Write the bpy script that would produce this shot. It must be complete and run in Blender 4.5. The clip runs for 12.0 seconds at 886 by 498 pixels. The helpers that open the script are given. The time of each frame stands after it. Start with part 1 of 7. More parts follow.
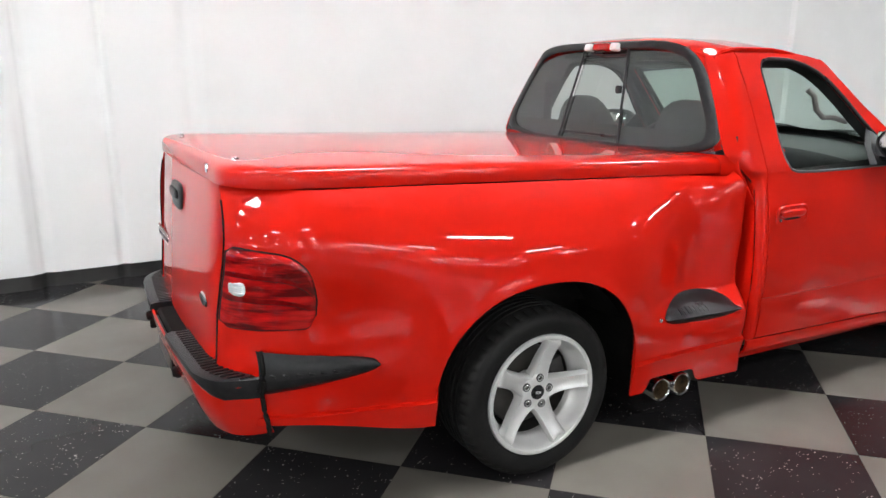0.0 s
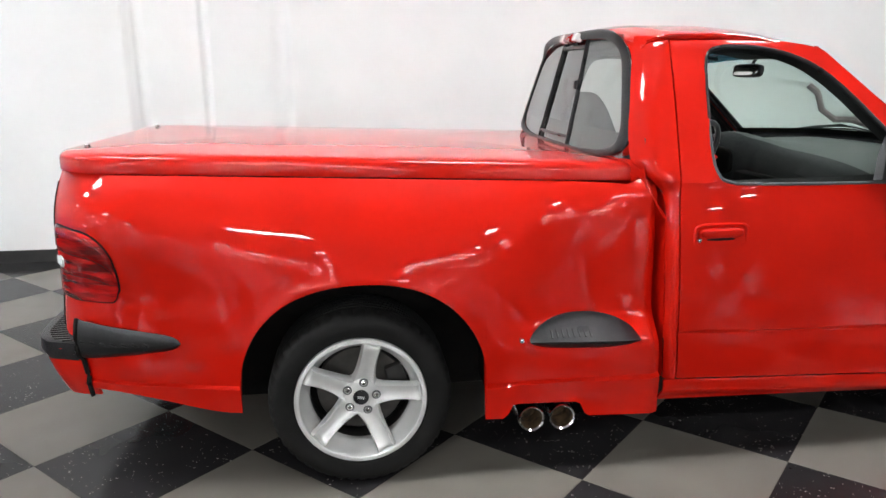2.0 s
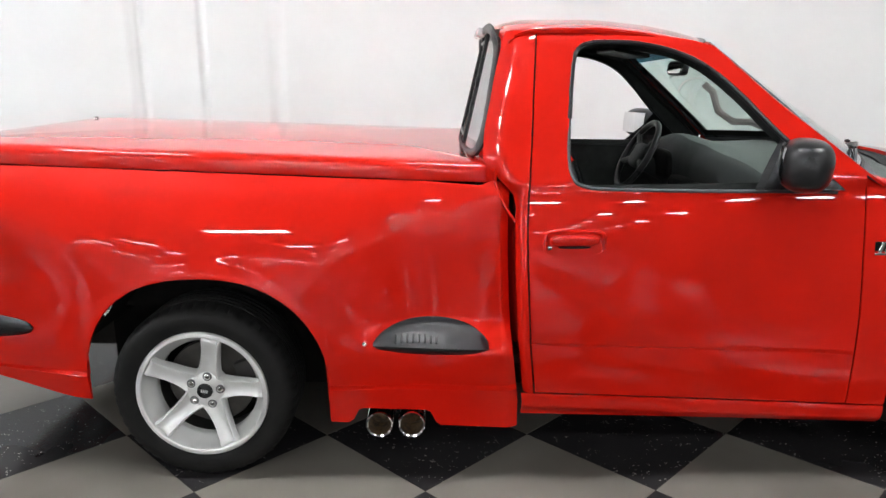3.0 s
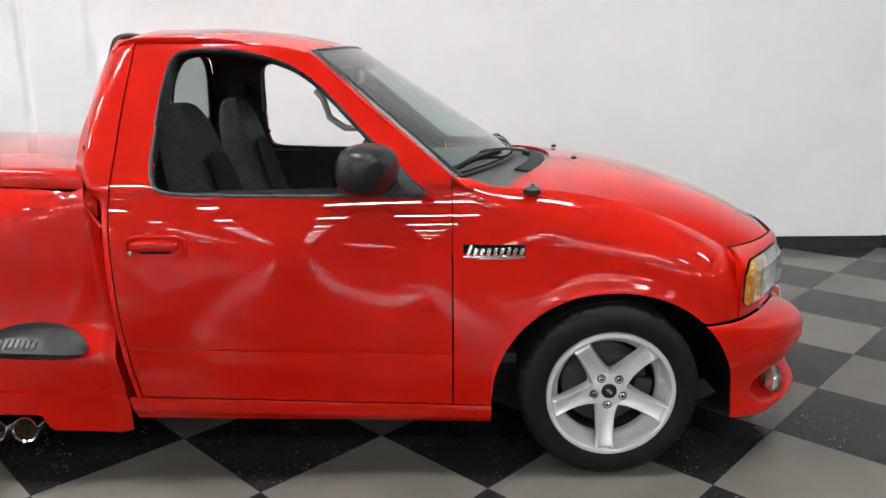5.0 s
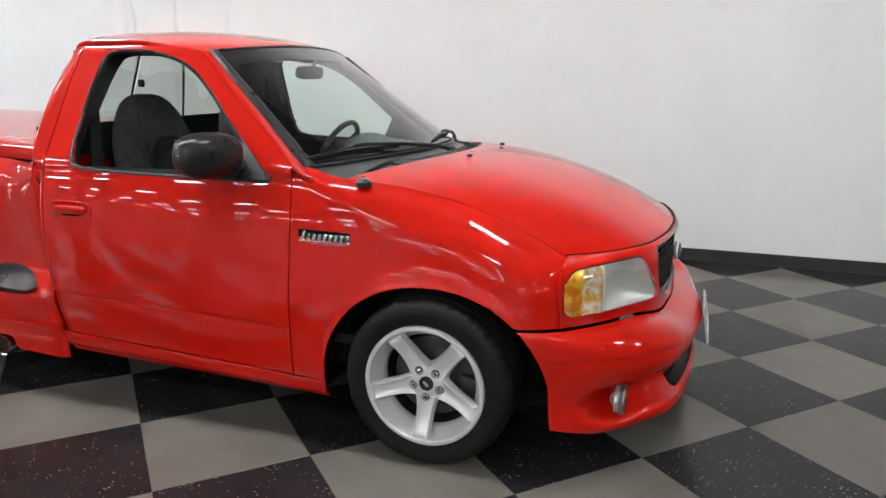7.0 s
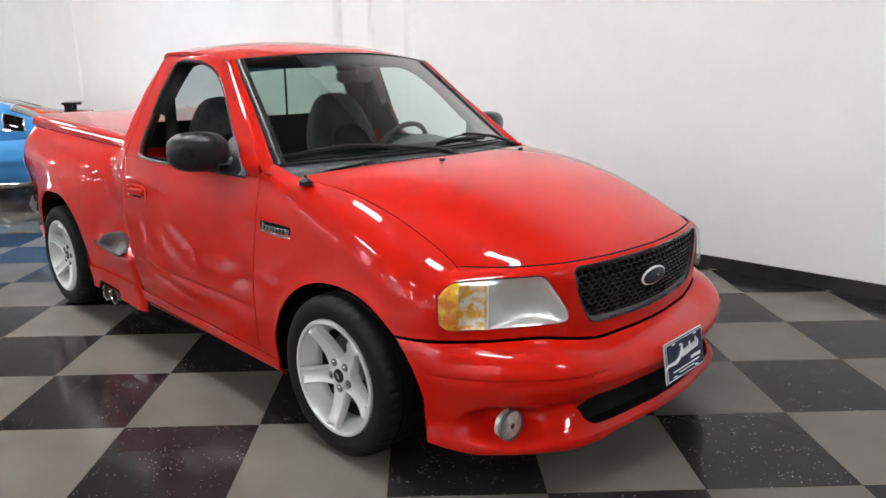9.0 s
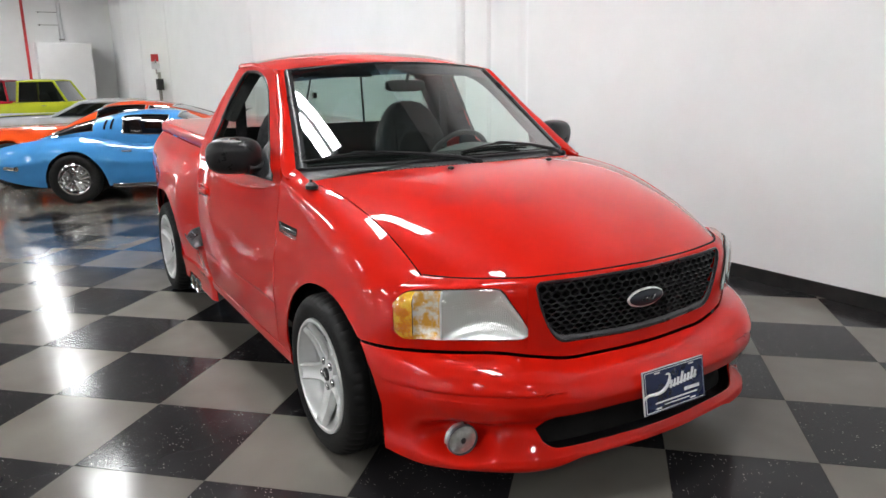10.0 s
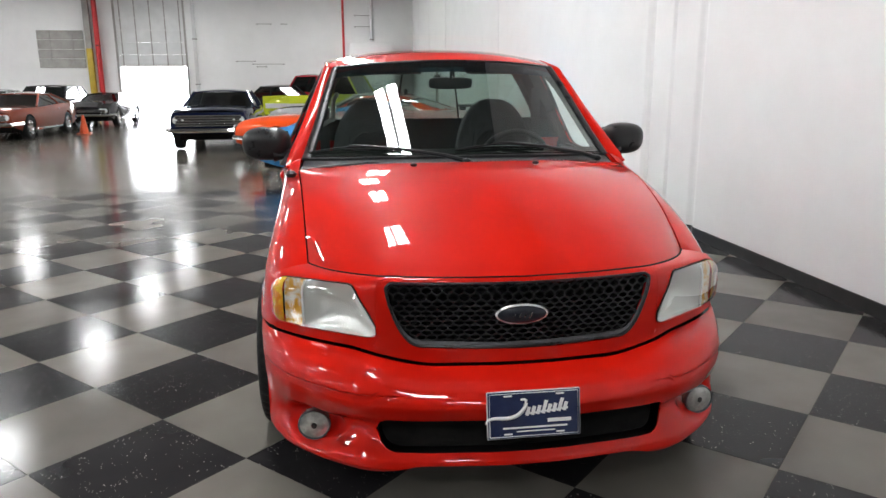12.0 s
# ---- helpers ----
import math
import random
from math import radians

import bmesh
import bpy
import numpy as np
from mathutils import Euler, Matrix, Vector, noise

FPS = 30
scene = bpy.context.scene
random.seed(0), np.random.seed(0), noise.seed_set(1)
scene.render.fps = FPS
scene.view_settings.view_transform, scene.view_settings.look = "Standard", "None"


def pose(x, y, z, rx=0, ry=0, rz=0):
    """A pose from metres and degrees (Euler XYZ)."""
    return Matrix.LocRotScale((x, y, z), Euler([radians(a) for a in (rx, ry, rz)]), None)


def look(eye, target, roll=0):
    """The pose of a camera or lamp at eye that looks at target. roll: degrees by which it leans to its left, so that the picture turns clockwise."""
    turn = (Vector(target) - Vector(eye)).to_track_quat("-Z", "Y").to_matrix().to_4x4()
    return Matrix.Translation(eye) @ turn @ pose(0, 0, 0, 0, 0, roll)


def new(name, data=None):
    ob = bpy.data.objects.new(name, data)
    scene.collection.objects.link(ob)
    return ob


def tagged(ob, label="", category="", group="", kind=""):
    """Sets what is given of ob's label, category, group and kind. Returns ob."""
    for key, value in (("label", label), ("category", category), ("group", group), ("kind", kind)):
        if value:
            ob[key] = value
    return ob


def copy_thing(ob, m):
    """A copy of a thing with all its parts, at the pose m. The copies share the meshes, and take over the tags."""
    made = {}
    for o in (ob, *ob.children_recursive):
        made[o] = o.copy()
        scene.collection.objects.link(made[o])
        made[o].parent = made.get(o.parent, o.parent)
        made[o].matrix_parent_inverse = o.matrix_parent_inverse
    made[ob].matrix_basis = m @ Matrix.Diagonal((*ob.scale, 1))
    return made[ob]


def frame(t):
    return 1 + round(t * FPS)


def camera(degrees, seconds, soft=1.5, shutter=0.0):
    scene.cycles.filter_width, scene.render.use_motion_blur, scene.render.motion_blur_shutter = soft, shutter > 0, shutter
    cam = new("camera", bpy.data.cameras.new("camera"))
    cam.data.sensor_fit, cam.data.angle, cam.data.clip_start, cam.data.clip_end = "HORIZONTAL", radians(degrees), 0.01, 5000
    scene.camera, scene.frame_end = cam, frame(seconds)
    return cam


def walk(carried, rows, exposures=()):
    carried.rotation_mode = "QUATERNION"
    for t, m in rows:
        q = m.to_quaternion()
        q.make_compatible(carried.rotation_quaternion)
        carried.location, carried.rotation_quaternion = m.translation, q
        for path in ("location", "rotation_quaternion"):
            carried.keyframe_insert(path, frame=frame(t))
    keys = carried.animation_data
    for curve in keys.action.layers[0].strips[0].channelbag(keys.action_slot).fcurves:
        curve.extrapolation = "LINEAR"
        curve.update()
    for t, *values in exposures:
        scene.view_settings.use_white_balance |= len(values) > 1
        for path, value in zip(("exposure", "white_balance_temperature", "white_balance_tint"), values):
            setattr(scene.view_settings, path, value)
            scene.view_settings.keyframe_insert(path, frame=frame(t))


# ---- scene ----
cam = camera(63.2, 12.0)
PATH = [
    (0, (-1.57, -3.035, 1.568), (-0.635, -1.333, 1.088), 0.1),
    (0.5, (-1.233, -3.198, 1.547), (-0.483, -1.405, 1.075), -0.1),
    (1, (-0.853, -3.346, 1.549), (-0.318, -1.478, 1.075), -0.3),
    (1.5, (-0.462, -3.425, 1.547), (-0.099, -1.516, 1.072), -0.2),
    (2, (-0.003, -3.46, 1.533), (0.249, -1.534, 1.059), -0.4),
    (2.5, (0.428, -3.477, 1.503), (0.539, -1.534, 1.044), -0.3),
    (3, (0.923, -3.447, 1.523), (0.917, -1.505, 1.043), -0.0),
    (4.8, (2.229, -3.499, 1.517), (2.259, -1.553, 1.056), -0.2),
    (5, (2.39, -3.494, 1.514), (2.405, -1.547, 1.057), -0.4),
    (5.5, (2.828, -3.486, 1.5), (2.808, -1.538, 1.046), -0.6),
    (6, (3.224, -3.475, 1.496), (3.075, -1.532, 1.046), -0.3),
    (6.5, (3.608, -3.455, 1.507), (3.191, -1.553, 1.05), 0.0),
    (8.5, (4.991, -2.863, 1.565), (3.833, -1.307, 1.076), -0.3),
    (9, (5.275, -2.611, 1.56), (3.926, -1.214, 1.081), -0.6),
    (9.5, (5.523, -2.329, 1.551), (4.006, -1.11, 1.089), -0.9),
    (10, (5.76, -2.001, 1.551), (4.1, -0.981, 1.099), -1.0),
    (10.5, (5.981, -1.656, 1.541), (4.231, -0.798, 1.094), -1.0),
    (11, (6.124, -1.317, 1.539), (4.295, -0.641, 1.094), -0.5),
    (11.5, (6.247, -0.946, 1.536), (4.353, -0.483, 1.092), -0.2),
    (12, (6.285, -0.577, 1.537), (4.354, -0.311, 1.087), -0.3),
]
walk(cam, [(t, look(eye, target, roll)) for t, eye, target, roll in PATH],
     exposures=[(0, 0.16), (3, 0.14), (5, 0.03), (5.6, 0.0), (6.5, -0.08), (8.4, 0.04), (9, 0.03), (12, -0.02)])

# ---- light and world ----
world = bpy.data.worlds.new("hall_world")
scene.world = world
world.use_nodes = True
world.node_tree.nodes["Background"].inputs[0].default_value = (0.9, 0.95, 1.0, 1)
world.node_tree.nodes["Background"].inputs[1].default_value = 0.3
scene.view_settings.exposure = 0.0
LAMP_POWER = 65.0     # fluorescent panels
DAY_POWER = 18.0       # daylight beyond the open dock door

# ---- materials ----


def material(name, color=(0.5, 0.5, 0.5), rough=0.5, metal=0.0, coat=0.0, coat_rough=0.03, spec=0.5):
    m = bpy.data.materials.new(name)
    m.use_nodes = True
    b = m.node_tree.nodes["Principled BSDF"]
    b.inputs["Base Color"].default_value = (*color, 1)
    b.inputs["Roughness"].default_value = rough
    b.inputs["Metallic"].default_value = metal
    b.inputs["Coat Weight"].default_value = coat
    b.inputs["Coat Roughness"].default_value = coat_rough
    b.inputs["Specular IOR Level"].default_value = spec
    return m


def node(m, kind, **values):
    n = m.node_tree.nodes.new(kind)
    for key, value in values.items():
        n.inputs[key.replace("_", " ")].default_value = value
    return n


def link(m, a, b):
    m.node_tree.links.new(a, b)


def coords(m):
    return m.node_tree.nodes.new("ShaderNodeTexCoord").outputs["Object"]


def mottled(m, color_a, color_b, scale=6.0, rough=None, bump=0.0, bump_scale=60.0, detail=6.0, low=0.35, high=0.65, where=None):
    """Two colours mixed by noise, roughness that varies with it and fine relief."""
    b = m.node_tree.nodes["Principled BSDF"]
    c = where or coords(m)
    n = node(m, "ShaderNodeTexNoise", Scale=scale, Detail=detail, Roughness=0.6)
    link(m, c, n.inputs["Vector"])
    r = m.node_tree.nodes.new("ShaderNodeMapRange")
    r.inputs["From Min"].default_value, r.inputs["From Max"].default_value = low, high
    link(m, n.outputs["Fac"], r.inputs["Value"])
    x = m.node_tree.nodes.new("ShaderNodeMix")
    x.data_type = "RGBA"
    x.inputs[6].default_value, x.inputs[7].default_value = (*color_a, 1), (*color_b, 1)
    link(m, r.outputs["Result"], x.inputs[0])
    link(m, x.outputs[2], b.inputs["Base Color"])
    if rough:
        rr = m.node_tree.nodes.new("ShaderNodeMapRange")
        rr.inputs["To Min"].default_value, rr.inputs["To Max"].default_value = rough
        link(m, n.outputs["Fac"], rr.inputs["Value"])
        link(m, rr.outputs["Result"], b.inputs["Roughness"])
    if bump:
        f = node(m, "ShaderNodeTexNoise", Scale=bump_scale, Detail=4.0)
        link(m, c, f.inputs["Vector"])
        h = node(m, "ShaderNodeBump", Strength=bump, Distance=0.01)
        link(m, f.outputs["Fac"], h.inputs["Height"])
        link(m, h.outputs["Normal"], b.inputs["Normal"])
    return m


def paint(name, color, rough=0.42, wave=0.004):
    """Car lacquer: coloured base under a clear coat with a little orange peel."""
    m = material(name, color, rough, 0.0, 1.0, 0.004, 0.06)
    b = m.node_tree.nodes["Principled BSDF"]
    c = coords(m)
    b.inputs["Coat IOR"].default_value = 1.37
    dark = tuple(v * 0.9 for v in color)
    mottled(m, dark, color, 3.0, where=c)
    f = node(m, "ShaderNodeTexNoise", Scale=90.0, Detail=1.0)
    g = node(m, "ShaderNodeTexNoise", Scale=2.2, Detail=1.0)
    link(m, c, f.inputs["Vector"])
    link(m, c, g.inputs["Vector"])
    h = node(m, "ShaderNodeBump", Strength=wave, Distance=0.001)
    k = node(m, "ShaderNodeBump", Strength=0.002, Distance=0.006)
    link(m, f.outputs["Fac"], h.inputs["Height"])
    link(m, g.outputs["Fac"], k.inputs["Height"])
    link(m, k.outputs["Normal"], h.inputs["Normal"])
    link(m, h.outputs["Normal"], b.inputs["Coat Normal"])
    return m


RED = paint("red_lacquer", (0.61, 0.009, 0.0028))
BLUE = paint("blue_lacquer", (0.055, 0.25, 0.55))
ORANGE = paint("orange_lacquer", (0.75, 0.075, 0.01))
LIME = paint("lime_lacquer", (0.50, 0.55, 0.03))
NAVY = paint("navy_lacquer", (0.008, 0.013, 0.04))
BROWN = paint("copper_lacquer", (0.2, 0.042, 0.02))
DARKRED = paint("crimson_lacquer", (0.42, 0.015, 0.03))
BLACKCAR = paint("black_lacquer", (0.015, 0.015, 0.017))
SILVERCAR = paint("silver_lacquer", (0.45, 0.46, 0.46))

TRIM = mottled(material("black_trim_plastic", (0.012, 0.012, 0.013), 0.5, spec=0.3), (0.008, 0.008, 0.009), (0.015, 0.015, 0.016), 40, (0.27, 0.42), 0.15, 500)
GLOSSTRIM = mottled(material("dark_satin_plastic", (0.018, 0.018, 0.019), 0.3, spec=0.3), (0.014, 0.014, 0.015), (0.024, 0.024, 0.025), 12, (0.22, 0.36), 0.05, 400)
GREYTRIM = mottled(material("grey_trim_plastic", (0.06, 0.06, 0.065), 0.45), (0.05, 0.05, 0.055), (0.08, 0.08, 0.085), 20, (0.38, 0.5), 0.1, 400)
RUBBER = mottled(material("tyre_rubber", (0.009, 0.009, 0.009), 0.6, spec=0.18), (0.006, 0.006, 0.006), (0.013, 0.0125, 0.012), 9, (0.5, 0.75), 0.3, 300)
DARK = mottled(material("wheel_well_black", (0.008, 0.008, 0.008), 0.85, spec=0.1), (0.006, 0.006, 0.006), (0.014, 0.013, 0.012), 8, (0.75, 0.95), 0.2, 60)
FRAMEPAINT = mottled(material("chassis_paint", (0.02, 0.02, 0.02), 0.6), (0.012, 0.012, 0.012), (0.03, 0.028, 0.026), 8, (0.5, 0.75), 0.2, 80)
CHROME = mottled(material("chrome", (0.8, 0.8, 0.8), 0.06, 1.0), (0.74, 0.74, 0.75), (0.84, 0.84, 0.84), 5, (0.04, 0.11))
STEEL = mottled(material("cast_disc_steel", (0.25, 0.24, 0.23), 0.4, 1.0), (0.16, 0.15, 0.14), (0.3, 0.29, 0.28), 14, (0.35, 0.55), 0.2, 90)
ALLOY = mottled(material("painted_alloy", (0.72, 0.72, 0.71), 0.28, 0.3), (0.69, 0.69, 0.68), (0.76, 0.76, 0.75), 7, (0.24, 0.36), 0.05, 240)
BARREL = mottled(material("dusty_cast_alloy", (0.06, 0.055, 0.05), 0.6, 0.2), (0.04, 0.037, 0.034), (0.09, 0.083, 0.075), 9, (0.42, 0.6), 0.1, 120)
SOOT = mottled(material("sooty_pipe", (0.10, 0.065, 0.035), 0.7, 0.4), (0.03, 0.02, 0.012), (0.2, 0.13, 0.07), 25, (0.5, 0.9), 0.2, 120)
CLOTH = mottled(material("grey_seat_cloth", (0.05, 0.05, 0.053), 0.9), (0.038, 0.038, 0.04), (0.07, 0.07, 0.074), 30, (0.85, 0.95), 0.5, 500)
CLOTHDARK = mottled(material("black_seat_cloth", (0.014, 0.014, 0.015), 0.9), (0.01, 0.01, 0.011), (0.022, 0.022, 0.023), 30, (0.85, 0.95), 0.5, 500)
CABIN = mottled(material("cabin_vinyl", (0.026, 0.029, 0.028), 0.6, spec=0.3), (0.02, 0.023, 0.022), (0.033, 0.036, 0.035), 18, (0.5, 0.65), 0.3, 380)
DASH = mottled(material("grey_green_dash_vinyl", (0.075, 0.087, 0.081), 0.5, spec=0.4), (0.064, 0.075, 0.07), (0.086, 0.098, 0.092), 18, (0.42, 0.58), 0.3, 380)
WALLPAINT = mottled(material("white_wall_paint", (0.78, 0.78, 0.77), 0.55), (0.74, 0.74, 0.735), (0.8, 0.8, 0.795), 1.4, (0.45, 0.65), 0.12, 24, low=0.2, high=0.7)
# for walls out of view: dark so that the lacquer mirrors little
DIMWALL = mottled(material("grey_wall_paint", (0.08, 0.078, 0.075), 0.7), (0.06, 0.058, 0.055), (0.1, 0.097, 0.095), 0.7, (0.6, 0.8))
BASEPAINT = mottled(material("black_base_vinyl", (0.018, 0.018, 0.018), 0.4), (0.013, 0.013, 0.013), (0.028, 0.027, 0.026), 5, (0.28, 0.5), 0.1, 60)
CEILPAINT = mottled(material("ceiling_paint", (0.25, 0.25, 0.25), 0.8), (0.22, 0.22, 0.22), (0.28, 0.28, 0.28), 2.0, (0.75, 0.9))
CONCRETE = mottled(material("polished_concrete", (0.15, 0.135, 0.115), 0.2), (0.095, 0.082, 0.066), (0.14, 0.123, 0.1), 0.9, (0.12, 0.22), 0.008, 18, low=0.2, high=0.8)
REDPIPE = mottled(material("red_pipe_paint", (0.55, 0.03, 0.03), 0.5), (0.5, 0.025, 0.025), (0.6, 0.04, 0.04), 5)
YELLOW = mottled(material("yellow_guard_paint", (0.6, 0.42, 0.02), 0.5), (0.42, 0.3, 0.03), (0.5, 0.37, 0.04), 4)
GREYPANEL = mottled(material("grey_wall_panel", (0.32, 0.31, 0.29), 0.6), (0.26, 0.25, 0.235), (0.37, 0.36, 0.34), 2.5, (0.5, 0.7))
DOORPAINT = mottled(material("white_door_paint", (0.66, 0.66, 0.66), 0.45), (0.62, 0.62, 0.62), (0.7, 0.7, 0.7), 2.0)
CONE = mottled(material("orange_cone_pvc", (0.7, 0.09, 0.02), 0.5), (0.62, 0.07, 0.015), (0.75, 0.11, 0.025), 6)


def streaked(name, dark, light):
    """Moulded lens: level streaks of light and dark under a smooth skin."""
    m = material(name, light, 0.2, 0.0, 0.8, 0.006, spec=0.1)
    b = m.node_tree.nodes["Principled BSDF"]
    c = coords(m)
    g = node(m, "ShaderNodeMapping")
    g.inputs["Scale"].default_value = (5.0, 5.0, 42.0)
    link(m, c, g.inputs["Vector"])
    n = node(m, "ShaderNodeTexNoise", Scale=1.0, Detail=3.0, Roughness=0.6)
    link(m, g.outputs["Vector"], n.inputs["Vector"])
    r = m.node_tree.nodes.new("ShaderNodeMapRange")
    r.inputs["From Min"].default_value, r.inputs["From Max"].default_value = 0.36, 0.64
    link(m, n.outputs["Fac"], r.inputs["Value"])
    x = m.node_tree.nodes.new("ShaderNodeMix")
    x.data_type = "RGBA"
    x.inputs[6].default_value, x.inputs[7].default_value = (*dark, 1), (*light, 1)
    link(m, r.outputs["Result"], x.inputs[0])
    link(m, x.outputs[2], b.inputs["Base Color"])
    return m


TAILRED = streaked("ruby_lens", (0.11, 0.001, 0.002), (0.58, 0.006, 0.006))
TAILDARK = mottled(material("dark_ruby_lens", (0.2, 0.002, 0.003), 0.12, 0.0, 0.6, spec=0.1), (0.14, 0.001, 0.002), (0.3, 0.003, 0.004), 24)
LENSWHITE = mottled(material("frosted_lens", (0.7, 0.72, 0.72), 0.16, 0.0, 1.0), (0.62, 0.64, 0.65), (0.8, 0.82, 0.82), 22)
FOGLENS = mottled(material("fog_lens", (0.6, 0.6, 0.57), 0.14, 0.6, 1.0), (0.5, 0.5, 0.47), (0.72, 0.72, 0.68), 30, low=0.4, high=0.6)
NAVYPLATE = mottled(material("navy_plate_enamel", (0.012, 0.02, 0.07), 0.25, 0.0, 0.6), (0.01, 0.017, 0.06), (0.015, 0.024, 0.08), 15)
WHITEINK = mottled(material("white_plate_ink", (0.8, 0.8, 0.8), 0.4), (0.76, 0.76, 0.77), (0.84, 0.84, 0.84), 20)
DARKENAMEL = mottled(material("dark_badge_enamel", (0.02, 0.022, 0.03), 0.3, 0.0, 0.15, spec=0.2), (0.016, 0.018, 0.025), (0.026, 0.028, 0.036), 20)
CORONA = mottled(material("sweep_stripe_white", (0.6, 0.6, 0.58), 0.4), (0.55, 0.55, 0.53), (0.65, 0.65, 0.63), 8)


def reflector():
    """Silvered bowl with upright flutes."""
    m = material("fluted_reflector", (0.9, 0.885, 0.85), 0.2, 0.6, 0.3)
    b = m.node_tree.nodes["Principled BSDF"]
    c = coords(m)
    w = node(m, "ShaderNodeTexWave", Scale=60.0, Distortion=1.0)
    w.bands_direction = "Y"
    link(m, c, w.inputs["Vector"])
    h = node(m, "ShaderNodeBump", Strength=0.14, Distance=0.005)
    link(m, w.outputs["Fac"], h.inputs["Height"])
    link(m, h.outputs["Normal"], b.inputs["Normal"])
    return m


REFLECTOR = reflector()


def pillowed(name, dark, light, cell, metal=0.3, depth=0.5):
    """Moulded optics: small pillows that tilt the shine, with patches of a second tone."""
    m = material(name, light, 0.16, metal, 1.0, 0.01)
    b = m.node_tree.nodes["Principled BSDF"]
    c = coords(m)
    mottled(m, dark, light, 26.0, where=c, detail=3.0, low=0.42, high=0.58)
    v = node(m, "ShaderNodeTexVoronoi", Scale=cell, Randomness=0.15)
    link(m, c, v.inputs["Vector"])
    h = node(m, "ShaderNodeBump", Strength=depth, Distance=0.004)
    link(m, v.outputs["Distance"], h.inputs["Height"])
    link(m, h.outputs["Normal"], b.inputs["Normal"])
    return m


AMBER = pillowed("amber_lens", (0.85, 0.24, 0.003), (1.0, 0.55, 0.02), 95.0, 0.25, 0.35)
WARMLENS = pillowed("warm_side_lens", (0.85, 0.42, 0.05), (0.9, 0.85, 0.74), 80.0, 0.3, 0.5)


def glass(name, tint=(0.8, 0.9, 0.86), alpha=0.25, rough=0.0):
    """Thin tinted glazing: mostly clear film with a sharp reflection."""
    m = bpy.data.materials.new(name)
    m.use_nodes = True
    t = m.node_tree
    t.nodes.clear()
    out = t.nodes.new("ShaderNodeOutputMaterial")
    clear = t.nodes.new("ShaderNodeBsdfTransparent")
    clear.inputs[0].default_value = (*tint, 1)
    shine = t.nodes.new("ShaderNodeBsdfGlossy")
    shine.inputs["Roughness"].default_value = rough
    shine.inputs[0].default_value = (1, 1, 1, 1)
    face = t.nodes.new("ShaderNodeLayerWeight")
    face.inputs[0].default_value = 0.5
    steep = t.nodes.new("ShaderNodeMath")
    steep.operation = "POWER"
    steep.inputs[1].default_value = 3.2
    t.links.new(face.outputs["Facing"], steep.inputs[0])
    fres = t.nodes.new("ShaderNodeMath")
    fres.operation = "MULTIPLY_ADD"
    fres.inputs[1].default_value, fres.inputs[2].default_value = 0.9, 0.07
    t.links.new(steep.outputs[0], fres.inputs[0])
    mix = t.nodes.new("ShaderNodeMixShader")
    t.links.new(fres.outputs[0], mix.inputs[0])
    t.links.new(clear.outputs[0], mix.inputs[1])
    t.links.new(shine.outputs[0], mix.inputs[2])
    t.links.new(mix.outputs[0], out.inputs[0])
    return m


SCREEN = glass("windscreen_glass", (0.7, 0.86, 0.8))
REARGLASS = glass("rear_tinted_glass", (0.46, 0.52, 0.49))
SHADEBAND = glass("blue_shade_band", (0.035, 0.12, 0.17))
HEADGLASS = glass("headlamp_cover", (0.93, 0.95, 0.95))
CARGLASS = glass("car_window_glass", (0.12, 0.14, 0.14))


def glow(name, color, power):
    m = bpy.data.materials.new(name)
    m.use_nodes = True
    t = m.node_tree
    t.nodes.clear()
    out = t.nodes.new("ShaderNodeOutputMaterial")
    e = t.nodes.new("ShaderNodeEmission")
    e.inputs[0].default_value = (*color, 1)
    e.inputs[1].default_value = power
    t.links.new(e.outputs[0], out.inputs[0])
    return m


TUBE = glow("fluorescent_diffuser", (0.97, 0.99, 1.0), LAMP_POWER)
DAYLIGHT = glow("daylight_outside", (0.93, 0.96, 1.0), DAY_POWER)


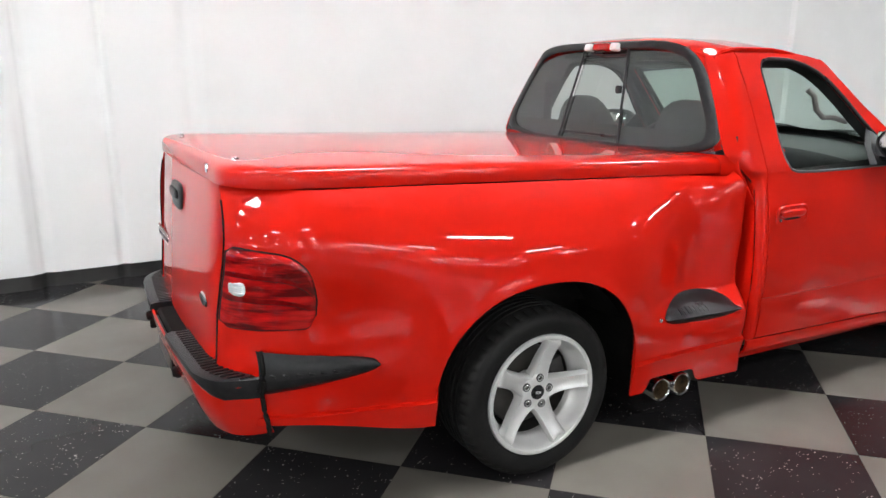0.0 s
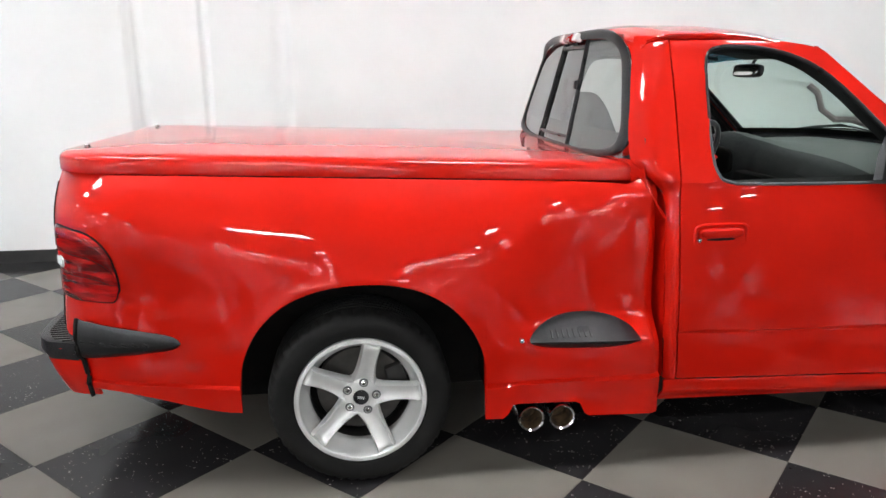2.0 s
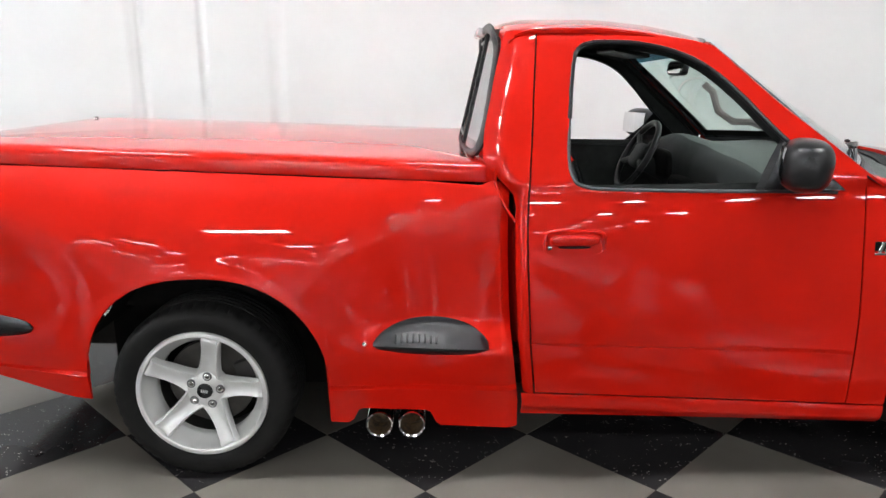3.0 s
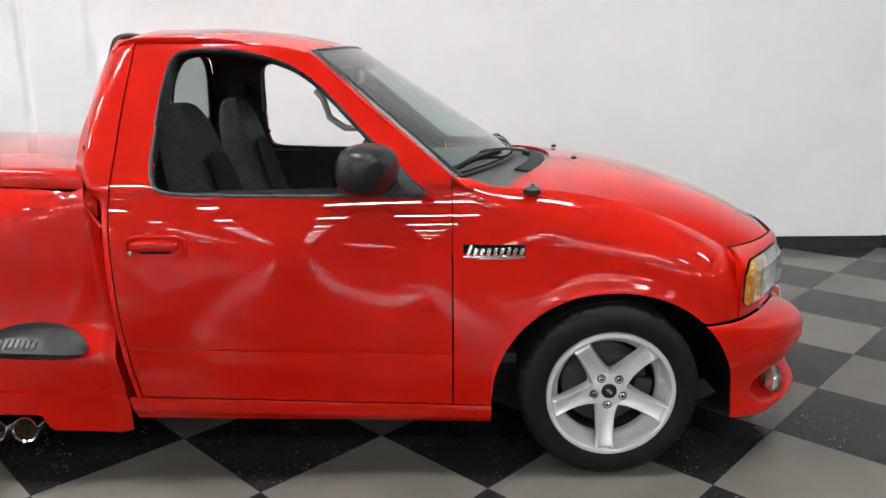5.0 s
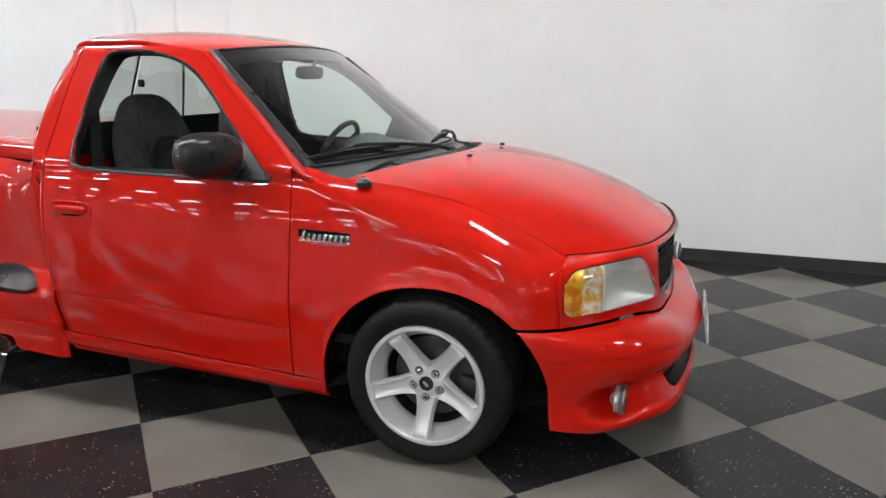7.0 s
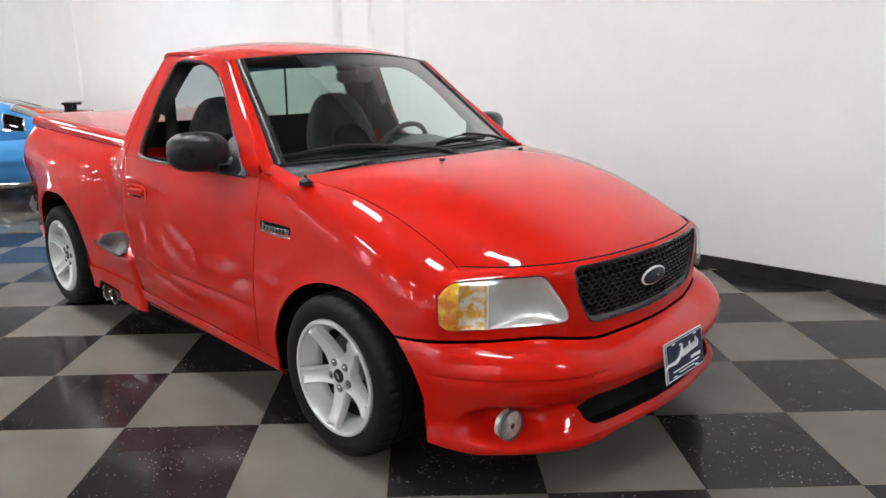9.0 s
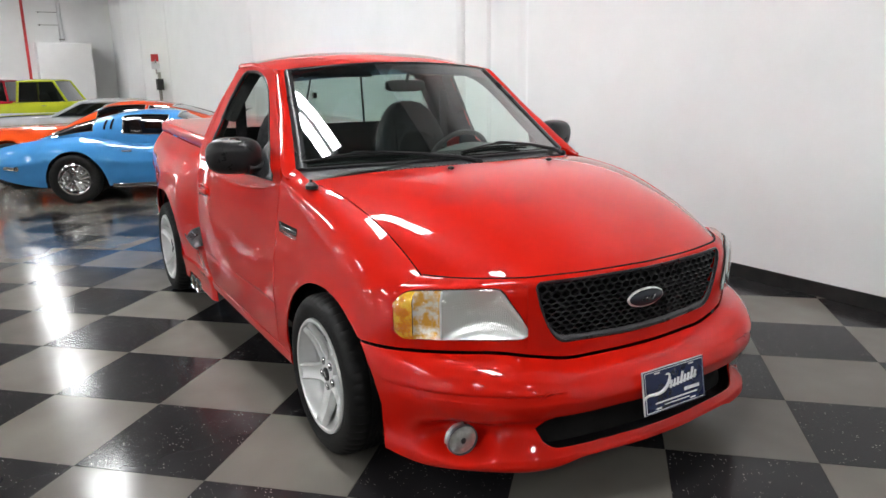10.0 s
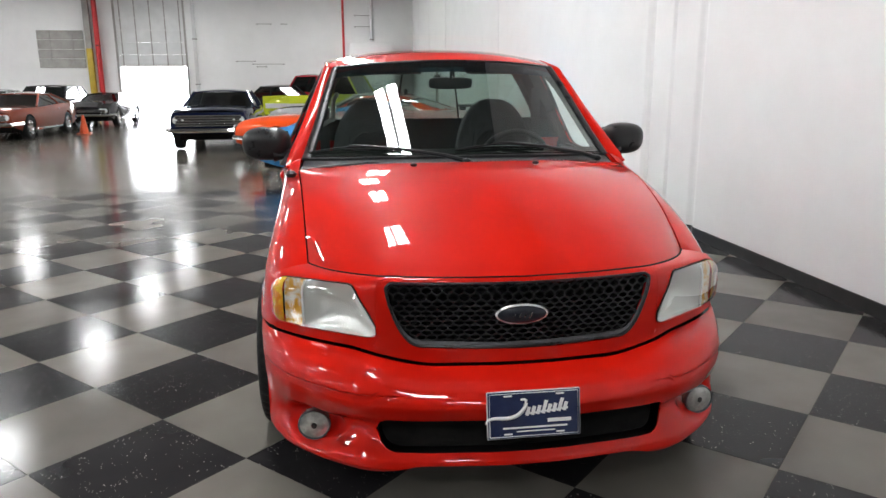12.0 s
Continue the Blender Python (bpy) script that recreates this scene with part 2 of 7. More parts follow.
def tile_material(name, base, other, fleck, fleck_amount, rough):
    """Vinyl composition tile: mottled ground, chips of another colour, scuffs, buffed gloss; each tile a little different."""
    m = material(name, base, 0.2, 0.0, 0.0, spec=0.125)
    b = m.node_tree.nodes["Principled BSDF"]
    geo = m.node_tree.nodes.new("ShaderNodeNewGeometry")
    c = geo.outputs["Position"]
    info = m.node_tree.nodes.new("ShaderNodeObjectInfo")
    n = node(m, "ShaderNodeTexNoise", Scale=3.0, Detail=2.0, Roughness=0.5)
    link(m, c, n.inputs["Vector"])
    x = m.node_tree.nodes.new("ShaderNodeMix")
    x.data_type = "RGBA"
    x.inputs[6].default_value, x.inputs[7].default_value = (*base, 1), (*other, 1)
    link(m, n.outputs["Fac"], x.inputs[0])
    v = node(m, "ShaderNodeTexVoronoi", Scale=38.0)
    stretch = node(m, "ShaderNodeMapping")
    stretch.inputs["Scale"].default_value = (1.0, 2.2, 1.0)
    stretch.inputs["Rotation"].default_value = (0, 0, 0.7)
    warp = node(m, "ShaderNodeTexNoise", Scale=11.0, Detail=2.0)
    link(m, c, warp.inputs["Vector"])
    add = m.node_tree.nodes.new("ShaderNodeVectorMath")
    add.operation = "MULTIPLY_ADD"
    add.inputs[1].default_value = (0.03, 0.03, 0.0)
    link(m, warp.outputs["Color"], add.inputs[0])
    link(m, c, add.inputs[2])
    link(m, add.outputs[0], stretch.inputs["Vector"])
    link(m, stretch.outputs["Vector"], v.inputs["Vector"])
    chip = m.node_tree.nodes.new("ShaderNodeMath")
    chip.operation = "LESS_THAN"
    link(m, v.outputs["Distance"], chip.inputs[0])
    sparse = node(m, "ShaderNodeTexNoise", Scale=9.0, Detail=2.0)
    link(m, c, sparse.inputs["Vector"])
    few = m.node_tree.nodes.new("ShaderNodeMapRange")
    few.inputs["From Min"].default_value, few.inputs["From Max"].default_value = 0.3, 0.62
    few.inputs["To Min"].default_value, few.inputs["To Max"].default_value = 0.0, fleck_amount
    link(m, sparse.outputs["Fac"], few.inputs["Value"])
    link(m, few.outputs["Result"], chip.inputs[1])
    y = m.node_tree.nodes.new("ShaderNodeMix")
    y.data_type = "RGBA"
    y.inputs[7].default_value = (*fleck, 1)
    link(m, x.outputs[2], y.inputs[6])
    link(m, chip.outputs[0], y.inputs[0])
    vary = m.node_tree.nodes.new("ShaderNodeMapRange")
    vary.inputs["To Min"].default_value, vary.inputs["To Max"].default_value = 0.86, 1.12
    link(m, info.outputs["Random"], vary.inputs["Value"])
    hsv = m.node_tree.nodes.new("ShaderNodeHueSaturation")
    link(m, vary.outputs["Result"], hsv.inputs["Value"])
    link(m, y.outputs[2], hsv.inputs["Color"])
    link(m, hsv.outputs["Color"], b.inputs["Base Color"])
    s = node(m, "ShaderNodeTexNoise", Scale=1.6, Detail=3.0, Roughness=0.5)
    link(m, c, s.inputs["Vector"])
    rr = m.node_tree.nodes.new("ShaderNodeMapRange")
    rr.inputs["From Min"].default_value, rr.inputs["From Max"].default_value = 0.3, 0.7
    rr.inputs["To Min"].default_value, rr.inputs["To Max"].default_value = rough
    link(m, s.outputs["Fac"], rr.inputs["Value"])
    link(m, rr.outputs["Result"], b.inputs["Roughness"])
    return m


TILELIGHT = tile_material("grey_vinyl_tile", (0.108, 0.099, 0.086), (0.167, 0.154, 0.135), (0.26, 0.22, 0.19), 0.05, (0.125, 0.19))
TILEDARK = tile_material("black_vinyl_tile", (0.013, 0.012, 0.013), (0.027, 0.025, 0.026), (0.34, 0.32, 0.3), 0.165, (0.115, 0.18))

# ---- mesh helpers ----


def part(name, bm, mat, parent=None, label="", sharp=38, lining=None):
    """Links a bmesh as one mesh object, smooth but for edges sharper than that many degrees; lining covers the back of a sheet."""
    me = bpy.data.meshes.new(name)
    bm.to_mesh(me)
    bm.free()
    me.materials.append(mat)
    me.materials.append(lining or mat)
    for p in me.polygons:
        p.use_smooth = True
    me.set_sharp_from_angle(angle=radians(sharp))
    ob = new(name, me)
    ob.parent = parent
    if label:
        ob["label"] = label
    return ob


def thing(name, label, category, group="", at=None):
    ob = new(name)
    ob.empty_display_size = 0.1
    if at is not None:
        ob.matrix_basis = at
    return tagged(ob, label, category, group)


def curve(xs, ys):
    """A smooth monotone curve through the points."""
    xs, ys = [float(v) for v in xs], [float(v) for v in ys]
    n = len(xs)
    d = [(ys[i + 1] - ys[i]) / (xs[i + 1] - xs[i]) for i in range(n - 1)]
    m = [d[0]] + [0.0 if d[i - 1] * d[i] <= 0 else 2 * d[i - 1] * d[i] / (d[i - 1] + d[i]) for i in range(1, n - 1)] + [d[-1]]

    def at(x):
        if x <= xs[0]:
            return ys[0]
        if x >= xs[-1]:
            return ys[-1]
        i = max(k for k in range(n - 1) if xs[k] <= x)
        h = xs[i + 1] - xs[i]
        t = (x - xs[i]) / h
        return (2 * t**3 - 3 * t * t + 1) * ys[i] + (t**3 - 2 * t * t + t) * h * m[i] + (3 * t * t - 2 * t**3) * ys[i + 1] + (t**3 - t * t) * h * m[i + 1]
    return at


def fair(xs, ys, degree=6):
    """One smooth polynomial close to the points, for panels whose reflections must not kink."""
    xx = np.linspace(xs[0], xs[-1], 200)
    c = np.polyfit(xx, np.interp(xx, xs, ys), degree)
    return lambda x: float(np.polyval(c, min(xs[-1], max(xs[0], x))))


def ease(a, b, x):
    t = min(1.0, max(0.0, (x - a) / (b - a)))
    return t * t * (3 - 2 * t)


def span(a, b, n):
    return [a + (b - a) * k / n for k in range(n + 1)]


def sheet(us, lo, hi, n, f, out=None):
    """A grid: for each u, n + 1 points from lo(u) to hi(u), placed by f(u, v). Faces look along out."""
    bm = bmesh.new()
    rows = []
    for u in us:
        a = lo(u) if callable(lo) else lo
        b = hi(u) if callable(hi) else hi
        rows.append([bm.verts.new(f(u, a + (b - a) * k / n)) for k in range(n + 1)])
    for r, s in zip(rows, rows[1:]):
        for k in range(n):
            bm.faces.new((r[k], s[k], s[k + 1], r[k + 1]))
    bm.normal_update()
    if out is not None:
        total = sum((f_.normal * f_.calc_area() for f_ in bm.faces), Vector())
        if total.dot(Vector(out)) < 0:
            bmesh.ops.reverse_faces(bm, faces=bm.faces[:])
            bm.normal_update()
    return bm


def thick(bm, t):
    """Gives a sheet a thickness t behind its faces."""
    bm.normal_update()
    faces = bm.faces[:]
    rim = [e for e in bm.edges if len(e.link_faces) == 1]
    back = {v: bm.verts.new(v.co - v.normal * t) for v in bm.verts[:]}
    for f in faces:
        bm.faces.new([back[v] for v in reversed(f.verts)]).material_index = 1
    for e in rim:
        loop = [l for l in e.link_loops][0]
        a, b = loop.vert, loop.link_loop_next.vert
        bm.faces.new((b, a, back[a], back[b]))
    bm.normal_update()
    return bm


def mirrored(bm):
    """The same across the plane y = 0."""
    for v in bm.verts:
        v.co.y = -v.co.y
    bmesh.ops.reverse_faces(bm, faces=bm.faces[:])
    bm.normal_update()
    return bm


def join(*bms):
    me = bpy.data.meshes.new("tmp")
    out = bmesh.new()
    for b in bms:
        b.to_mesh(me)
        out.from_mesh(me)
        b.free()
    bpy.data.meshes.remove(me)
    return out


def box(x0, x1, y0, y1, z0, z1, bevel=0.0, seg=2):
    bm = bmesh.new()
    v = [bm.verts.new((x, y, z)) for x in (x0, x1) for y in (y0, y1) for z in (z0, z1)]
    for q in ((0, 1, 3, 2), (4, 6, 7, 5), (0, 4, 5, 1), (2, 3, 7, 6), (0, 2, 6, 4), (1, 5, 7, 3)):
        bm.faces.new([v[k] for k in q])
    bm.normal_update()
    if bevel:
        bmesh.ops.bevel(bm, geom=bm.edges[:], offset=bevel, segments=seg, profile=0.5, affect="EDGES")
    return bm


def turned(profile, n=48, close=False):
    """A body of revolution round the y axis from points (radius, y)."""
    bm = bmesh.new()
    rings = []
    for r, y in profile:
        rings.append([bm.verts.new((r * math.cos(2 * math.pi * k / n), y, r * math.sin(2 * math.pi * k / n))) for k in range(n)])
    pairs = list(zip(rings, rings[1:])) + ([(rings[-1], rings[0])] if close else [])
    for a, b in pairs:
        for k in range(n):
            bm.faces.new((a[k], a[(k + 1) % n], b[(k + 1) % n], b[k]))
    bmesh.ops.remove_doubles(bm, verts=bm.verts[:], dist=1e-5)
    bmesh.ops.recalc_face_normals(bm, faces=bm.faces[:])
    return bm


def tube(points, radius, n=8, ends=True):
    """A round bar along points; radius may be a list."""
    bm = bmesh.new()
    pts = [Vector(p) for p in points]
    rings = []
    up = Vector((0, 0, 1))
    for i, p in enumerate(pts):
        d = (pts[min(i + 1, len(pts) - 1)] - pts[max(i - 1, 0)]).normalized()
        side = d.cross(up)
        if side.length < 1e-3:
            side = d.cross(Vector((1, 0, 0)))
        side.normalize()
        top = side.cross(d)
        r = radius[i] if isinstance(radius, (list, tuple)) else radius
        rings.append([bm.verts.new(p + (side * math.cos(2 * math.pi * k / n) + top * math.sin(2 * math.pi * k / n)) * r) for k in range(n)])
    for a, b in zip(rings, rings[1:]):
        for k in range(n):
            bm.faces.new((a[k], a[(k + 1) % n], b[(k + 1) % n], b[k]))
    if ends:
        bm.faces.new(rings[0][::-1])
        bm.faces.new(rings[-1])
    bmesh.ops.recalc_face_normals(bm, faces=bm.faces[:])
    return bm


def loft(rings, closed=True, caps=True):
    """Skin over rings of points with equal counts."""
    bm = bmesh.new()
    vs = [[bm.verts.new(p) for p in r] for r in rings]
    n = len(vs[0])
    for a, b in zip(vs, vs[1:]):
        for k in range(n if closed else n - 1):
            bm.faces.new((a[k], a[(k + 1) % n], b[(k + 1) % n], b[k]))
    if caps and closed:
        bm.faces.new(vs[0][::-1])
        bm.faces.new(vs[-1])
    bmesh.ops.recalc_face_normals(bm, faces=bm.faces[:])
    return bm


def blob(cx, cy, cz, rx, ry, rz, power=2.0, nu=24, nv=14):
    """A rounded lump: a superellipsoid."""
    def s(v, p):
        return math.copysign(abs(v) ** (2.0 / p), v)
    rings = []
    for j in range(1, nv):
        a = -math.pi / 2 + math.pi * j / nv
        rings.append([(cx + rx * s(math.cos(a), power) * s(math.cos(2 * math.pi * k / nu), power), cy + ry * s(math.cos(a), power) * s(math.sin(2 * math.pi * k / nu), power), cz + rz * s(math.sin(a), power)) for k in range(nu)])
    return loft(rings)


def moved(bm, m):
    bm.transform(m)
    return bm

# ---- the hall ----
WALL_Y = 2.9          # inner face of the long wall
HALL_W, HALL_E, HALL_S = -29.0, 21.0, -88.0
ROOF_Z = 8.6


def structure(name, bm, mat, label, category):
    return tagged(part(name, bm, mat, None), label, category, kind="structure")


floor = structure("floor", box(HALL_W - 8, HALL_E, HALL_S, WALL_Y + 0.8, -0.12, -0.003), CONCRETE, "polished brown concrete floor of the hall", "floor")
ceiling = structure("ceiling", box(HALL_W, HALL_E, HALL_S, WALL_Y + 0.8, ROOF_Z + 0.35, ROOF_Z + 0.5), CEILPAINT, "plain pale ceiling of the hall", "ceiling")

# long wall: tilt-up panels, some a little proud, with soft caulked hollows at the joints
JOINTS = [(-26.3, 0.07), (-22.6, 0.06), (-18.1, 0.07), (-13.95, 0.06), (-9.72, 0.09), (-1.69, 0.085), (-1.14, 0.05), (-0.52, 0.09), (6.48, 0.05)]


def wall_relief(x):
    """How far the panel face stands out at x."""
    p = 0.03 * ease(-13.97, -13.93, x) + 0.005 * ease(-9.75, -9.69, x) - 0.035 * ease(-1.71, -1.67, x) + 0.02 * ease(6.46, 6.5, x)
    for at, half in JOINTS:
        u = abs(x - at) / half
        if u < 1:
            p -= 0.03 * (0.5 + 0.5 * math.cos(math.pi * u)) ** 0.8
    return p


wall_xs = sorted({HALL_W, HALL_E} | {at + half * k / 8 for at, half in JOINTS for k in range(-9, 10)})


def wall_prism(front, back, z0, z1):
    ring = [(x, WALL_Y - wall_relief(x) - front) for x in wall_xs] + [(x, WALL_Y - wall_relief(x) + back) for x in reversed(wall_xs)]
    return loft([[(x, y, z) for x, y in ring] for z in (z0, z1)])


structure("wall_north", wall_prism(0.0, 0.7, 0.0, ROOF_Z + 0.35), WALLPAINT, "white painted tilt-up wall with upright panel joints", "wall")
structure("baseboard", wall_prism(0.012, -0.002, 0.0, 0.105), BASEPAINT, "black vinyl baseboard along the white wall", "baseboard")

DOOR_S, DOOR_N, DOOR_TOP = -10.42, -7.52, 5.2
west = [box(HALL_W - 0.3, HALL_W, HALL_S, DOOR_S, 0, ROOF_Z + 0.35), box(HALL_W - 0.3, HALL_W, DOOR_N, WALL_Y, 0, ROOF_Z + 0.35), box(HALL_W - 0.3, HALL_W, DOOR_S, DOOR_N, DOOR_TOP, ROOF_Z + 0.35)]
structure("wall_west", join(*west), WALLPAINT, "white end wall with a dock door opening", "wall")
# unseen walls added to close the hall, darkened to keep car reflections deep
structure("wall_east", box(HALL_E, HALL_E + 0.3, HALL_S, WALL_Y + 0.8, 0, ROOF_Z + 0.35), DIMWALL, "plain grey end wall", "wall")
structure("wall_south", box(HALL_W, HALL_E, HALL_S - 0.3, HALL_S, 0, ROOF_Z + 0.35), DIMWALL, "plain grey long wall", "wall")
structure("backdrop", box(HALL_W - 7.2, HALL_W - 7.0, DOOR_S - 9, DOOR_N + 9, -0.1, 9), DAYLIGHT, "bright daylight outside the dock door", "backdrop")

# sectional dock door, part raised
dock = thing("dock_door", "white sectional dock door rolled halfway up", "door")
z = 2.32
while z < DOOR_TOP - 0.1:
    part("door_section", box(HALL_W - 0.12, HALL_W - 0.06, DOOR_S - 0.05, DOOR_N + 0.05, z + 0.002, z + 0.529, 0.008, 1), DOORPAINT, dock)
    for k in range(5):
        y = DOOR_S + 0.15 + k * (DOOR_N - DOOR_S - 0.34) / 4
        part("stile", box(HALL_W - 0.06, HALL_W - 0.035, y, y + 0.05, z + 0.02, z + 0.51), GREYPANEL, dock)
    z += 0.53
for y in (DOOR_S - 0.09, DOOR_N + 0.01):
    part("door_track", box(HALL_W + 0.002, HALL_W + 0.08, y, y + 0.08, 0, DOOR_TOP), GREYPANEL, dock, "grey steel door track")

# wall fittings at the far end
pipe = thing("sprinkler_pipe", "red painted sprinkler riser against the end wall", "pipe")
part("riser", tube([(HALL_W + 0.25, -11.2, 0), (HALL_W + 0.25, -11.2, ROOF_Z)], 0.11, 14), REDPIPE, pipe)
for zz in (1.0, 3.2, 5.4):
    part("clamp", box(HALL_W, HALL_W + 0.37, -11.26, -11.14, zz, zz + 0.06), FRAMEPAINT, pipe)
pipe = thing("sprinkler_pipe", "thin red sprinkler riser against the end wall", "pipe")
part("riser", tube([(HALL_W + 0.15, -0.36, 0), (HALL_W + 0.15, -0.36, ROOF_Z)], 0.055, 12), REDPIPE, pipe)
for zz in (1.2, 4.2):
    part("clamp", box(HALL_W, HALL_W + 0.2, -0.4, -0.32, zz, zz + 0.05), FRAMEPAINT, pipe)
guard = thing("column_guard", "yellow and grey corner guard beside the red riser", "guard")
part("lower_plate", box(HALL_W + 0.1, HALL_W + 0.3, -11.7, -11.45, 0.0, 3.1, 0.02), YELLOW, guard)
part("upper_plate", box(HALL_W + 0.1, HALL_W + 0.3, -11.7, -11.45, 3.1, 6.2, 0.02), GREYPANEL, guard, "bare grey upper plate")
board = thing("wall_panel", "grey slatted panel fixed to the white end wall", "panel")
for k in range(4):
    part("panel_sheet", box(HALL_W + 0.002, HALL_W + 0.04, -13.8, -11.85, 2.27 + k * 0.41, 2.27 + k * 0.41 + 0.385, 0.008, 1), GREYPANEL, board)
for yy in (-13.3, -12.35):
    part("batten", box(HALL_W + 0.04, HALL_W + 0.06, yy, yy + 0.06, 2.27, 3.88), GREYPANEL, board)
room = thing("office_box", "low white partition box in the corner of the hall", "partition")
part("front_panel", box(HALL_W + 1.6, HALL_W + 1.7, -0.1, 1.85, 0, 3.3, 0.01, 1), WALLPAINT, room)
part("side_panel", box(HALL_W, HALL_W + 1.6, -0.1, 0.0, 0, 3.3, 0.01, 1), WALLPAINT, room)
part("roof_panel", box(HALL_W, HALL_W + 1.7, -0.1, 1.85, 3.3, 3.36), WALLPAINT, room)
for y0, y1, zz in ((-4.3, -3.6, 4.2), (-3.2, -2.9, 4.2), (-5.3, -4.4, 2.55), (-4.6, -3.1, 2.42), (-4.4, -3.9, 2.3), (0.15, 1.0, 4.1), (0.15, 1.0, 4.6)):
    rail = thing("wall_rail", "thin grey steel rail fixed to the white end wall", "rail")
    part("bar", tube([(HALL_W + 0.05, y0, zz), (HALL_W + 0.05, y1, zz)], 0.014, 8), GREYPANEL, rail)
    for yy in (y0 + 0.05, y1 - 0.05):
        part("bracket", box(HALL_W, HALL_W + 0.06, yy - 0.015, yy + 0.015, zz - 0.03, zz + 0.02), FRAMEPAINT, rail)
for yy in (-7.05, 0.95):
    duct = thing("wall_conduit", "pale grey conduit running up the end wall", "conduit")
    part("tube_run", tube([(HALL_W + 0.12, yy, 0), (HALL_W + 0.12, yy, ROOF_Z)], 0.08, 12), DOORPAINT, duct)
    for zz in (1.5, 3.5, 5.5):
        part("clamp", box(HALL_W, HALL_W + 0.2, yy - 0.1, yy + 0.1, zz, zz + 0.05), GREYPANEL, duct)
# hose station on the long wall
post = thing("hydrant_post", "slim grey post with a red and white sign by the wall", "sign")
part("pole", tube([(-18.9, 2.72, 0), (-18.9, 2.72, 2.0)], 0.05, 10), GREYPANEL, post)
part("valve_box", box(-19.02, -18.78, 2.62, 2.82, 1.45, 1.8, 0.02), FRAMEPAINT, post)
part("sign_plate", box(-19.1, -19.06, 2.56, 2.78, 2.34, 2.56, 0.006, 1), REDPIPE, post, "red sign plate")
part("sign_panel", box(-19.055, -19.045, 2.54, 2.8, 2.1, 2.28), WHITEINK, post, "white sign panel")
part("sign_arm", box(-19.09, -19.05, 2.66, 2.7, 1.95, 2.4), GREYPANEL, post)

# ceiling lights: short twin-panel fixtures hung in long rows
LAMP_Z = 5.6
first = thing("ceiling_light", "white twin-panel fluorescent ceiling light, lit", "ceiling light", "rows of ceiling lights", pose(0, 0, LAMP_Z))
part("housing", box(-0.63, 0.63, -0.33, 0.33, 0.03, 0.1, 0.012, 1), DOORPAINT, first)
part("diffuser", box(-0.61, 0.61, -0.3, -0.045, -0.01, 0.028, 0.006, 1), TUBE, first, "glowing white diffuser")
part("diffuser", box(-0.61, 0.61, 0.045, 0.3, -0.01, 0.028, 0.006, 1), TUBE, first, "glowing white diffuser")
for s in (-0.5, 0.5):
    part("hanger", tube([(s, 0, 0.1), (s, 0, ROOF_Z + 0.35 - LAMP_Z)], 0.006, 6), FRAMEPAINT, first)
NEAR_ROW = [-25.3, -19.6, -13.8, -7.7, -5.0, -2.3, 1.0, 4.4, 10.2, 16.0]
LAMPS = [(x, -1.05) for x in NEAR_ROW] + [(-25.2 + 5.8 * i, -7.5 - 6.2 * k) for k in range(13) for i in range(8)]
for lx, ly in LAMPS[1:]:
    copy_thing(first, pose(lx, ly, LAMP_Z))
first.matrix_basis = pose(LAMPS[0][0], LAMPS[0][1], LAMP_Z)

# ---- the pickup truck ----
truck = thing("pickup_truck", "glossy red short-bed sport pickup truck with five-spoke silver wheels", "truck")
truck.matrix_basis = Matrix.Translation((0, 0.038, 0)) @ Matrix.Diagonal((1, 1.04, 1, 1))
WHEEL_X = (0.012, 3.045)
HUB_Z = 0.337


def arch(x, cx, half, z0, height, p=2.3):
    u = min(1.0, abs(x - cx) / half)
    return z0 + height * (1 - u**p) ** (1 / p)


def rear_arch(x):
    return arch(x, 0.03, 0.465, 0.33, 0.468)


def front_arch(x):
    return arch(x, 3.055, 0.47, 0.26, 0.475, 2.2)


# bed sides: a bulging fender that runs out into the flat box ahead of the wheel
bulge = fair([0.25, 0.35, 0.5, 0.6, 0.7, 0.8, 0.9, 0.97, 1.03, 1.1, 1.2], [0.922, 0.94, 0.962, 0.97, 0.97, 0.963, 0.946, 0.925, 0.893, 0.836, 0.752])
flat_box = curve([0.2, 0.35, 0.44, 0.5, 0.56, 0.63, 0.75, 0.9, 1.0, 1.06, 1.1, 1.15, 1.2], [0.94, 0.95, 0.953, 0.945, 0.9, 0.856, 0.85, 0.853, 0.85, 0.842, 0.83, 0.8, 0.757])
rear_cut = curve([-1.13, -1.12, -1.076, -1.0, -0.853, -0.644, -0.43, -0.1], [0.36, 0.335, 0.27, 0.205, 0.143, 0.092, 0.042, 0.0])


top_cut = curve([-1.13, -1.1, -1.05, -1.0, -0.9, -0.8, -0.6], [0.17, 0.13, 0.085, 0.05, 0.012, 0.0, 0.0])


def bed_top(x):
    drop = max(0.0, min(1.0, (x - 1.1) / 0.1))
    return 1.157 - 0.034 * x + 0.02 * ease(1.04, 1.1, x) - 0.015 * (1 - math.sqrt(1 - drop * drop))


def bed_sill(x):
    if x < -0.43:
        return 0.30 + 0.075 * ease(-0.45, -0.95, x)
    if x > 0.49:
        notch = ease(0.565, 0.605, x) * (1 - ease(0.86, 0.9, x))
        return 0.226 - 0.03 * (x - 0.49) / 0.7 + 0.062 * notch
    return rear_arch(x)


def soft_min(a, b, r=0.07):
    h = max(0.0, r - abs(a - b)) / r
    return min(a, b) - h * h * r * 0.25


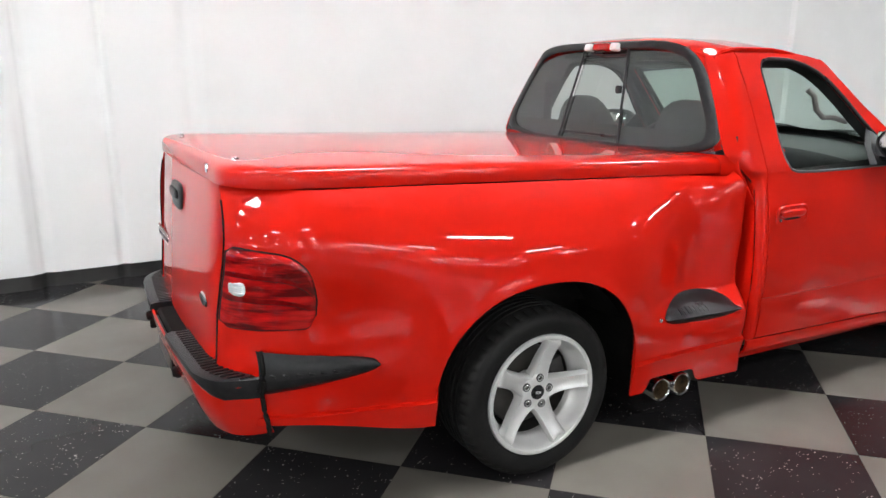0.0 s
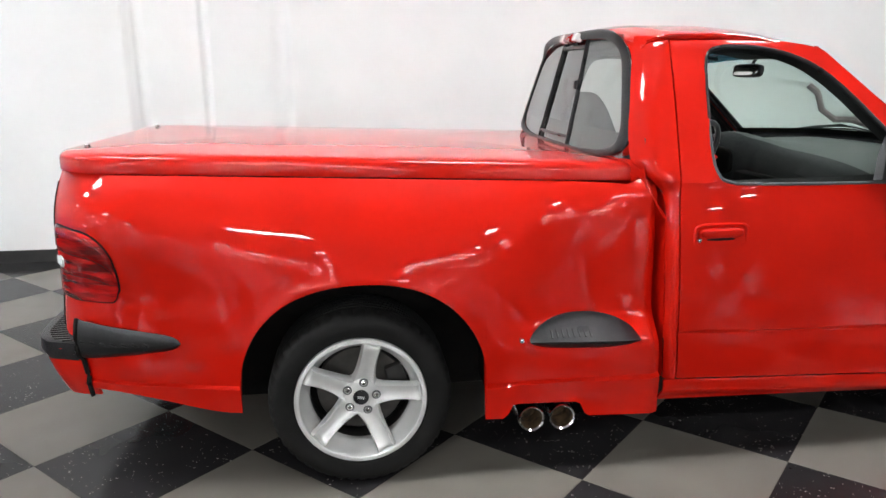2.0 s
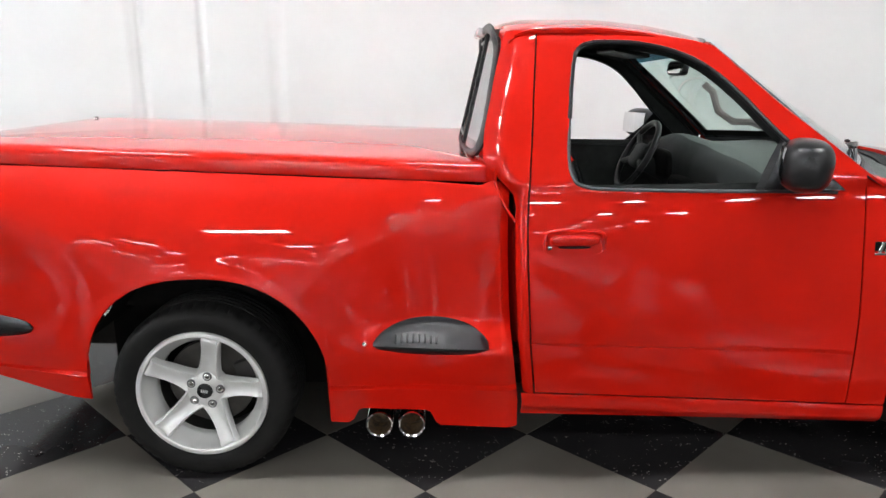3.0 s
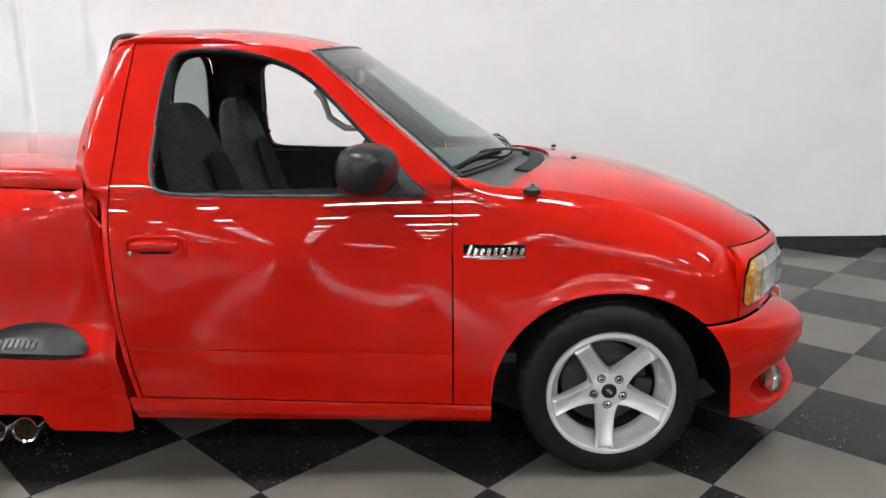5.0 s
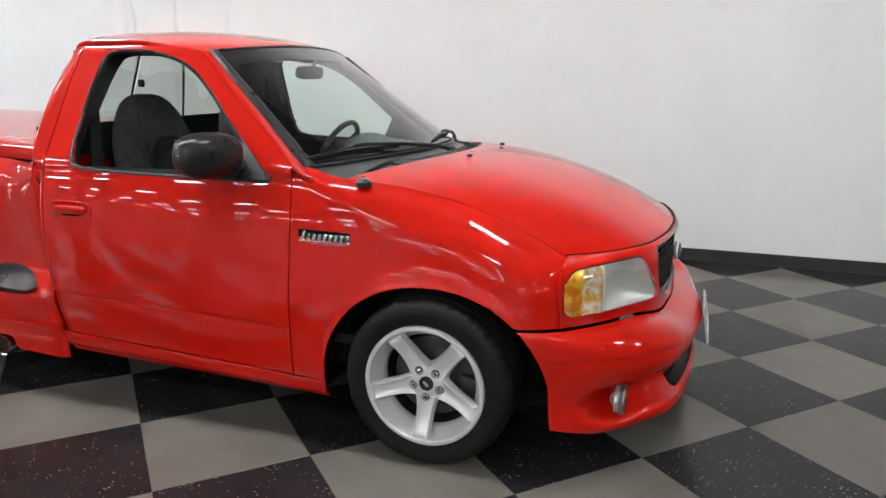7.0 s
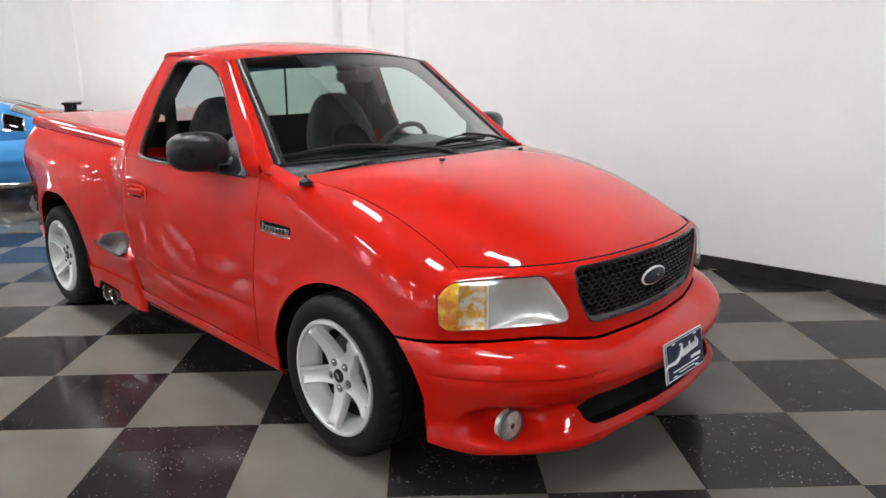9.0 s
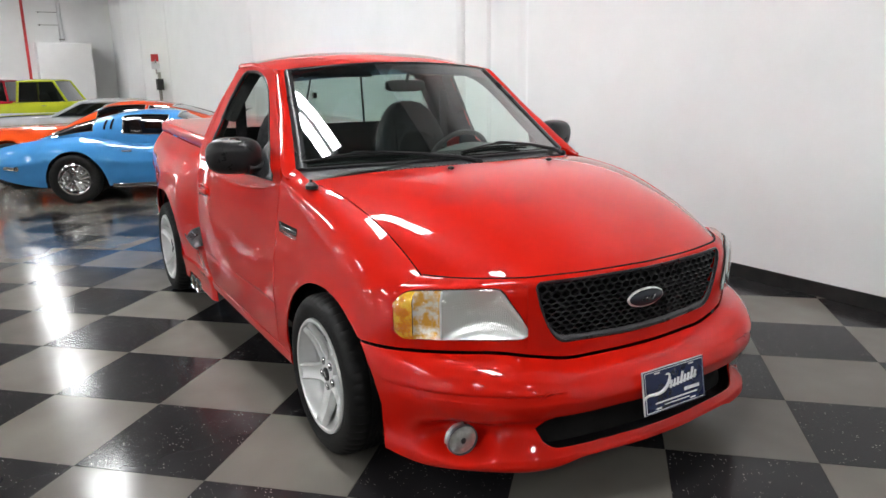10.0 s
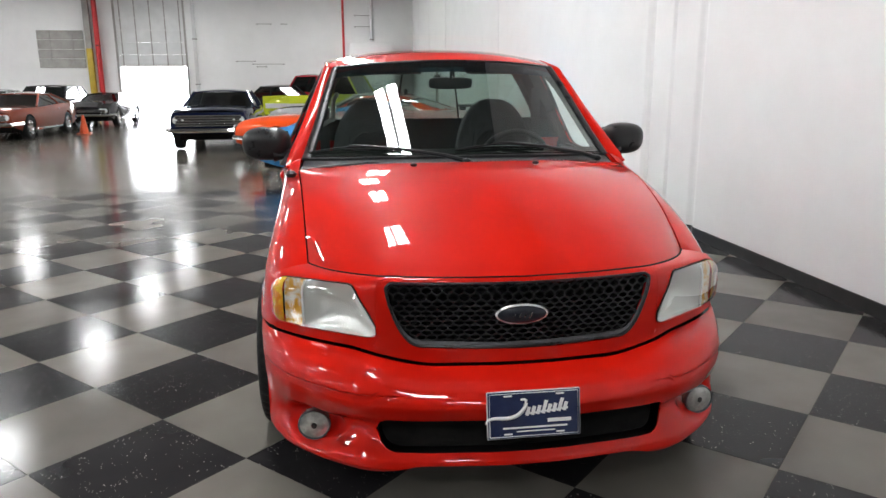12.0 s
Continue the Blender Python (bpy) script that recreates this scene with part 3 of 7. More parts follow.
def bed_width(x, z):
    k = ease(0.44, 0.92, x)
    w = bulge(z) * (1 - k) + soft_min(flat_box(z), bulge(z)) * k
    k = ease(0.72, 1.17, z)
    w -= rear_cut(x) * (1 - k) + top_cut(x) * k
    w += 0.028 * ease(0.95, 1.12, x) * math.exp(-((z - 1.1) / 0.06) ** 2)
    w -= 0.022 * max(0.0, (x - 1.15) / 0.05) ** 2
    w += 0.006 * math.exp(-((z - rear_arch(x) - 0.008) / 0.035) ** 2) * ease(-0.43, -0.25, x) * ease(0.49, 0.32, x)
    if x > 0.49:
        w += 0.018 * ease(0.3735, 0.368, z)
    elif x < -0.43:
        w += 0.018 * ease(0.4095, 0.404, z)
    return w


def bed_point(x, z):
    lean = 0.055 * (z - 0.6) / 0.6 * ease(-0.7, -1.13, x)
    return (x + lean, -bed_width(x, z), z)


def bed_grid(x, v):
    low, high = bed_sill(x), bed_top(x)
    line = 0.373 if x > 0.49 else 0.409 if x < -0.43 else 0.409 - 0.036 * (x + 0.43) / 0.92
    mid = max(line, low + 0.02)
    z = low + (mid - low) * v / 0.12 if v < 0.12 else mid + (high - mid) * (v - 0.12) / 0.88
    return bed_point(x, z)


cols = sorted(set(span(-1.13, -1.0, 10) + span(-1.0, -0.436, 14) + [-0.4349] + [0.03 - 0.465 * math.cos(math.pi * k / 44) for k in range(1, 44)] + [0.4949, 0.4952] + span(0.5, 1.2, 36)))
for side in (1, -1):
    bm = thick(sheet(cols, 0.0, 1.0, 100, bed_grid, (0, -1, 0.2)), 0.006)
    part("bed_side", bm if side == 1 else mirrored(bm), RED, truck)

# front of the box and dark underside
for s in (-1, 1):
    part("bed_gap", box(1.165, 1.215, s * 0.7 - 0.06, s * 0.7 + 0.06, 0.3, 1.06), DARK, truck, "dark gap between bed and cab")
    part("bed_bulkhead", thick(sheet(span(0.3, 1.1, 30), 0.0, 1.0, 4, lambda z, v, s=s: (1.192, s * (bed_width(1.19, z) - 0.012 - 0.3 * v), z), (1, 0, 0)), 0.006), RED, truck)
part("bed_floor", box(-1.05, 1.17, -0.62, 0.62, 0.66, 0.69), DARK, truck)
for s in (-1, 1):
    part("frame_rail", box(-0.95, 3.5, s * 0.47 - 0.035, s * 0.47 + 0.035, 0.36, 0.47, 0.01, 1), FRAMEPAINT, truck, "dark chassis rail")
    part("inner_fender", box(-0.95, 1.1, s * 0.66 - 0.01, s * 0.66 + 0.01, 0.6, 1.1), DARK, truck)
part("rear_axle", tube([(0.012, -0.7, HUB_Z), (0.012, -0.15, HUB_Z), (0.012, 0, HUB_Z), (0.012, 0.15, HUB_Z), (0.012, 0.7, HUB_Z)], [0.05, 0.055, 0.13, 0.055, 0.05], 14), FRAMEPAINT, truck)
part("front_crossmember", box(2.85, 3.25, -0.55, 0.55, 0.24, 0.42, 0.03), FRAMEPAINT, truck)
part("underbody", box(1.2, 2.75, -0.78, 0.78, 0.3, 0.42, 0.02), DARK, truck)
part("engine_bay", box(2.62, 3.7, -0.55, 0.55, 0.42, 0.8, 0.02), DARK, truck)


def liner(cx, z0, r, a0, a1, y0, y1):
    return sheet([a0 + (a1 - a0) * k / 24 for k in range(25)], y0, y1, 1, lambda a, y: (cx + r * math.cos(a), y, z0 + r * math.sin(a)))


for s in (-1, 1):
    part("wheel_liner", liner(0.03, 0.33, 0.485, radians(28), radians(152), s * 0.55, s * 0.9), DARK, truck)
    part("wheel_liner", liner(3.055, 0.27, 0.495, radians(-4), radians(184), s * 0.5, s * 0.87), DARK, truck)
    part("well_panel", box(-0.5, 0.56, s * 0.53 - 0.01, s * 0.53 + 0.01, 0.2, 0.9), DARK, truck)
    part("well_panel", box(2.5, 3.58, s * 0.5 - 0.01, s * 0.5 + 0.01, 0.2, 0.85), DARK, truck)
    part("mud_flap", box(0.535, 0.55, s * 0.53 - (0.36 if s < 0 else 0), s * 0.53 + (0.36 if s > 0 else 0), 0.24, 0.75), DARK, truck)
    part("mud_panel", box(2.5, 2.53, s * 0.55 - (0.33 if s < 0 else 0), s * 0.55 + (0.33 if s > 0 else 0), 0.2, 0.7), DARK, truck)


# hard bed cover
def slab(x0, x1, half, r_rear, r_front, rings, n=14):
    """Rounded rectangle rings: (inset, z at x = 0, crown)."""
    def outline(d):
        pts = []
        for cx, cy, r, a0 in ((x1 - r_front, half - r_front, r_front, 0), (x0 + r_rear, half - r_rear, r_rear, 90), (x0 + r_rear, -half + r_rear, r_rear, 180), (x1 - r_front, -half + r_front, r_front, 270)):
            rr = max(0.002, r - d)
            sx, sy = (1 if cx > 0 else -1), (1 if cy > 0 else -1)
            ox, oy = cx + sx * (r - d - rr), cy + sy * (r - d - rr)
            for k in range(n + 1):
                a = radians(a0 + 90 * k / n)
                pts.append((ox + rr * math.cos(a), oy + rr * math.sin(a)))
        return pts
    return [[(x, y, z - 0.034 * x) for x, y in outline(d)] for d, z in rings]


cover = part("bed_cover", loft(slab(-1.085, 1.10, 0.757, 0.21, 0.04, [(0.03, 1.159), (0.006, 1.159), (0.001, 1.161), (0.0, 1.167), (0.001, 1.200), (0.005, 1.213), (0.014, 1.223), (0.03, 1.23), (0.06, 1.234), (0.15, 1.238), (0.3, 1.245), (0.5, 1.25), (0.7, 1.252)])), RED, truck, "smooth red hard bed cover")
for sx, sy in ((-1.0, -0.52), (-1.0, 0.52)):
    part("cover_bolt", moved(turned([(0, 0.008), (0.012, 0.006), (0.014, 0), (0.014, -0.01)], 14), pose(sx, sy, 1.273, 90)), CHROME, cover, "small bright bolt")
part("cover_lock", moved(turned([(0, 0.006), (0.014, 0.005), (0.016, 0), (0.016, -0.01)], 16), pose(-1.083, -0.45, 1.236, 0, 0, 90)), CHROME, cover, "small round lock")


# tailgate
def gate_point(y, z):
    return (-1.132 + 0.055 * (z - 0.6) / 0.6 - 0.022 * (1 - (y / 0.62) ** 2) + 0.035 * max(0, abs(y) / 0.62 - 0.8) ** 2 / 0.04, y, z)


gate = part("tailgate", thick(sheet(span(-0.612, 0.612, 30), 0.56, 1.2, 18, gate_point, (-1, 0, 0)), 0.02), RED, truck)
h = part("tailgate_handle", moved(blob(0, 0, 0, 0.016, 0.11, 0.055, 4), Matrix.Translation(gate_point(0.04, 1.07))), GLOSSTRIM, gate, "black tailgate handle")
part("handle_lever", moved(blob(-0.012, 0, 0.012, 0.014, 0.085, 0.022, 4), Matrix.Translation(gate_point(0.04, 1.07))), TRIM, gate)
part("oval_badge", moved(blob(0, 0, 0, 0.008, 0.058, 0.026), Matrix.Translation(gate_point(-0.44, 0.76))), CHROME, gate, "chrome rimmed dark oval badge")
part("badge_field", moved(blob(-0.004, 0, 0, 0.0065, 0.05, 0.02), Matrix.Translation(gate_point(-0.44, 0.76))), DARKENAMEL, gate)
strokes = [box(-0.006, 0.002, -0.16, 0.16, -0.012, 0.0)] + [moved(box(-0.006, 0.004, -0.008, 0.008, 0, 0.05, 0.002, 1), pose(0, -0.14 + k * 0.035, -0.005, -18)) for k in range(9)]
part("script_badge", moved(join(*strokes), Matrix.Translation(gate_point(0.45, 0.8))), CHROME, gate, "slanted chrome script badge")


# tail lamps
def lamp_lo(s):
    return 0.722 + 0.008 * s + 0.05 * max(0.0, (s - 0.88) / 0.12) ** 2.5 + 0.02 * max(0.0, (0.07 - s) / 0.07) ** 2


def lamp_hi(s):
    t = max(0.0, (s - 0.45) / 0.55)
    top = 1.008 - 0.03 * s - 0.02 * max(0.0, (0.07 - s) / 0.07) ** 2
    return 0.82 + (top - 0.82) * max(0.0, 1 - t**2.3) ** (1 / 2.3)


def lamp_point(off):
    def f(s, z):
        x = -1.122 + 0.275 * s
        p, q, r = Vector(bed_point(x, z)), Vector(bed_point(x + 0.004, z)), Vector(bed_point(x, z + 0.004))
        n = (q - p).cross(r - p).normalized()
        if n.y > 0:
            n = -n
        e = min(1.0, s / 0.06, (1 - s) / 0.06, (z - lamp_lo(s)) / 0.02 + 0.15, (lamp_hi(s) - z) / 0.02 + 0.15)
        return p + n * (off * (0.4 + 0.6 * max(0.0, e)))
    return f


for side in (1, -1):
    fix = (lambda b: b) if side == 1 else mirrored
    gasket = part("tail_lamp", fix(sheet(span(-0.02, 1.02, 30), lambda s: lamp_lo(min(1, max(0, s))) - 0.005, lambda s: lamp_hi(min(1, max(0, s))) + 0.005, 14, lambda s, z: lamp_point(0.003)(s, z))), RUBBER, truck, "red tail lamp with a small clear reversing lens")
    bands = ((0.0, 0.36, TAILRED), (0.36, 0.43, TAILDARK), (0.43, 0.67, TAILRED), (0.67, 0.73, TAILDARK), (0.73, 1.0, TAILRED))
    for a, b, mt in bands:
        part("lens_band", fix(sheet(span(0, 1, 22), lambda s, a=a: lamp_lo(s) + (lamp_hi(s) - lamp_lo(s)) * a, lambda s, b=b: lamp_lo(s) + (lamp_hi(s) - lamp_lo(s)) * b, 6, lambda s, z, mt=mt: lamp_point(0.014 if mt is TAILRED else 0.010)(s, z))), mt, gasket)
    c = Vector(lamp_point(0.012)(0.13, 0.872))
    bb = join(blob(0, 0, 0, 0.036, 0.005, 0.027, 2.6), *[tube([(-0.03, -0.005, z), (0.03, -0.005, z)], 0.0018, 6) for z in (-0.014, -0.007, 0.0, 0.007, 0.014)])
    part("reversing_lens", fix(moved(bb, Matrix.Translation(c) @ pose(0, 0, 0, 0, 0, -55))), LENSWHITE, gasket, "clear ribbed reversing lens")

    part("tailgate_gap", fix(tube([lamp_point(0.0015)(-0.03, z) for z in span(0.58, 1.15, 24)], 0.0035, 6)), DARK, truck, "dark gap beside the tailgate")

# rear bumper with step pad
step_plan = curve([-0.785, -0.77, -0.725, -0.6, 0.0, 0.6, 0.725, 0.77, 0.785], [-1.02, -1.095, -1.165, -1.215, -1.24, -1.215, -1.165, -1.095, -1.02])


rear_bumper = part("rear_bumper", thick(sheet(span(-1, 1, 48), 0.0, 1.0, 10, lambda a, v: (step_plan(0.785 * math.sin(a * math.pi / 2)) - 0.004 + 0.07 * (1 - v) ** 2 * (0.4 + 0.6 * math.cos(a * 1.2)), 0.78 * math.sin(a * math.pi / 2) * (1 - 0.05 * (1 - v)), 0.335 + 0.205 * v), (-1, 0, 0)), 0.01), RED, truck, "red painted rear bumper shell")


def pad_top(y0, y1, name):
    rows = []
    ys = span(y0, y1, 16)
    rows = [[(step_plan(y) - 0.002, y, 0.535 - 0.04 * ease(0.6, 0.76, abs(y))), (step_plan(y) - 0.01 - 0.006 * ease(0.6, 0.76, abs(y)), y, 0.548 - 0.03 * ease(0.6, 0.76, abs(y))), (step_plan(y) - 0.006, y, 0.562), (step_plan(y) + 0.018, y, 0.568), (step_plan(y) + 0.05, y, 0.566), (-1.09 + 0.06 * ease(0.66, 0.785, abs(y)), y, 0.566), (-1.08 + 0.06 * ease(0.66, 0.785, abs(y)), y, 0.52)] for y in ys]
    part(name, loft(rows), TRIM, rear_bumper, "black ribbed step pad")
    n = int(abs(y1 - y0) / 0.024)
    for k in range(1, n):
        y = y0 + (y1 - y0) * k / n
        part("tread_rib", box(step_plan(y) + 0.03, -1.10 + 0.05 * ease(0.66, 0.785, abs(y)), y - 0.005, y + 0.005, 0.564, 0.572), TRIM, rear_bumper)


pad_top(-0.783, -0.2, "step_pad")
pad_top(0.2, 0.783, "step_pad")
part("plate_recess", box(-1.22, -1.13, -0.19, 0.19, 0.36, 0.55, 0.01, 1), DARK, rear_bumper)
part("hitch_plate", box(-1.228, -1.222, -0.15, 0.15, 0.38, 0.53, 0.004, 1), STEEL, rear_bumper)
for yy in (0.3, 0.42, -0.3):
    part("tow_plug", moved(turned([(0, -0.012), (0.018, -0.01), (0.022, 0), (0.022, 0.02)], 14), pose(-1.232, yy, 0.44, 0, 0, -90)), DARK, rear_bumper)


# black side strip that runs from the bumper towards the wheel
def strip_pt(off):
    def f(s, v):
        x = -1.035 + 0.4 * s
        half = 0.064 * max(0.0, 1 - s**14) ** 0.5 * (1 - 0.62 * s) + 0.001
        zc = 0.565 + 0.014 * s
        z = zc + half * v + 0.03 * (1 - s) * max(0.0, v)
        w = bed_width(x, z) + off * (1 - abs(v) ** 3) * (0.35 + 0.65 * (1 - s**4)) + 0.028 * (1 - s) ** 1.5 + 0.003
        return (x, -w, z)
    return f


for side in (1, -1):
    fix = (lambda b: b) if side == 1 else mirrored
    gap = [Vector(strip_pt(0.03)(0.03, v)) + Vector((0, -0.001, 0)) for v in span(1.0, -1.0, 8)]
    for z in span(0.49, 0.345, 8):
        x = gap[7].x + 0.02 * (0.5 - z) / 0.15
        gap.append(Vector((x, -max(bed_width(x, z), bed_width(x - 0.02, z), bed_width(x + 0.02, z)) - 0.009, z)))
    part("bumper_gap", fix(tube(gap, 0.009, 8)), DARK, truck, "dark gap between bumper and bed side")
    st = part("side_strip", fix(sheet(span(0, 1, 30), -1.0, 1.0, 12, strip_pt(0.03), (0, -1, 0))), TRIM, truck, "tapered black plastic side strip")
    groove = part("strip_groove", fix(sheet(span(0.05, 0.84, 20), -0.05, 0.42, 4, lambda s, v: Vector(strip_pt(0.03)(s, v * (1 - 0.6 * s))) + Vector((0, -0.002, 0)))), GLOSSTRIM, st)
    for k in range(7):
        s0 = 0.1 + 0.1 * k
        p = Vector(strip_pt(0.03)(s0, 0.18 * (1 - 0.6 * s0)))
        part("strip_rib", fix(moved(box(-0.012, 0.012, -0.006, 0.002, -0.004, 0.004, 0.002, 1), Matrix.Translation(p) @ pose(0, 0, 0, 0, 25, 0))), TRIM, st)
    # step pocket ahead of the rear wheel
    def pod(off):
        def f(s, v):
            x = 0.655 + 0.43 * s
            up = 0.083 * max(0.0, 1 - abs(2 * s - 1) ** 2.4) ** 0.65 + 0.002
            z = 0.540 + (up * v if v > 0 else 0.032 * v * max(0.0, 1 - abs(2 * s - 1) ** 3) ** 0.5)
            lip = 0.962 + 0.012 * math.sin(math.pi * s)
            inner = bed_width(x, z) + 0.004
            t = max(0.0, v)
            depth = lip * (1 - t) ** 2 + inner * (1 - (1 - t) ** 2) if v > 0 else lip - 0.02 * v * v
            return (x, -max(depth, inner), z)
        return f
    pocket = part("side_step", fix(sheet(span(0.004, 0.996, 30), -1.0, 1.0, 16, pod(0), (0, -1, 0.4))), TRIM, truck, "black plastic side step ahead of the rear wheel")
    part("step_hollow", fix(sheet(span(0.16, 0.62, 16), 0.2, 0.55, 6, lambda s, v: Vector(pod(0)(s, v * (1 - 0.3 * s))) + Vector((0, -0.002, 0.002)))), GLOSSTRIM, pocket)
    for k in range(8):
        part("step_rib", fix(tube([Vector(pod(0)(0.2 + 0.05 * k, v)) + Vector((0, -0.002, 0.002)) for v in span(0.15, 0.48 - 0.02 * k, 6)], 0.003, 6)), TRIM, pocket)
    part("step_rivet", fix(moved(turned([(0, -0.008), (0.009, -0.006), (0.011, 0.0)], 12), Matrix.Translation((0.625, -bed_width(0.62, 0.54) - 0.001, 0.545)))), CHROME, pocket)

# twin exhaust tips ahead of the right rear wheel
for ex in (0.673, 0.796):
    tip = part("exhaust_tip", moved(turned([(0.044, -0.0), (0.05, -0.004), (0.053, 0.0), (0.053, 0.16), (0.046, 0.16), (0.046, 0.01), (0.044, 0.0)], 32), pose(ex, -0.94, 0.213)), CHROME, truck, "polished round exhaust tip")
    part("pipe_bore", moved(turned([(0.0455, 0.004), (0.045, 0.1), (0.0, 0.1)], 24), pose(ex, -0.938, 0.213)), SOOT, tip, "sooty inside of the pipe")


# ---- wheels ----
def tyre_mesh():
    prof = [(0.238, -0.1), (0.247, -0.12), (0.2495, -0.132), (0.256, -0.137), (0.285, -0.142), (0.305, -0.141), (0.322, -0.135), (0.334, -0.124), (0.341, -0.112), (0.346, -0.09)]
    for y in (-0.075, -0.045, -0.015, 0.015, 0.045, 0.075):
        prof += [(0.3465, y - 0.0105), (0.3465, y + 0.0085), (0.339, y + 0.0105), (0.339, y + 0.0175)] if y < 0.07 else [(0.3465, y - 0.0105), (0.3465, y + 0.01)]
    prof += [(0.341, 0.112), (0.334, 0.124), (0.305, 0.141), (0.262, 0.137), (0.24, 0.1)]
    bm = turned(prof, 192)
    # tread blocks: cross cuts over the shoulders
    for v in bm.verts:
        r = math.hypot(v.co.x, v.co.z)
        if r > 0.3335 and abs(v.co.y) > 0.085:
            k = round((math.atan2(v.co.z, v.co.x) / (2 * math.pi) % 1.0) * 192)
            if k % 4 == 0:
                q = (r - 0.0055) / r
                v.co.x, v.co.z = v.co.x * q, v.co.z * q
    return bm


def wheel_disc(parent):
    """Five broad spokes on a bright lipped rim; outer face towards -y."""
    rim = part("rim", turned([(0.193, -0.045), (0.193, -0.066), (0.195, -0.074), (0.2, -0.081), (0.209, -0.093), (0.217, -0.107), (0.2235, -0.121), (0.2265, -0.13), (0.228, -0.1385), (0.232, -0.141), (0.2445, -0.1395), (0.248, -0.135), (0.248, -0.12), (0.238, -0.1)], 72), ALLOY, parent)
    width = curve([0.03, 0.06, 0.1, 0.15, 0.185, 0.21, 0.228], [0.054, 0.044, 0.035, 0.032, 0.032, 0.034, 0.038])
    depth = curve([0.03, 0.06, 0.1, 0.15, 0.19, 0.212, 0.222, 0.236], [-0.078, -0.08, -0.085, -0.096, -0.112, -0.122, -0.117, -0.100])
    for k in range(5):
        rings = []
        for r in [0.03, 0.045, 0.06, 0.08, 0.1, 0.125, 0.15, 0.175, 0.195, 0.21, 0.217, 0.223, 0.229]:
            w, d = width(r), depth(r)
            b = d + 0.034 - 0.008 * ease(0.05, 0.2, r)
            rings.append([(-w * 1.1, b, r), (-w * 1.07, d + 0.014, r), (-w * 1.02, d + 0.004, r), (-w * 0.86, d - 0.004, r), (-w * 0.6, d + 0.003, r), (0, d + 0.006, r), (w * 0.6, d + 0.003, r), (w * 0.86, d - 0.004, r), (w * 1.02, d + 0.004, r), (w * 1.07, d + 0.014, r), (w * 1.1, b, r)])
        part("spoke", moved(loft(rings), pose(0, 0, 0, 0, 72 * k, 0)), ALLOY, parent)
    hub = part("hub", turned([(0, -0.086), (0.034, -0.086), (0.05, -0.084), (0.068, -0.08), (0.078, -0.068), (0.082, -0.04), (0.06, 0.0)], 48), ALLOY, parent)
    part("centre_cap", turned([(0, -0.0925), (0.022, -0.0925), (0.0285, -0.091), (0.03, -0.086)], 36), GLOSSTRIM, parent, "black round centre cap")
    for k in range(4):
        part("cap_mark", box(-0.013 + k * 0.007, -0.009 + k * 0.007, -0.0938, -0.0925, -0.005, 0.006), ALLOY, parent)
    for k in range(5):
        a = radians(72 * k)
        part("lug_nut", moved(turned([(0, -0.089), (0.006, -0.0885), (0.0095, -0.086), (0.0105, -0.075)], 12), pose(0.058 * math.sin(a), 0, 0.058 * math.cos(a))), CHROME, parent, "chrome lug nut")
        part("lug_seat", moved(turned([(0.012, -0.0855), (0.016, -0.0862), (0.0175, -0.082)], 18), pose(0.058 * math.sin(a), 0, 0.058 * math.cos(a))), GREYTRIM, parent)
    part("valve_stem", tube([(0.16, -0.1, -0.165), (0.155, -0.118, -0.16)], 0.006, 8), RUBBER, parent)
    part("brake_disc", turned([(0.06, -0.015), (0.165, -0.015), (0.168, -0.01), (0.168, 0.01), (0.06, 0.012)], 48), BARREL, parent)
    part("brake_caliper", moved(box(-0.05, 0.05, -0.045, 0.04, 0.11, 0.185, 0.012), pose(0, 0, 0, 0, 60, 0)), FRAMEPAINT, parent)
    for piece in parent.children:
        if piece.name.split(".")[0] in ("spoke", "hub", "centre_cap", "cap_mark", "lug_nut", "lug_seat"):
            piece.data.transform(Matrix.Translation((0, -0.017, 0)))
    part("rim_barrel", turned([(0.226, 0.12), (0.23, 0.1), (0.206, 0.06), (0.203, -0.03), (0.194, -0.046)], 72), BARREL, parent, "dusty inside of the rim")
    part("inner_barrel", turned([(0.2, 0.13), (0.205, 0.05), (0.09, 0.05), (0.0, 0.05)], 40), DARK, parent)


def truck_wheel(x, side, spin):
    w = new("wheel")
    w.parent = truck
    w.matrix_basis = pose(x, -0.825 * side, HUB_Z + 0.008) @ (Matrix.Identity(4) if side == 1 else pose(0, 0, 0, 0, 0, 180)) @ pose(0, 0, 0, 0, spin, 0)
    t = part("tyre", tyre_mesh(), RUBBER, w, "wide black low-profile tyre")
    wheel_disc(w)
    return w


truck_wheel(WHEEL_X[0], 1, 12)
truck_wheel(WHEEL_X[1], 1, 40)
truck_wheel(WHEEL_X[0], -1, 30)
truck_wheel(WHEEL_X[1], -1, 50)


# ---- cab, doors and fenders ----
door_side = fair([0.18, 0.24, 0.32, 0.45, 0.53, 0.57, 0.75, 0.85, 0.93, 1.0, 1.05, 1.1, 1.13, 1.16], [0.9, 0.915, 0.93, 0.936, 0.938, 0.938, 0.930, 0.920, 0.909, 0.898, 0.8895, 0.880, 0.8735, 0.866])
fender_cut = curve([2.3, 3.15, 3.3, 3.4, 3.447, 3.5, 3.556], [0.0, 0.0, 0.002, 0.012, 0.022, 0.045, 0.082])


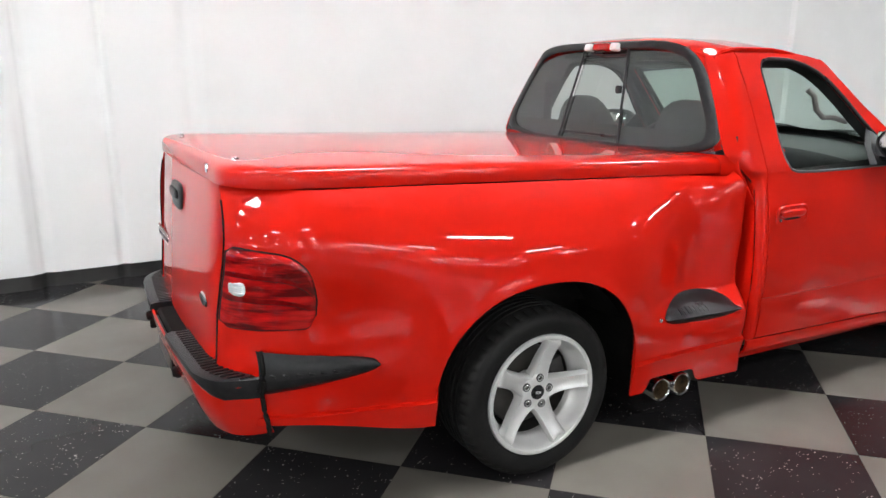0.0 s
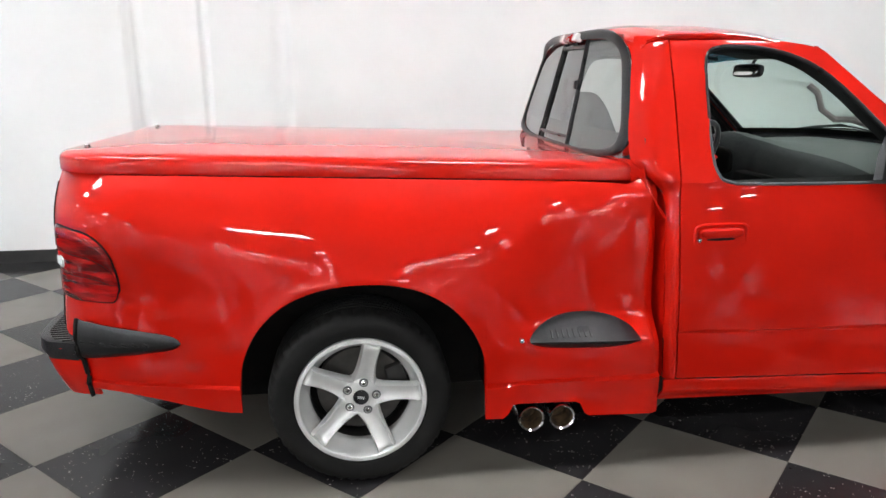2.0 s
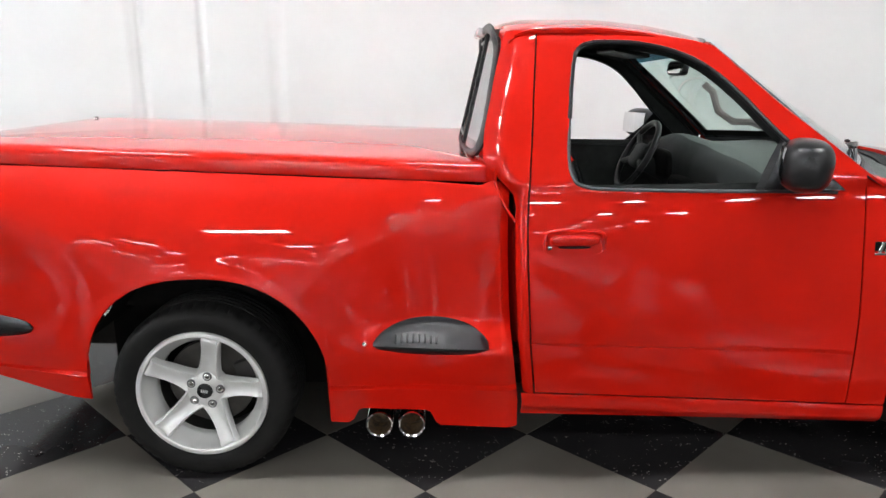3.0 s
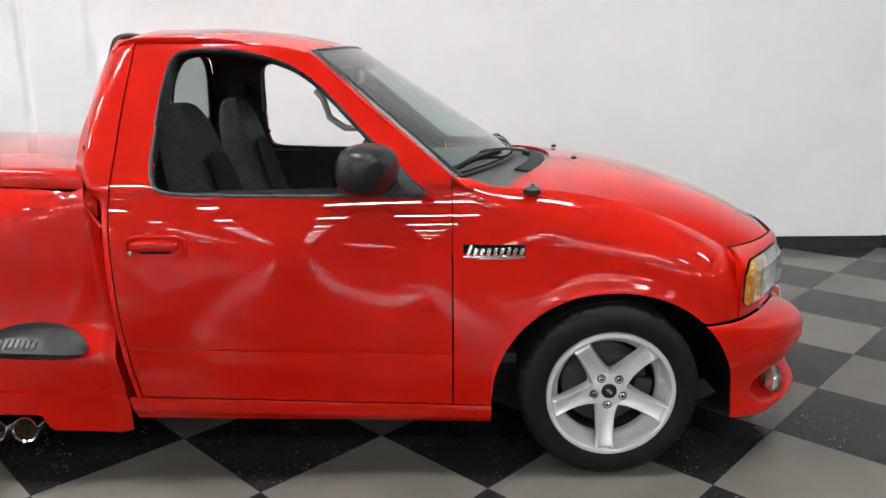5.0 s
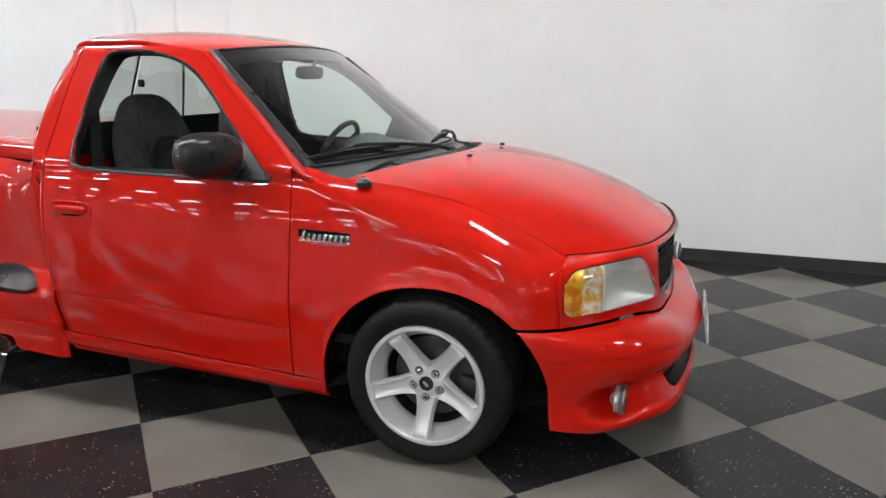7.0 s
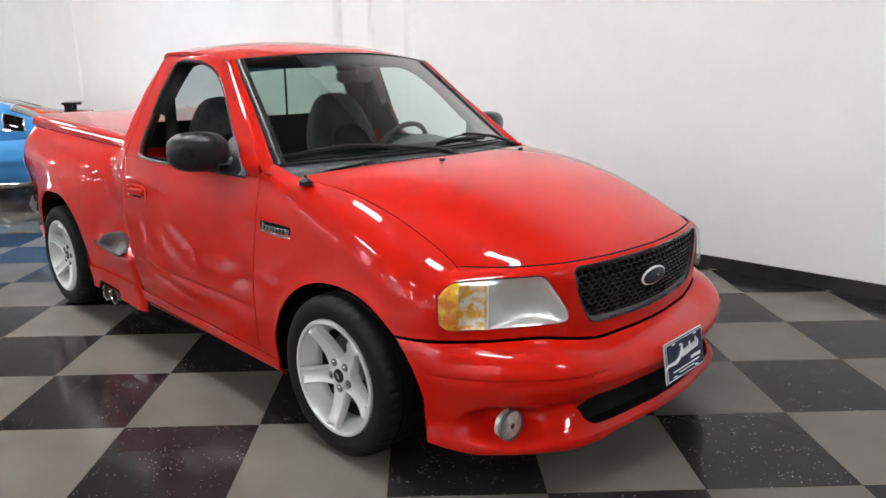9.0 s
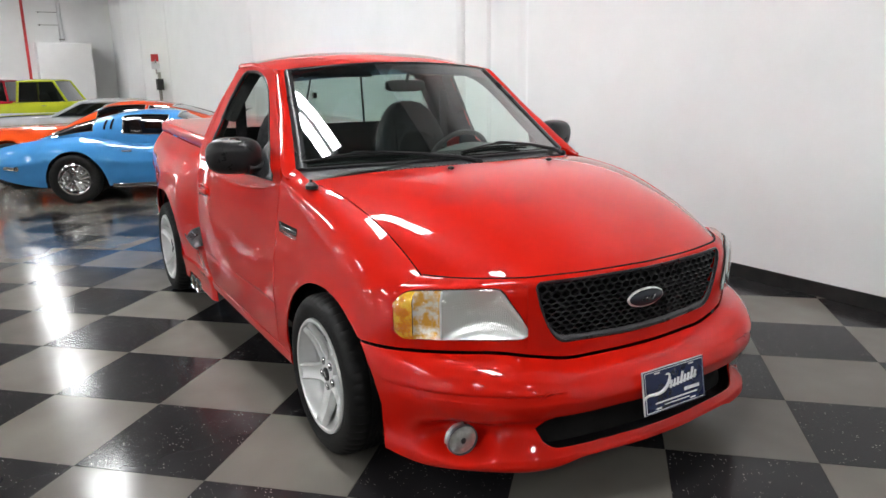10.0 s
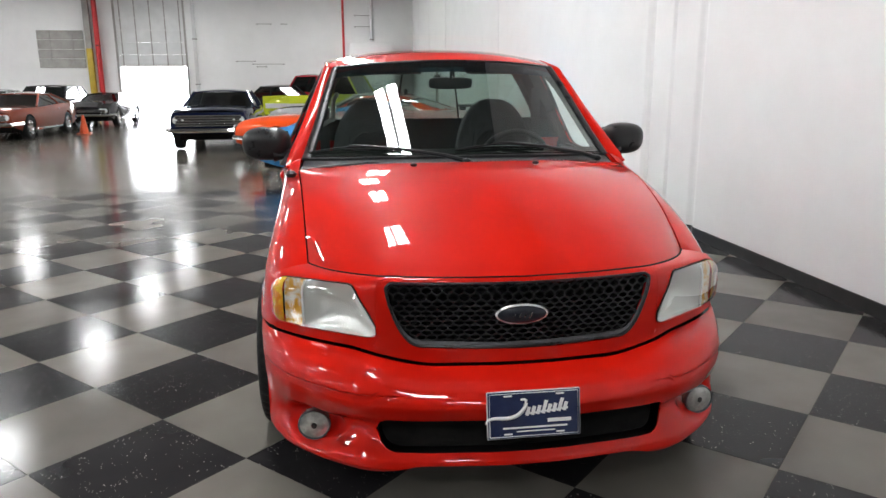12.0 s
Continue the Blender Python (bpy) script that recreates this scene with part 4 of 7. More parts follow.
def side_width(x, z):
    w = door_side(z) - 0.012 * ease(1.9, 2.6, x) * ease(0.6, 0.9, z) - fender_cut(x)
    if 2.59 < x < 3.52:
        w += 0.006 * math.exp(-((z - front_arch(x)) / 0.04) ** 2)
    d = 0.606 - 0.040 * x - z
    if d > 0 and x < 2.44:
        w -= 0.009 * math.exp(-d / 0.035) * min(1.0, d / 0.006)
    return w


def glass_width(z):
    if z <= 1.6:
        return 0.873 - 0.447 * (z - 1.146)
    t = min(1.0, (z - 1.6) / 0.14)
    return 0.670 - 0.15 * (1 - math.sqrt(1 - t * t)) - 0.03 * t


def body_width(x, z):
    a = side_width(x, min(z, 1.13))
    b = glass_width(max(z, 1.13)) if z > 1.1 else a
    k = ease(1.1, 1.17, z)
    return a * (1 - k) + b * k


MIRROR_AT = pose(2.15, -0.985, 1.212, 0, 4, -24)

# rear corner of the cab
corner_x = curve([0.3, 1.06, 1.09, 1.12, 1.15, 1.18, 1.22, 1.3, 1.4, 1.55, 1.66, 1.7], [1.224, 1.224, 1.216, 1.185, 1.13, 1.085, 1.06, 1.065, 1.085, 1.12, 1.15, 1.165])


def corner_point(z, x):
    d = x - corner_x(z)
    k = ease(1.06, 1.2, z)
    r = 0.06 * k + 0.035 * (1 - k)
    w = body_width(x, z) - r * max(0.0, 1 - d / (0.13 * k + 0.045 * (1 - k))) ** (3 - k)
    return (x, -w, z)


def rocker_top(x):
    return 0.342 - 0.05 * (x - 1.22) / 1.2


def roof_line(x):
    return curve_roof(x)


curve_roof = curve([1.2, 1.3, 1.6, 1.8, 1.9, 2.0, 2.14, 2.3, 2.44, 2.5], [1.675, 1.682, 1.668, 1.645, 1.622, 1.54, 1.415, 1.29, 1.175, 1.13])
win_top = curve([1.395, 1.40, 1.415, 1.44, 1.5, 1.6, 1.72, 1.82, 1.90, 2.01, 2.12, 2.25, 2.34, 2.36], [1.36, 1.53, 1.60, 1.622, 1.632, 1.63, 1.612, 1.58, 1.535, 1.44, 1.325, 1.205, 1.115, 1.10])
win_low = curve([1.39, 1.40, 1.43, 1.5, 2.36], [1.36, 1.2, 1.142, 1.125, 1.10])

for side in (1, -1):
    fix = (lambda b: b) if side == 1 else mirrored
    part("cab_corner", fix(thick(sheet(span(0.335, 1.095, 18) + span(1.1, 1.145, 12) + span(1.155, 1.25, 9) + span(1.27, 1.672, 16), corner_x, 1.262, 22, corner_point, (0, -1, 0)), 0.006)), RED, truck, lining=CABIN)
    part("cab_flange", fix(sheet(span(0.34, 1.15, 30), 0.0, 1.0, 6, lambda z, v: (1.2215, -(body_width(1.23, min(z, 1.1)) - 0.037 - 0.28 * v), z), (-1, 0, 0))), RED, truck)
    part("corner_lining", fix(sheet(span(0.45, 1.67, 20), lambda z: corner_x(z) + 0.012, 1.40, 6, lambda z, x: (x, corner_point(z, min(x, 1.262))[1] + 0.03 + 0.02 * ease(1.25, 1.4, x), z))), CABIN, truck)
    part("rocker_panel", fix(thick(sheet(span(1.214, 2.592, 40), lambda x: 0.236 - 0.024 * (x - 1.2), rocker_top, 8, lambda x, z: (x, -(side_width(x, z) + 0.005 * ease(0.0, 0.02, rocker_top(x) - z) - 0.03 * ease(0.05, 0.1, rocker_top(x) - z)), z), (0, -1, 0)), 0.01)), RED, truck)
    door = part("door", fix(thick(sheet(span(1.268, 2.442, 48), lambda x: rocker_top(x) + 0.006, lambda x: 1.13 if x < 1.398 else min(win_low(x), 1.13), 100, lambda x, z: (x, -body_width(x, z), z), (0, -1, 0)), 0.012)), RED, truck, lining=CABIN)
    frame_bm = join(
        sheet(span(1.268, 1.395, 8), 1.13, lambda x: roof_line(x) - 0.004, 26, lambda x, z: (x, -body_width(x, z), z), (0, -1, 0)),
        sheet([1.395] + [1.395 + 0.965 * (k / 44) ** 1.5 for k in range(1, 45)], win_top, lambda x: max(win_top(x) + 0.004, roof_line(x) - 0.004), 10, lambda x, z: (x, -body_width(x, z), z), (0, -1, 0)),
        sheet(span(2.33, 2.442, 8), lambda x: win_low(min(x, 2.36)) - 0.006, lambda x: roof_line(x) - 0.004, 6, lambda x, z: (x, -body_width(x, z), z), (0, -1, 0)),
        sheet([1.395 + 0.06 * (k / 12) ** 2 for k in range(13)], lambda x: 1.128, win_low, 6, lambda x, z: (x, -body_width(x, z), z), (0, -1, 0)))
    bmesh.ops.remove_doubles(frame_bm, verts=frame_bm.verts[:], dist=0.0008)
    lining_bm = frame_bm.copy()
    for v in lining_bm.verts:
        v.co.y += 0.03
        v.co.z -= 0.004
    part("frame_lining", fix(lining_bm), CABIN, door, "dark vinyl window frame lining")
    part("door_frame", fix(thick(frame_bm, 0.02)), RED, door, lining=CABIN)
    ring = [Vector((x, -body_width(x, win_top(x)) + 0.006, win_top(x) - 0.004)) for x in [1.395 + 0.945 * (k / 40) ** 1.6 for k in range(41)]]
    low = [Vector((x, -body_width(x, win_low(x)) + 0.002, win_low(x) - 0.004)) for x in [1.395 + 0.945 * (k / 30) ** 1.8 for k in range(31)]]
    low = ring[:1] + low
    part("window_seal", fix(tube(ring, 0.010, 8)), GLOSSTRIM, door, "black rubber window seal")
    part("belt_molding", fix(tube(low, 0.007, 8)), GREYTRIM, door, "grey belt molding")
    part("inner_frame", fix(sheet([1.395 + 0.955 * (k / 40) ** 1.5 for k in range(41)], 0, 1, 3, lambda x, v: (x, -body_width(x, win_top(x)) + 0.012 + 0.06 * v, win_top(x) - 0.002 - 0.022 * v))), CABIN, door)
    part("inner_panel", fix(sheet(span(1.27, 2.42, 12), 0.4, 1.125, 10, lambda x, z: (x, -side_width(x, z) + 0.075 + 0.02 * math.sin(z * 9), z))), CABIN, door, "dark vinyl inner door panel")
    part("sill_cap", fix(sheet(span(1.38, 2.36, 20), 0, 1, 3, lambda x, v: (x, -side_width(x, 1.1) + 0.01 + 0.085 * v, 1.118 - 0.028 * (x - 1.4) + 0.004 * math.sin(math.pi * v) - 0.012 * v))), CABIN, door)
    # recessed pull handle
    hx, hz, hw = 1.425, 0.932, side_width(1.425, 0.932)
    part("handle_bezel", fix(loft([[(hx + (0.108 - d) * math.copysign(abs(math.cos(a)) ** 0.45, math.cos(a)), -hw - o, hz + (0.05 - d * 0.8) * math.copysign(abs(math.sin(a)) ** 0.45, math.sin(a))) for a in span(0, 2 * math.pi, 36)[:-1]] for d, o in ((0.0, 0.0), (0.003, 0.005), (0.01, 0.006), (0.016, 0.001), (0.02, -0.004))], True, True)), RED, door)
    part("handle_grip", fix(moved(blob(0, 0, 0, 0.082, 0.014, 0.018, 3.5), pose(hx, -hw - 0.006, hz + 0.012))), RED, door)
    # thin black lump that paints the shadow line under the grip
    part("handle_pocket", fix(moved(blob(0, 0, 0, 0.055, 0.003, 0.0045, 3), pose(hx, -hw - 0.003, hz - 0.014))), DARK, door)
    part("door_lock", fix(moved(turned([(0, -0.006), (0.008, -0.005), (0.009, 0.004)], 14), pose(1.34, -hw - 0.004, 0.918))), CHROME, door)
    # mirror on a black sail
    part("mirror_sail", fix(loft([[(2.02, -0.9, 1.118), (2.36, -0.885, 1.108), (2.345, -0.86, 1.13), (2.19, -0.80, 1.275), (2.15, -0.79, 1.285), (2.10, -0.82, 1.21)], [(2.04, -0.925, 1.122), (2.345, -0.915, 1.112), (2.33, -0.885, 1.13), (2.19, -0.82, 1.265), (2.155, -0.815, 1.27), (2.11, -0.85, 1.2)]])), TRIM, door, "black plastic mirror sail")
    mir = part("mirror", fix(moved(blob(0, 0, 0, 0.088, 0.13, 0.09, 2.7, 32, 18), MIRROR_AT)), GLOSSTRIM, truck, "large black door mirror")
    part("mirror_arm", fix(loft([[(2.2 + 0.05 * math.cos(a) * k, -0.95 + 0.08 * j, 1.15 + 0.03 * math.sin(a) * k) for a in span(0, 2 * math.pi, 12)[:-1]] for j, k in ((0, 1.2), (0.4, 0.9), (0.75, 1.0), (1.0, 1.3))])), TRIM, mir)
    part("mirror_glass", fix(moved(sheet(span(-0.095, 0.095, 8), -0.06, 0.06, 6, lambda y, zz: (-0.089 + 1.2 * (y * y + zz * zz), y, zz)), MIRROR_AT)), CHROME, mir, "mirror glass")

# roof
roof_mid = curve([1.17, 1.2, 1.3, 1.53, 1.75, 1.87, 1.95, 2.03], [1.708, 1.724, 1.742, 1.742, 1.725, 1.705, 1.687, 1.662])


def roof_point(u, v):
    y = 0.652 * u * (1 - 0.045 * max(0.0, (0.14 - v) / 0.14) ** 2)
    x0 = 1.135 + 0.02 * u * u - 0.01 * (1 - u * u) + 0.02 * max(0.0, (abs(u) - 0.8) / 0.2) ** 2
    x1 = 2.02 - 0.115 * u * u
    x = x0 + (x1 - x0) * v
    xm = 1.17 + (2.03 - 1.17) * v
    rib = 0.0
    return (x, y, roof_mid(xm) - 0.066 * abs(u) ** 3.0 - 0.006 * abs(u) + rib)


part("roof", thick(sheet(span(-1, 1, 40), 0.0, 1.0, 30, roof_point, (0, 0, 1)), 0.012), RED, truck, lining=CABIN)
part("roof_lip", tube([Vector(roof_point(u, 0.0)) + Vector((0.004, 0, -0.013)) for u in span(-1, 1, 40)], 0.015, 8), RED, truck)
part("headliner", sheet(span(-0.95, 0.95, 16), 0.03, 0.97, 10, lambda u, v: Vector(roof_point(u, v)) - Vector((0, 0, 0.035))), CABIN, truck, "dark cloth headliner")
for s in (1, -1):
    part("drip_channel", tube([Vector(roof_point(-s * 0.985, v)) + Vector((0, 0, 0.002)) for v in span(0.02, 0.98, 30)], 0.004, 6), RED, truck)


# rear window in its black surround
def back_point(a, r):
    """a: angle round, r: 0 centre to 1 outer edge."""
    c, s = math.cos(a), math.sin(a)
    yy = math.copysign(abs(c) ** 0.36, c) * r
    zz = math.copysign(abs(s) ** 0.36, s) * r
    z = 1.452 + (0.246 if zz > 0 else 0.262) * zz
    half = 0.80 - 0.235 * (z - 1.2) / 0.49
    y = half * yy
    x = 1.045 + 0.115 * (z - 1.2) / 0.49 - 0.05 * (1 - (y / 0.8) ** 2) + 0.012 * max(0, abs(yy) - 0.9) / 0.1
    return Vector((x, y, z))


ang = span(0, 2 * math.pi, 96)


def surround_point(a, r):
    p = back_point(a, r)
    top = ease(1.6, 1.675, p.z)
    return p + Vector((-0.007 * max(0.0, math.sin(math.pi * (r - 0.922) / 0.078)) ** 0.5 - 0.002 - 0.014 * top, 0, 0.02 * top * (r - 0.922) / 0.078))


surround = part("rear_window_surround", thick(sheet(ang, 0.922, 1.0, 8, surround_point, (-1, 0, 0)), 0.012), TRIM, truck, "wide black surround of the rear window")

part("cab_back_upper", sheet(ang, 0.985, 1.05, 6, lambda a, r: back_point(a, min(r, 1.0)) + Vector((0.012 + 0.5 * max(0.0, r - 1.0), 0.62 * math.copysign(abs(math.cos(a)) ** 0.36, math.cos(a)) * max(0.0, r - 1.0), 0.04 * math.copysign(abs(math.sin(a)) ** 0.36, math.sin(a)) * max(0.0, r - 1.0))), (-1, 0, 0)), RED, truck)


def pane_point(y, zz):
    z = 1.452 + (0.246 if zz > 0 else 0.262) * zz
    return Vector((1.05 + 0.115 * (z - 1.2) / 0.49 - 0.05 * (1 - (y / 0.8) ** 2), y, z))


def pane_half(zz):
    return (0.80 - 0.235 * (0.252 + 0.262 * zz) / 0.49) * 0.94


for a, b in ((-1.0, -0.32), (-0.3, 0.3), (0.32, 1.0)):
    inner = 0.006 if a == -0.3 else 0.0
    p_ = part("rear_pane", sheet(span(-0.93, 0.95, 16), lambda v, a=a: a, lambda v, b=b: b, 10, lambda v, u, q=inner: pane_point(pane_half(v) * u, v) + Vector((q, 0, 0))), REARGLASS, surround, "dark tinted rear window pane")
    p_.visible_shadow = False
for u in (-0.31, 0.31):
    part("slider_bar", tube([pane_point(pane_half(v) * u, v) - Vector((0.004, 0, 0)) for v in span(-0.93, 0.95, 8)], 0.007, 8), GLOSSTRIM, surround)
for v in (-0.8, 0.8):
    part("slider_rail", tube([pane_point(pane_half(v) * u, v) - Vector((0.003, 0, 0)) for u in span(-0.3, 0.3, 8)], 0.008, 8), GLOSSTRIM, surround)
part("slider_latch", moved(box(-0.01, 0.02, -0.012, 0.012, -0.02, 0.02, 0.004, 1), Matrix.Translation(pane_point(-0.15, 0.1))), GLOSSTRIM, surround)
for y0, y1, mt, nm in ((-0.125, -0.07, LENSWHITE, "cargo_lens"), (-0.065, 0.065, TAILRED, "stop_lens"), (0.07, 0.125, LENSWHITE, "cargo_lens")):
    part(nm, moved(blob(0, 0, 0, 0.02, (y1 - y0) / 2, 0.02, 5), pose(1.108 - 0.025, (y0 + y1) / 2, 1.69, 0, 18)), mt, surround)
part("cab_back_panel", thick(sheet(span(-0.86, 0.86, 26), 0.5, 1.205, 12, lambda y, z: (1.058 - 0.05 * (1 - (y / 0.8) ** 2) + 0.14 * ease(1.15, 0.95, z) + 0.04 * ease(0.7, 0.86, abs(y)), y * (1 - 0.05 * ease(1.05, 1.2, z)), z), (-1, 0, 0)), 0.01), RED, truck, lining=CABIN)


# windscreen, pillars and cowl
def screen_low(u):
    return Vector((2.765 - 0.31 * u * u, 0.79 * u, 1.185 - 0.03 * u * u))


def screen_top(u):
    return Vector((2.03 - 0.125 * u * u, 0.615 * u, 1.664 - 0.036 * u * u))


def screen_point(u, v):
    p = screen_low(u).lerp(screen_top(u), v)
    return p + Vector((0.004, 0, 0.01)) * 0.2 * math.sin(math.pi * v)


wind = part("windscreen", sheet(span(-0.985, 0.985, 32), 0.02, 0.86, 18, screen_point, (1, 0, 1)), SCREEN, truck, "clear green-tinted windscreen")
band = part("shade_band", sheet(span(-0.985, 0.985, 32), 0.86, 0.985, 5, screen_point, (1, 0, 1)), SHADEBAND, wind, "blue shade band at the top of the glass")
wind.visible_shadow = band.visible_shadow = False
edge = [screen_point(u, 0.0) for u in span(-0.99, 0.99, 24)] + [screen_point(0.99, v) for v in span(0.05, 0.95, 16)] + [screen_point(u, 1.0) for u in span(0.99, -0.99, 24)] + [screen_point(-0.99, v) for v in span(0.95, 0.05, 16)]
part("screen_molding", tube([p - Vector((0.003, 0, 0.004)) for p in edge + edge[:1]], 0.0085, 8), GLOSSTRIM, wind, "black windscreen molding")
part("screen_border", sheet(span(-0.985, 0.985, 32), 0.0, 0.075, 3, lambda u, v: screen_point(u, v) - Vector((0.004, 0, 0.004))), DARK, wind)
for s in (1, -1):
    fix = (lambda b: b) if s == 1 else mirrored
    ts = span(0.0, 1.0, 26)

    def pillar(t, v, s=s):
        a = screen_point(-1.0, t)
        x = 2.46 - (2.46 - 1.9) * t
        zz = curve_roof(x)
        b = Vector((x, -body_width(x, zz), zz))
        m = a.lerp(b, 0.5) + Vector((0.007, -0.007, 0.008))
        return a * (1 - v) ** 2 + m * 2 * v * (1 - v) + b * v * v
    part("pillar", fix(thick(sheet([-0.12, -0.08, -0.04] + ts, 0.0, 1.0, 8, pillar, (0.4, -1, 0.6)), 0.01)), RED, truck, lining=CABIN)
    part("side_molding", fix(thick(sheet(span(-0.01, 0.985, 24), 0.0, 1.0, 5, lambda t, v: screen_point(-1.006 + 0.055 * v, t) + Vector((0.004, -0.003, 0.006)) * (0.6 + math.sin(math.pi * v)), (1, 0, 1)), 0.004)), GLOSSTRIM, wind, "black molding beside the windscreen")
    part("pillar_lining", fix(sheet(ts, 0.0, 1.0, 4, lambda t, v: pillar(t, v) + Vector((-0.03, 0.035, -0.03)))), CABIN, truck)


def hood_rear(u):
    return Vector((2.925 - 0.29 * u * u, 0.80 * u, 1.17 - 0.048 * abs(u) ** 2.4))


# grey material here stands in for the pale reflection on a glossy black cowl
cowl = part("cowl_panel", thick(sheet(span(-0.995, 0.995, 40), 0.0, 1.0, 8, lambda u, v: (screen_low(u) + Vector((0, 0, -0.012))).lerp(hood_rear(u) + Vector((0, 0, -0.014)), v) - Vector((0, 0, 0.012 * math.sin(math.pi * v))), (0, 0, 1)), 0.006), GREYTRIM, truck, "grey plastic cowl panel with vents")
for k in range(46):
    u = -0.62 + k * 0.0275
    a, b = screen_low(u).lerp(hood_rear(u), 0.42), screen_low(u).lerp(hood_rear(u), 0.86)
    part("vent_slat", tube([a + Vector((0, 0, -0.017)), b + Vector((0, 0, -0.017))], 0.0055, 5), TRIM, cowl)

# wipers
for piv in (-0.02, 0.7):
    def on_glass(y, v, lift):
        u = y / (0.79 - 0.175 * v)
        return screen_point(u, v) + Vector((0.02, 0, 0.03)) * lift
    arm = [on_glass(piv, -0.07, 0.5), on_glass(piv - 0.1, -0.03, 0.75), on_glass(piv - 0.3, 0.03, 0.8), on_glass(piv - 0.5, 0.075, 0.75), on_glass(piv - 0.54, 0.08, 0.6)]
    wip = part("wiper", tube(arm, [0.013, 0.011, 0.008, 0.006, 0.005], 8), GLOSSTRIM, truck, "black windscreen wiper resting on the glass")
    blade = curve([-0.76, -0.54, -0.3], [0.038, 0.066, 0.052])
    part("wiper_blade", tube([on_glass(piv + d, blade(d), 0.2) for d in span(-0.76, -0.3, 12)], 0.005, 6), RUBBER, wip)
    part("blade_bridge", tube([on_glass(piv + d, blade(d) + 0.006, 0.25 + 0.3 * math.sin(math.pi * (d + 0.74) / 0.42)) for d in span(-0.74, -0.32, 12)], 0.0045, 6), GLOSSTRIM, wip)
    part("pivot_cap", moved(blob(0, 0, 0, 0.022, 0.022, 0.016), Matrix.Translation(arm[0])), GLOSSTRIM, wip)

# ---- nose ----
plan = [(3.40, 0.928), (3.447, 0.916), (3.50, 0.897), (3.556, 0.863), (3.62, 0.807), (3.68, 0.745), (3.735, 0.677), (3.80, 0.588), (3.851, 0.507), (3.863, 0.469), (3.877, 0.41), (3.891, 0.338), (3.908, 0.2), (3.919, 0.1), (3.922, 0.0)]
chord = [0.0]
for p, q in zip(plan, plan[1:]):
    chord.append(chord[-1] + math.hypot(q[0] - p[0], q[1] - p[1]))
HALF = chord[-1]
plan_x, plan_y = curve(chord, [p[0] for p in plan]), curve(chord, [-p[1] for p in plan])


def nose(s, off=0.0):
    """Plan of the nose: s from 0 at the right fender to 2 HALF at the left, moved out by off."""
    q = s if s <= HALF else 2 * HALF - s
    e = 0.004
    x, y = plan_x(q), plan_y(q)
    dx, dy = plan_x(min(HALF, q + e)) - plan_x(max(0, q - e)), plan_y(min(HALF, q + e)) - plan_y(max(0, q - e))
    n = math.hypot(dx, dy) or 1.0
    nx, ny = dy / n, -dx / n
    if q > HALF - 0.03:
        nx, ny = 1.0, 0.0
    x, y = x + nx * off, y + ny * off
    return (x, y) if s <= HALF else (x, -y)


def s_at_y(y):
    lo, hi = 0.0, HALF
    for _ in range(40):
        mid = (lo + hi) / 2
        lo, hi = (mid, hi) if -plan_y(mid) > y else (lo, mid)
    return lo


S_SEAM = s_at_y(0.868)
S_HOOD = S_SEAM
edge_y = curve([0, 0.2, 0.47, 0.6, 0.74, 0.868], [0, 0.196, 0.455, 0.572, 0.672, 0.732])
edge_x = curve([0, 0.2, 0.47, 0.6, 0.74, 0.868], [3.908, 3.893, 3.835, 3.758, 3.648, 3.546])


def s_y(s):
    return abs(nose(s)[1])


def nose_low(s):
    return 0.612 - 0.048 * (1 - ease(0.3, 0.62, s_y(s)))


def nose_high(s):
    return 0.872 - 0.012 * ease(0.4, 0.86, s_y(s))


def nose_edge(s):
    """Where the nose panel meets the hood."""
    y = s_y(s)
    return Vector((edge_x(y), edge_y(y) * (-1 if s <= HALF else 1), nose_high(s)))


KNEE = 0.79


def nose_point(s, z, off=0.0):
    x, y = nose(s, -0.004 * ease(0.66, 0.6, z) + off)
    if z <= KNEE:
        return (x, y, z)
    t = min(1.0, (z - KNEE) / (nose_high(s) - KNEE))
    a, c, b = Vector((x, y, KNEE)), Vector((x, y, KNEE + (nose_high(s) - KNEE) * 0.86)), nose_edge(s)
    return tuple(a * (1 - t) ** 2 + c * 2 * t * (1 - t) + b * t * t)


def grille_hi(s):
    y = s_y(s)
    return 0.844 if y < 0.452 else 0.844 - 0.02 * min(1, max(0, (y - 0.452) / 0.02)) ** 2


def grille_lo(s):
    y = s_y(s)
    if y >= 0.472:
        return grille_hi(s)
    a = 0.612 + 0.008 * (y / 0.33) ** 2 if y < 0.34 else 0.62 + 0.204 * ((y - 0.34) / 0.132) ** 2.6
    return min(a, grille_hi(s))


def hl_hi(t):
    return 0.832 - 0.02 * max(0.0, 1 - t) ** 2 - 0.03 * max(0, 1 - t / 0.12) ** 2 - 0.006 * t - 0.128 * max(0.0, (t - 0.78) / 0.22) ** 1.5


def hl_lo(t):
    return 0.652 + 0.03 * max(0, 1 - t / 0.1) ** 2 + 0.004 * t + 0.012 * max(0.0, (t - 0.94) / 0.06) ** 2


HS0, HS1 = s_at_y(0.862), s_at_y(0.502)


def lamp_t(s):
    return ((s if s <= HALF else 2 * HALF - s) - HS0) / (HS1 - HS0)


def open_hi(s):
    """Upper edge of the opening for lamp or grille."""
    t = lamp_t(s)
    return hl_hi(t) + 0.003 if 0 <= t <= 1 else grille_hi(s)


def open_lo(s):
    t = lamp_t(s)
    return hl_lo(t) - 0.003 if 0 <= t <= 1 else grille_lo(s)


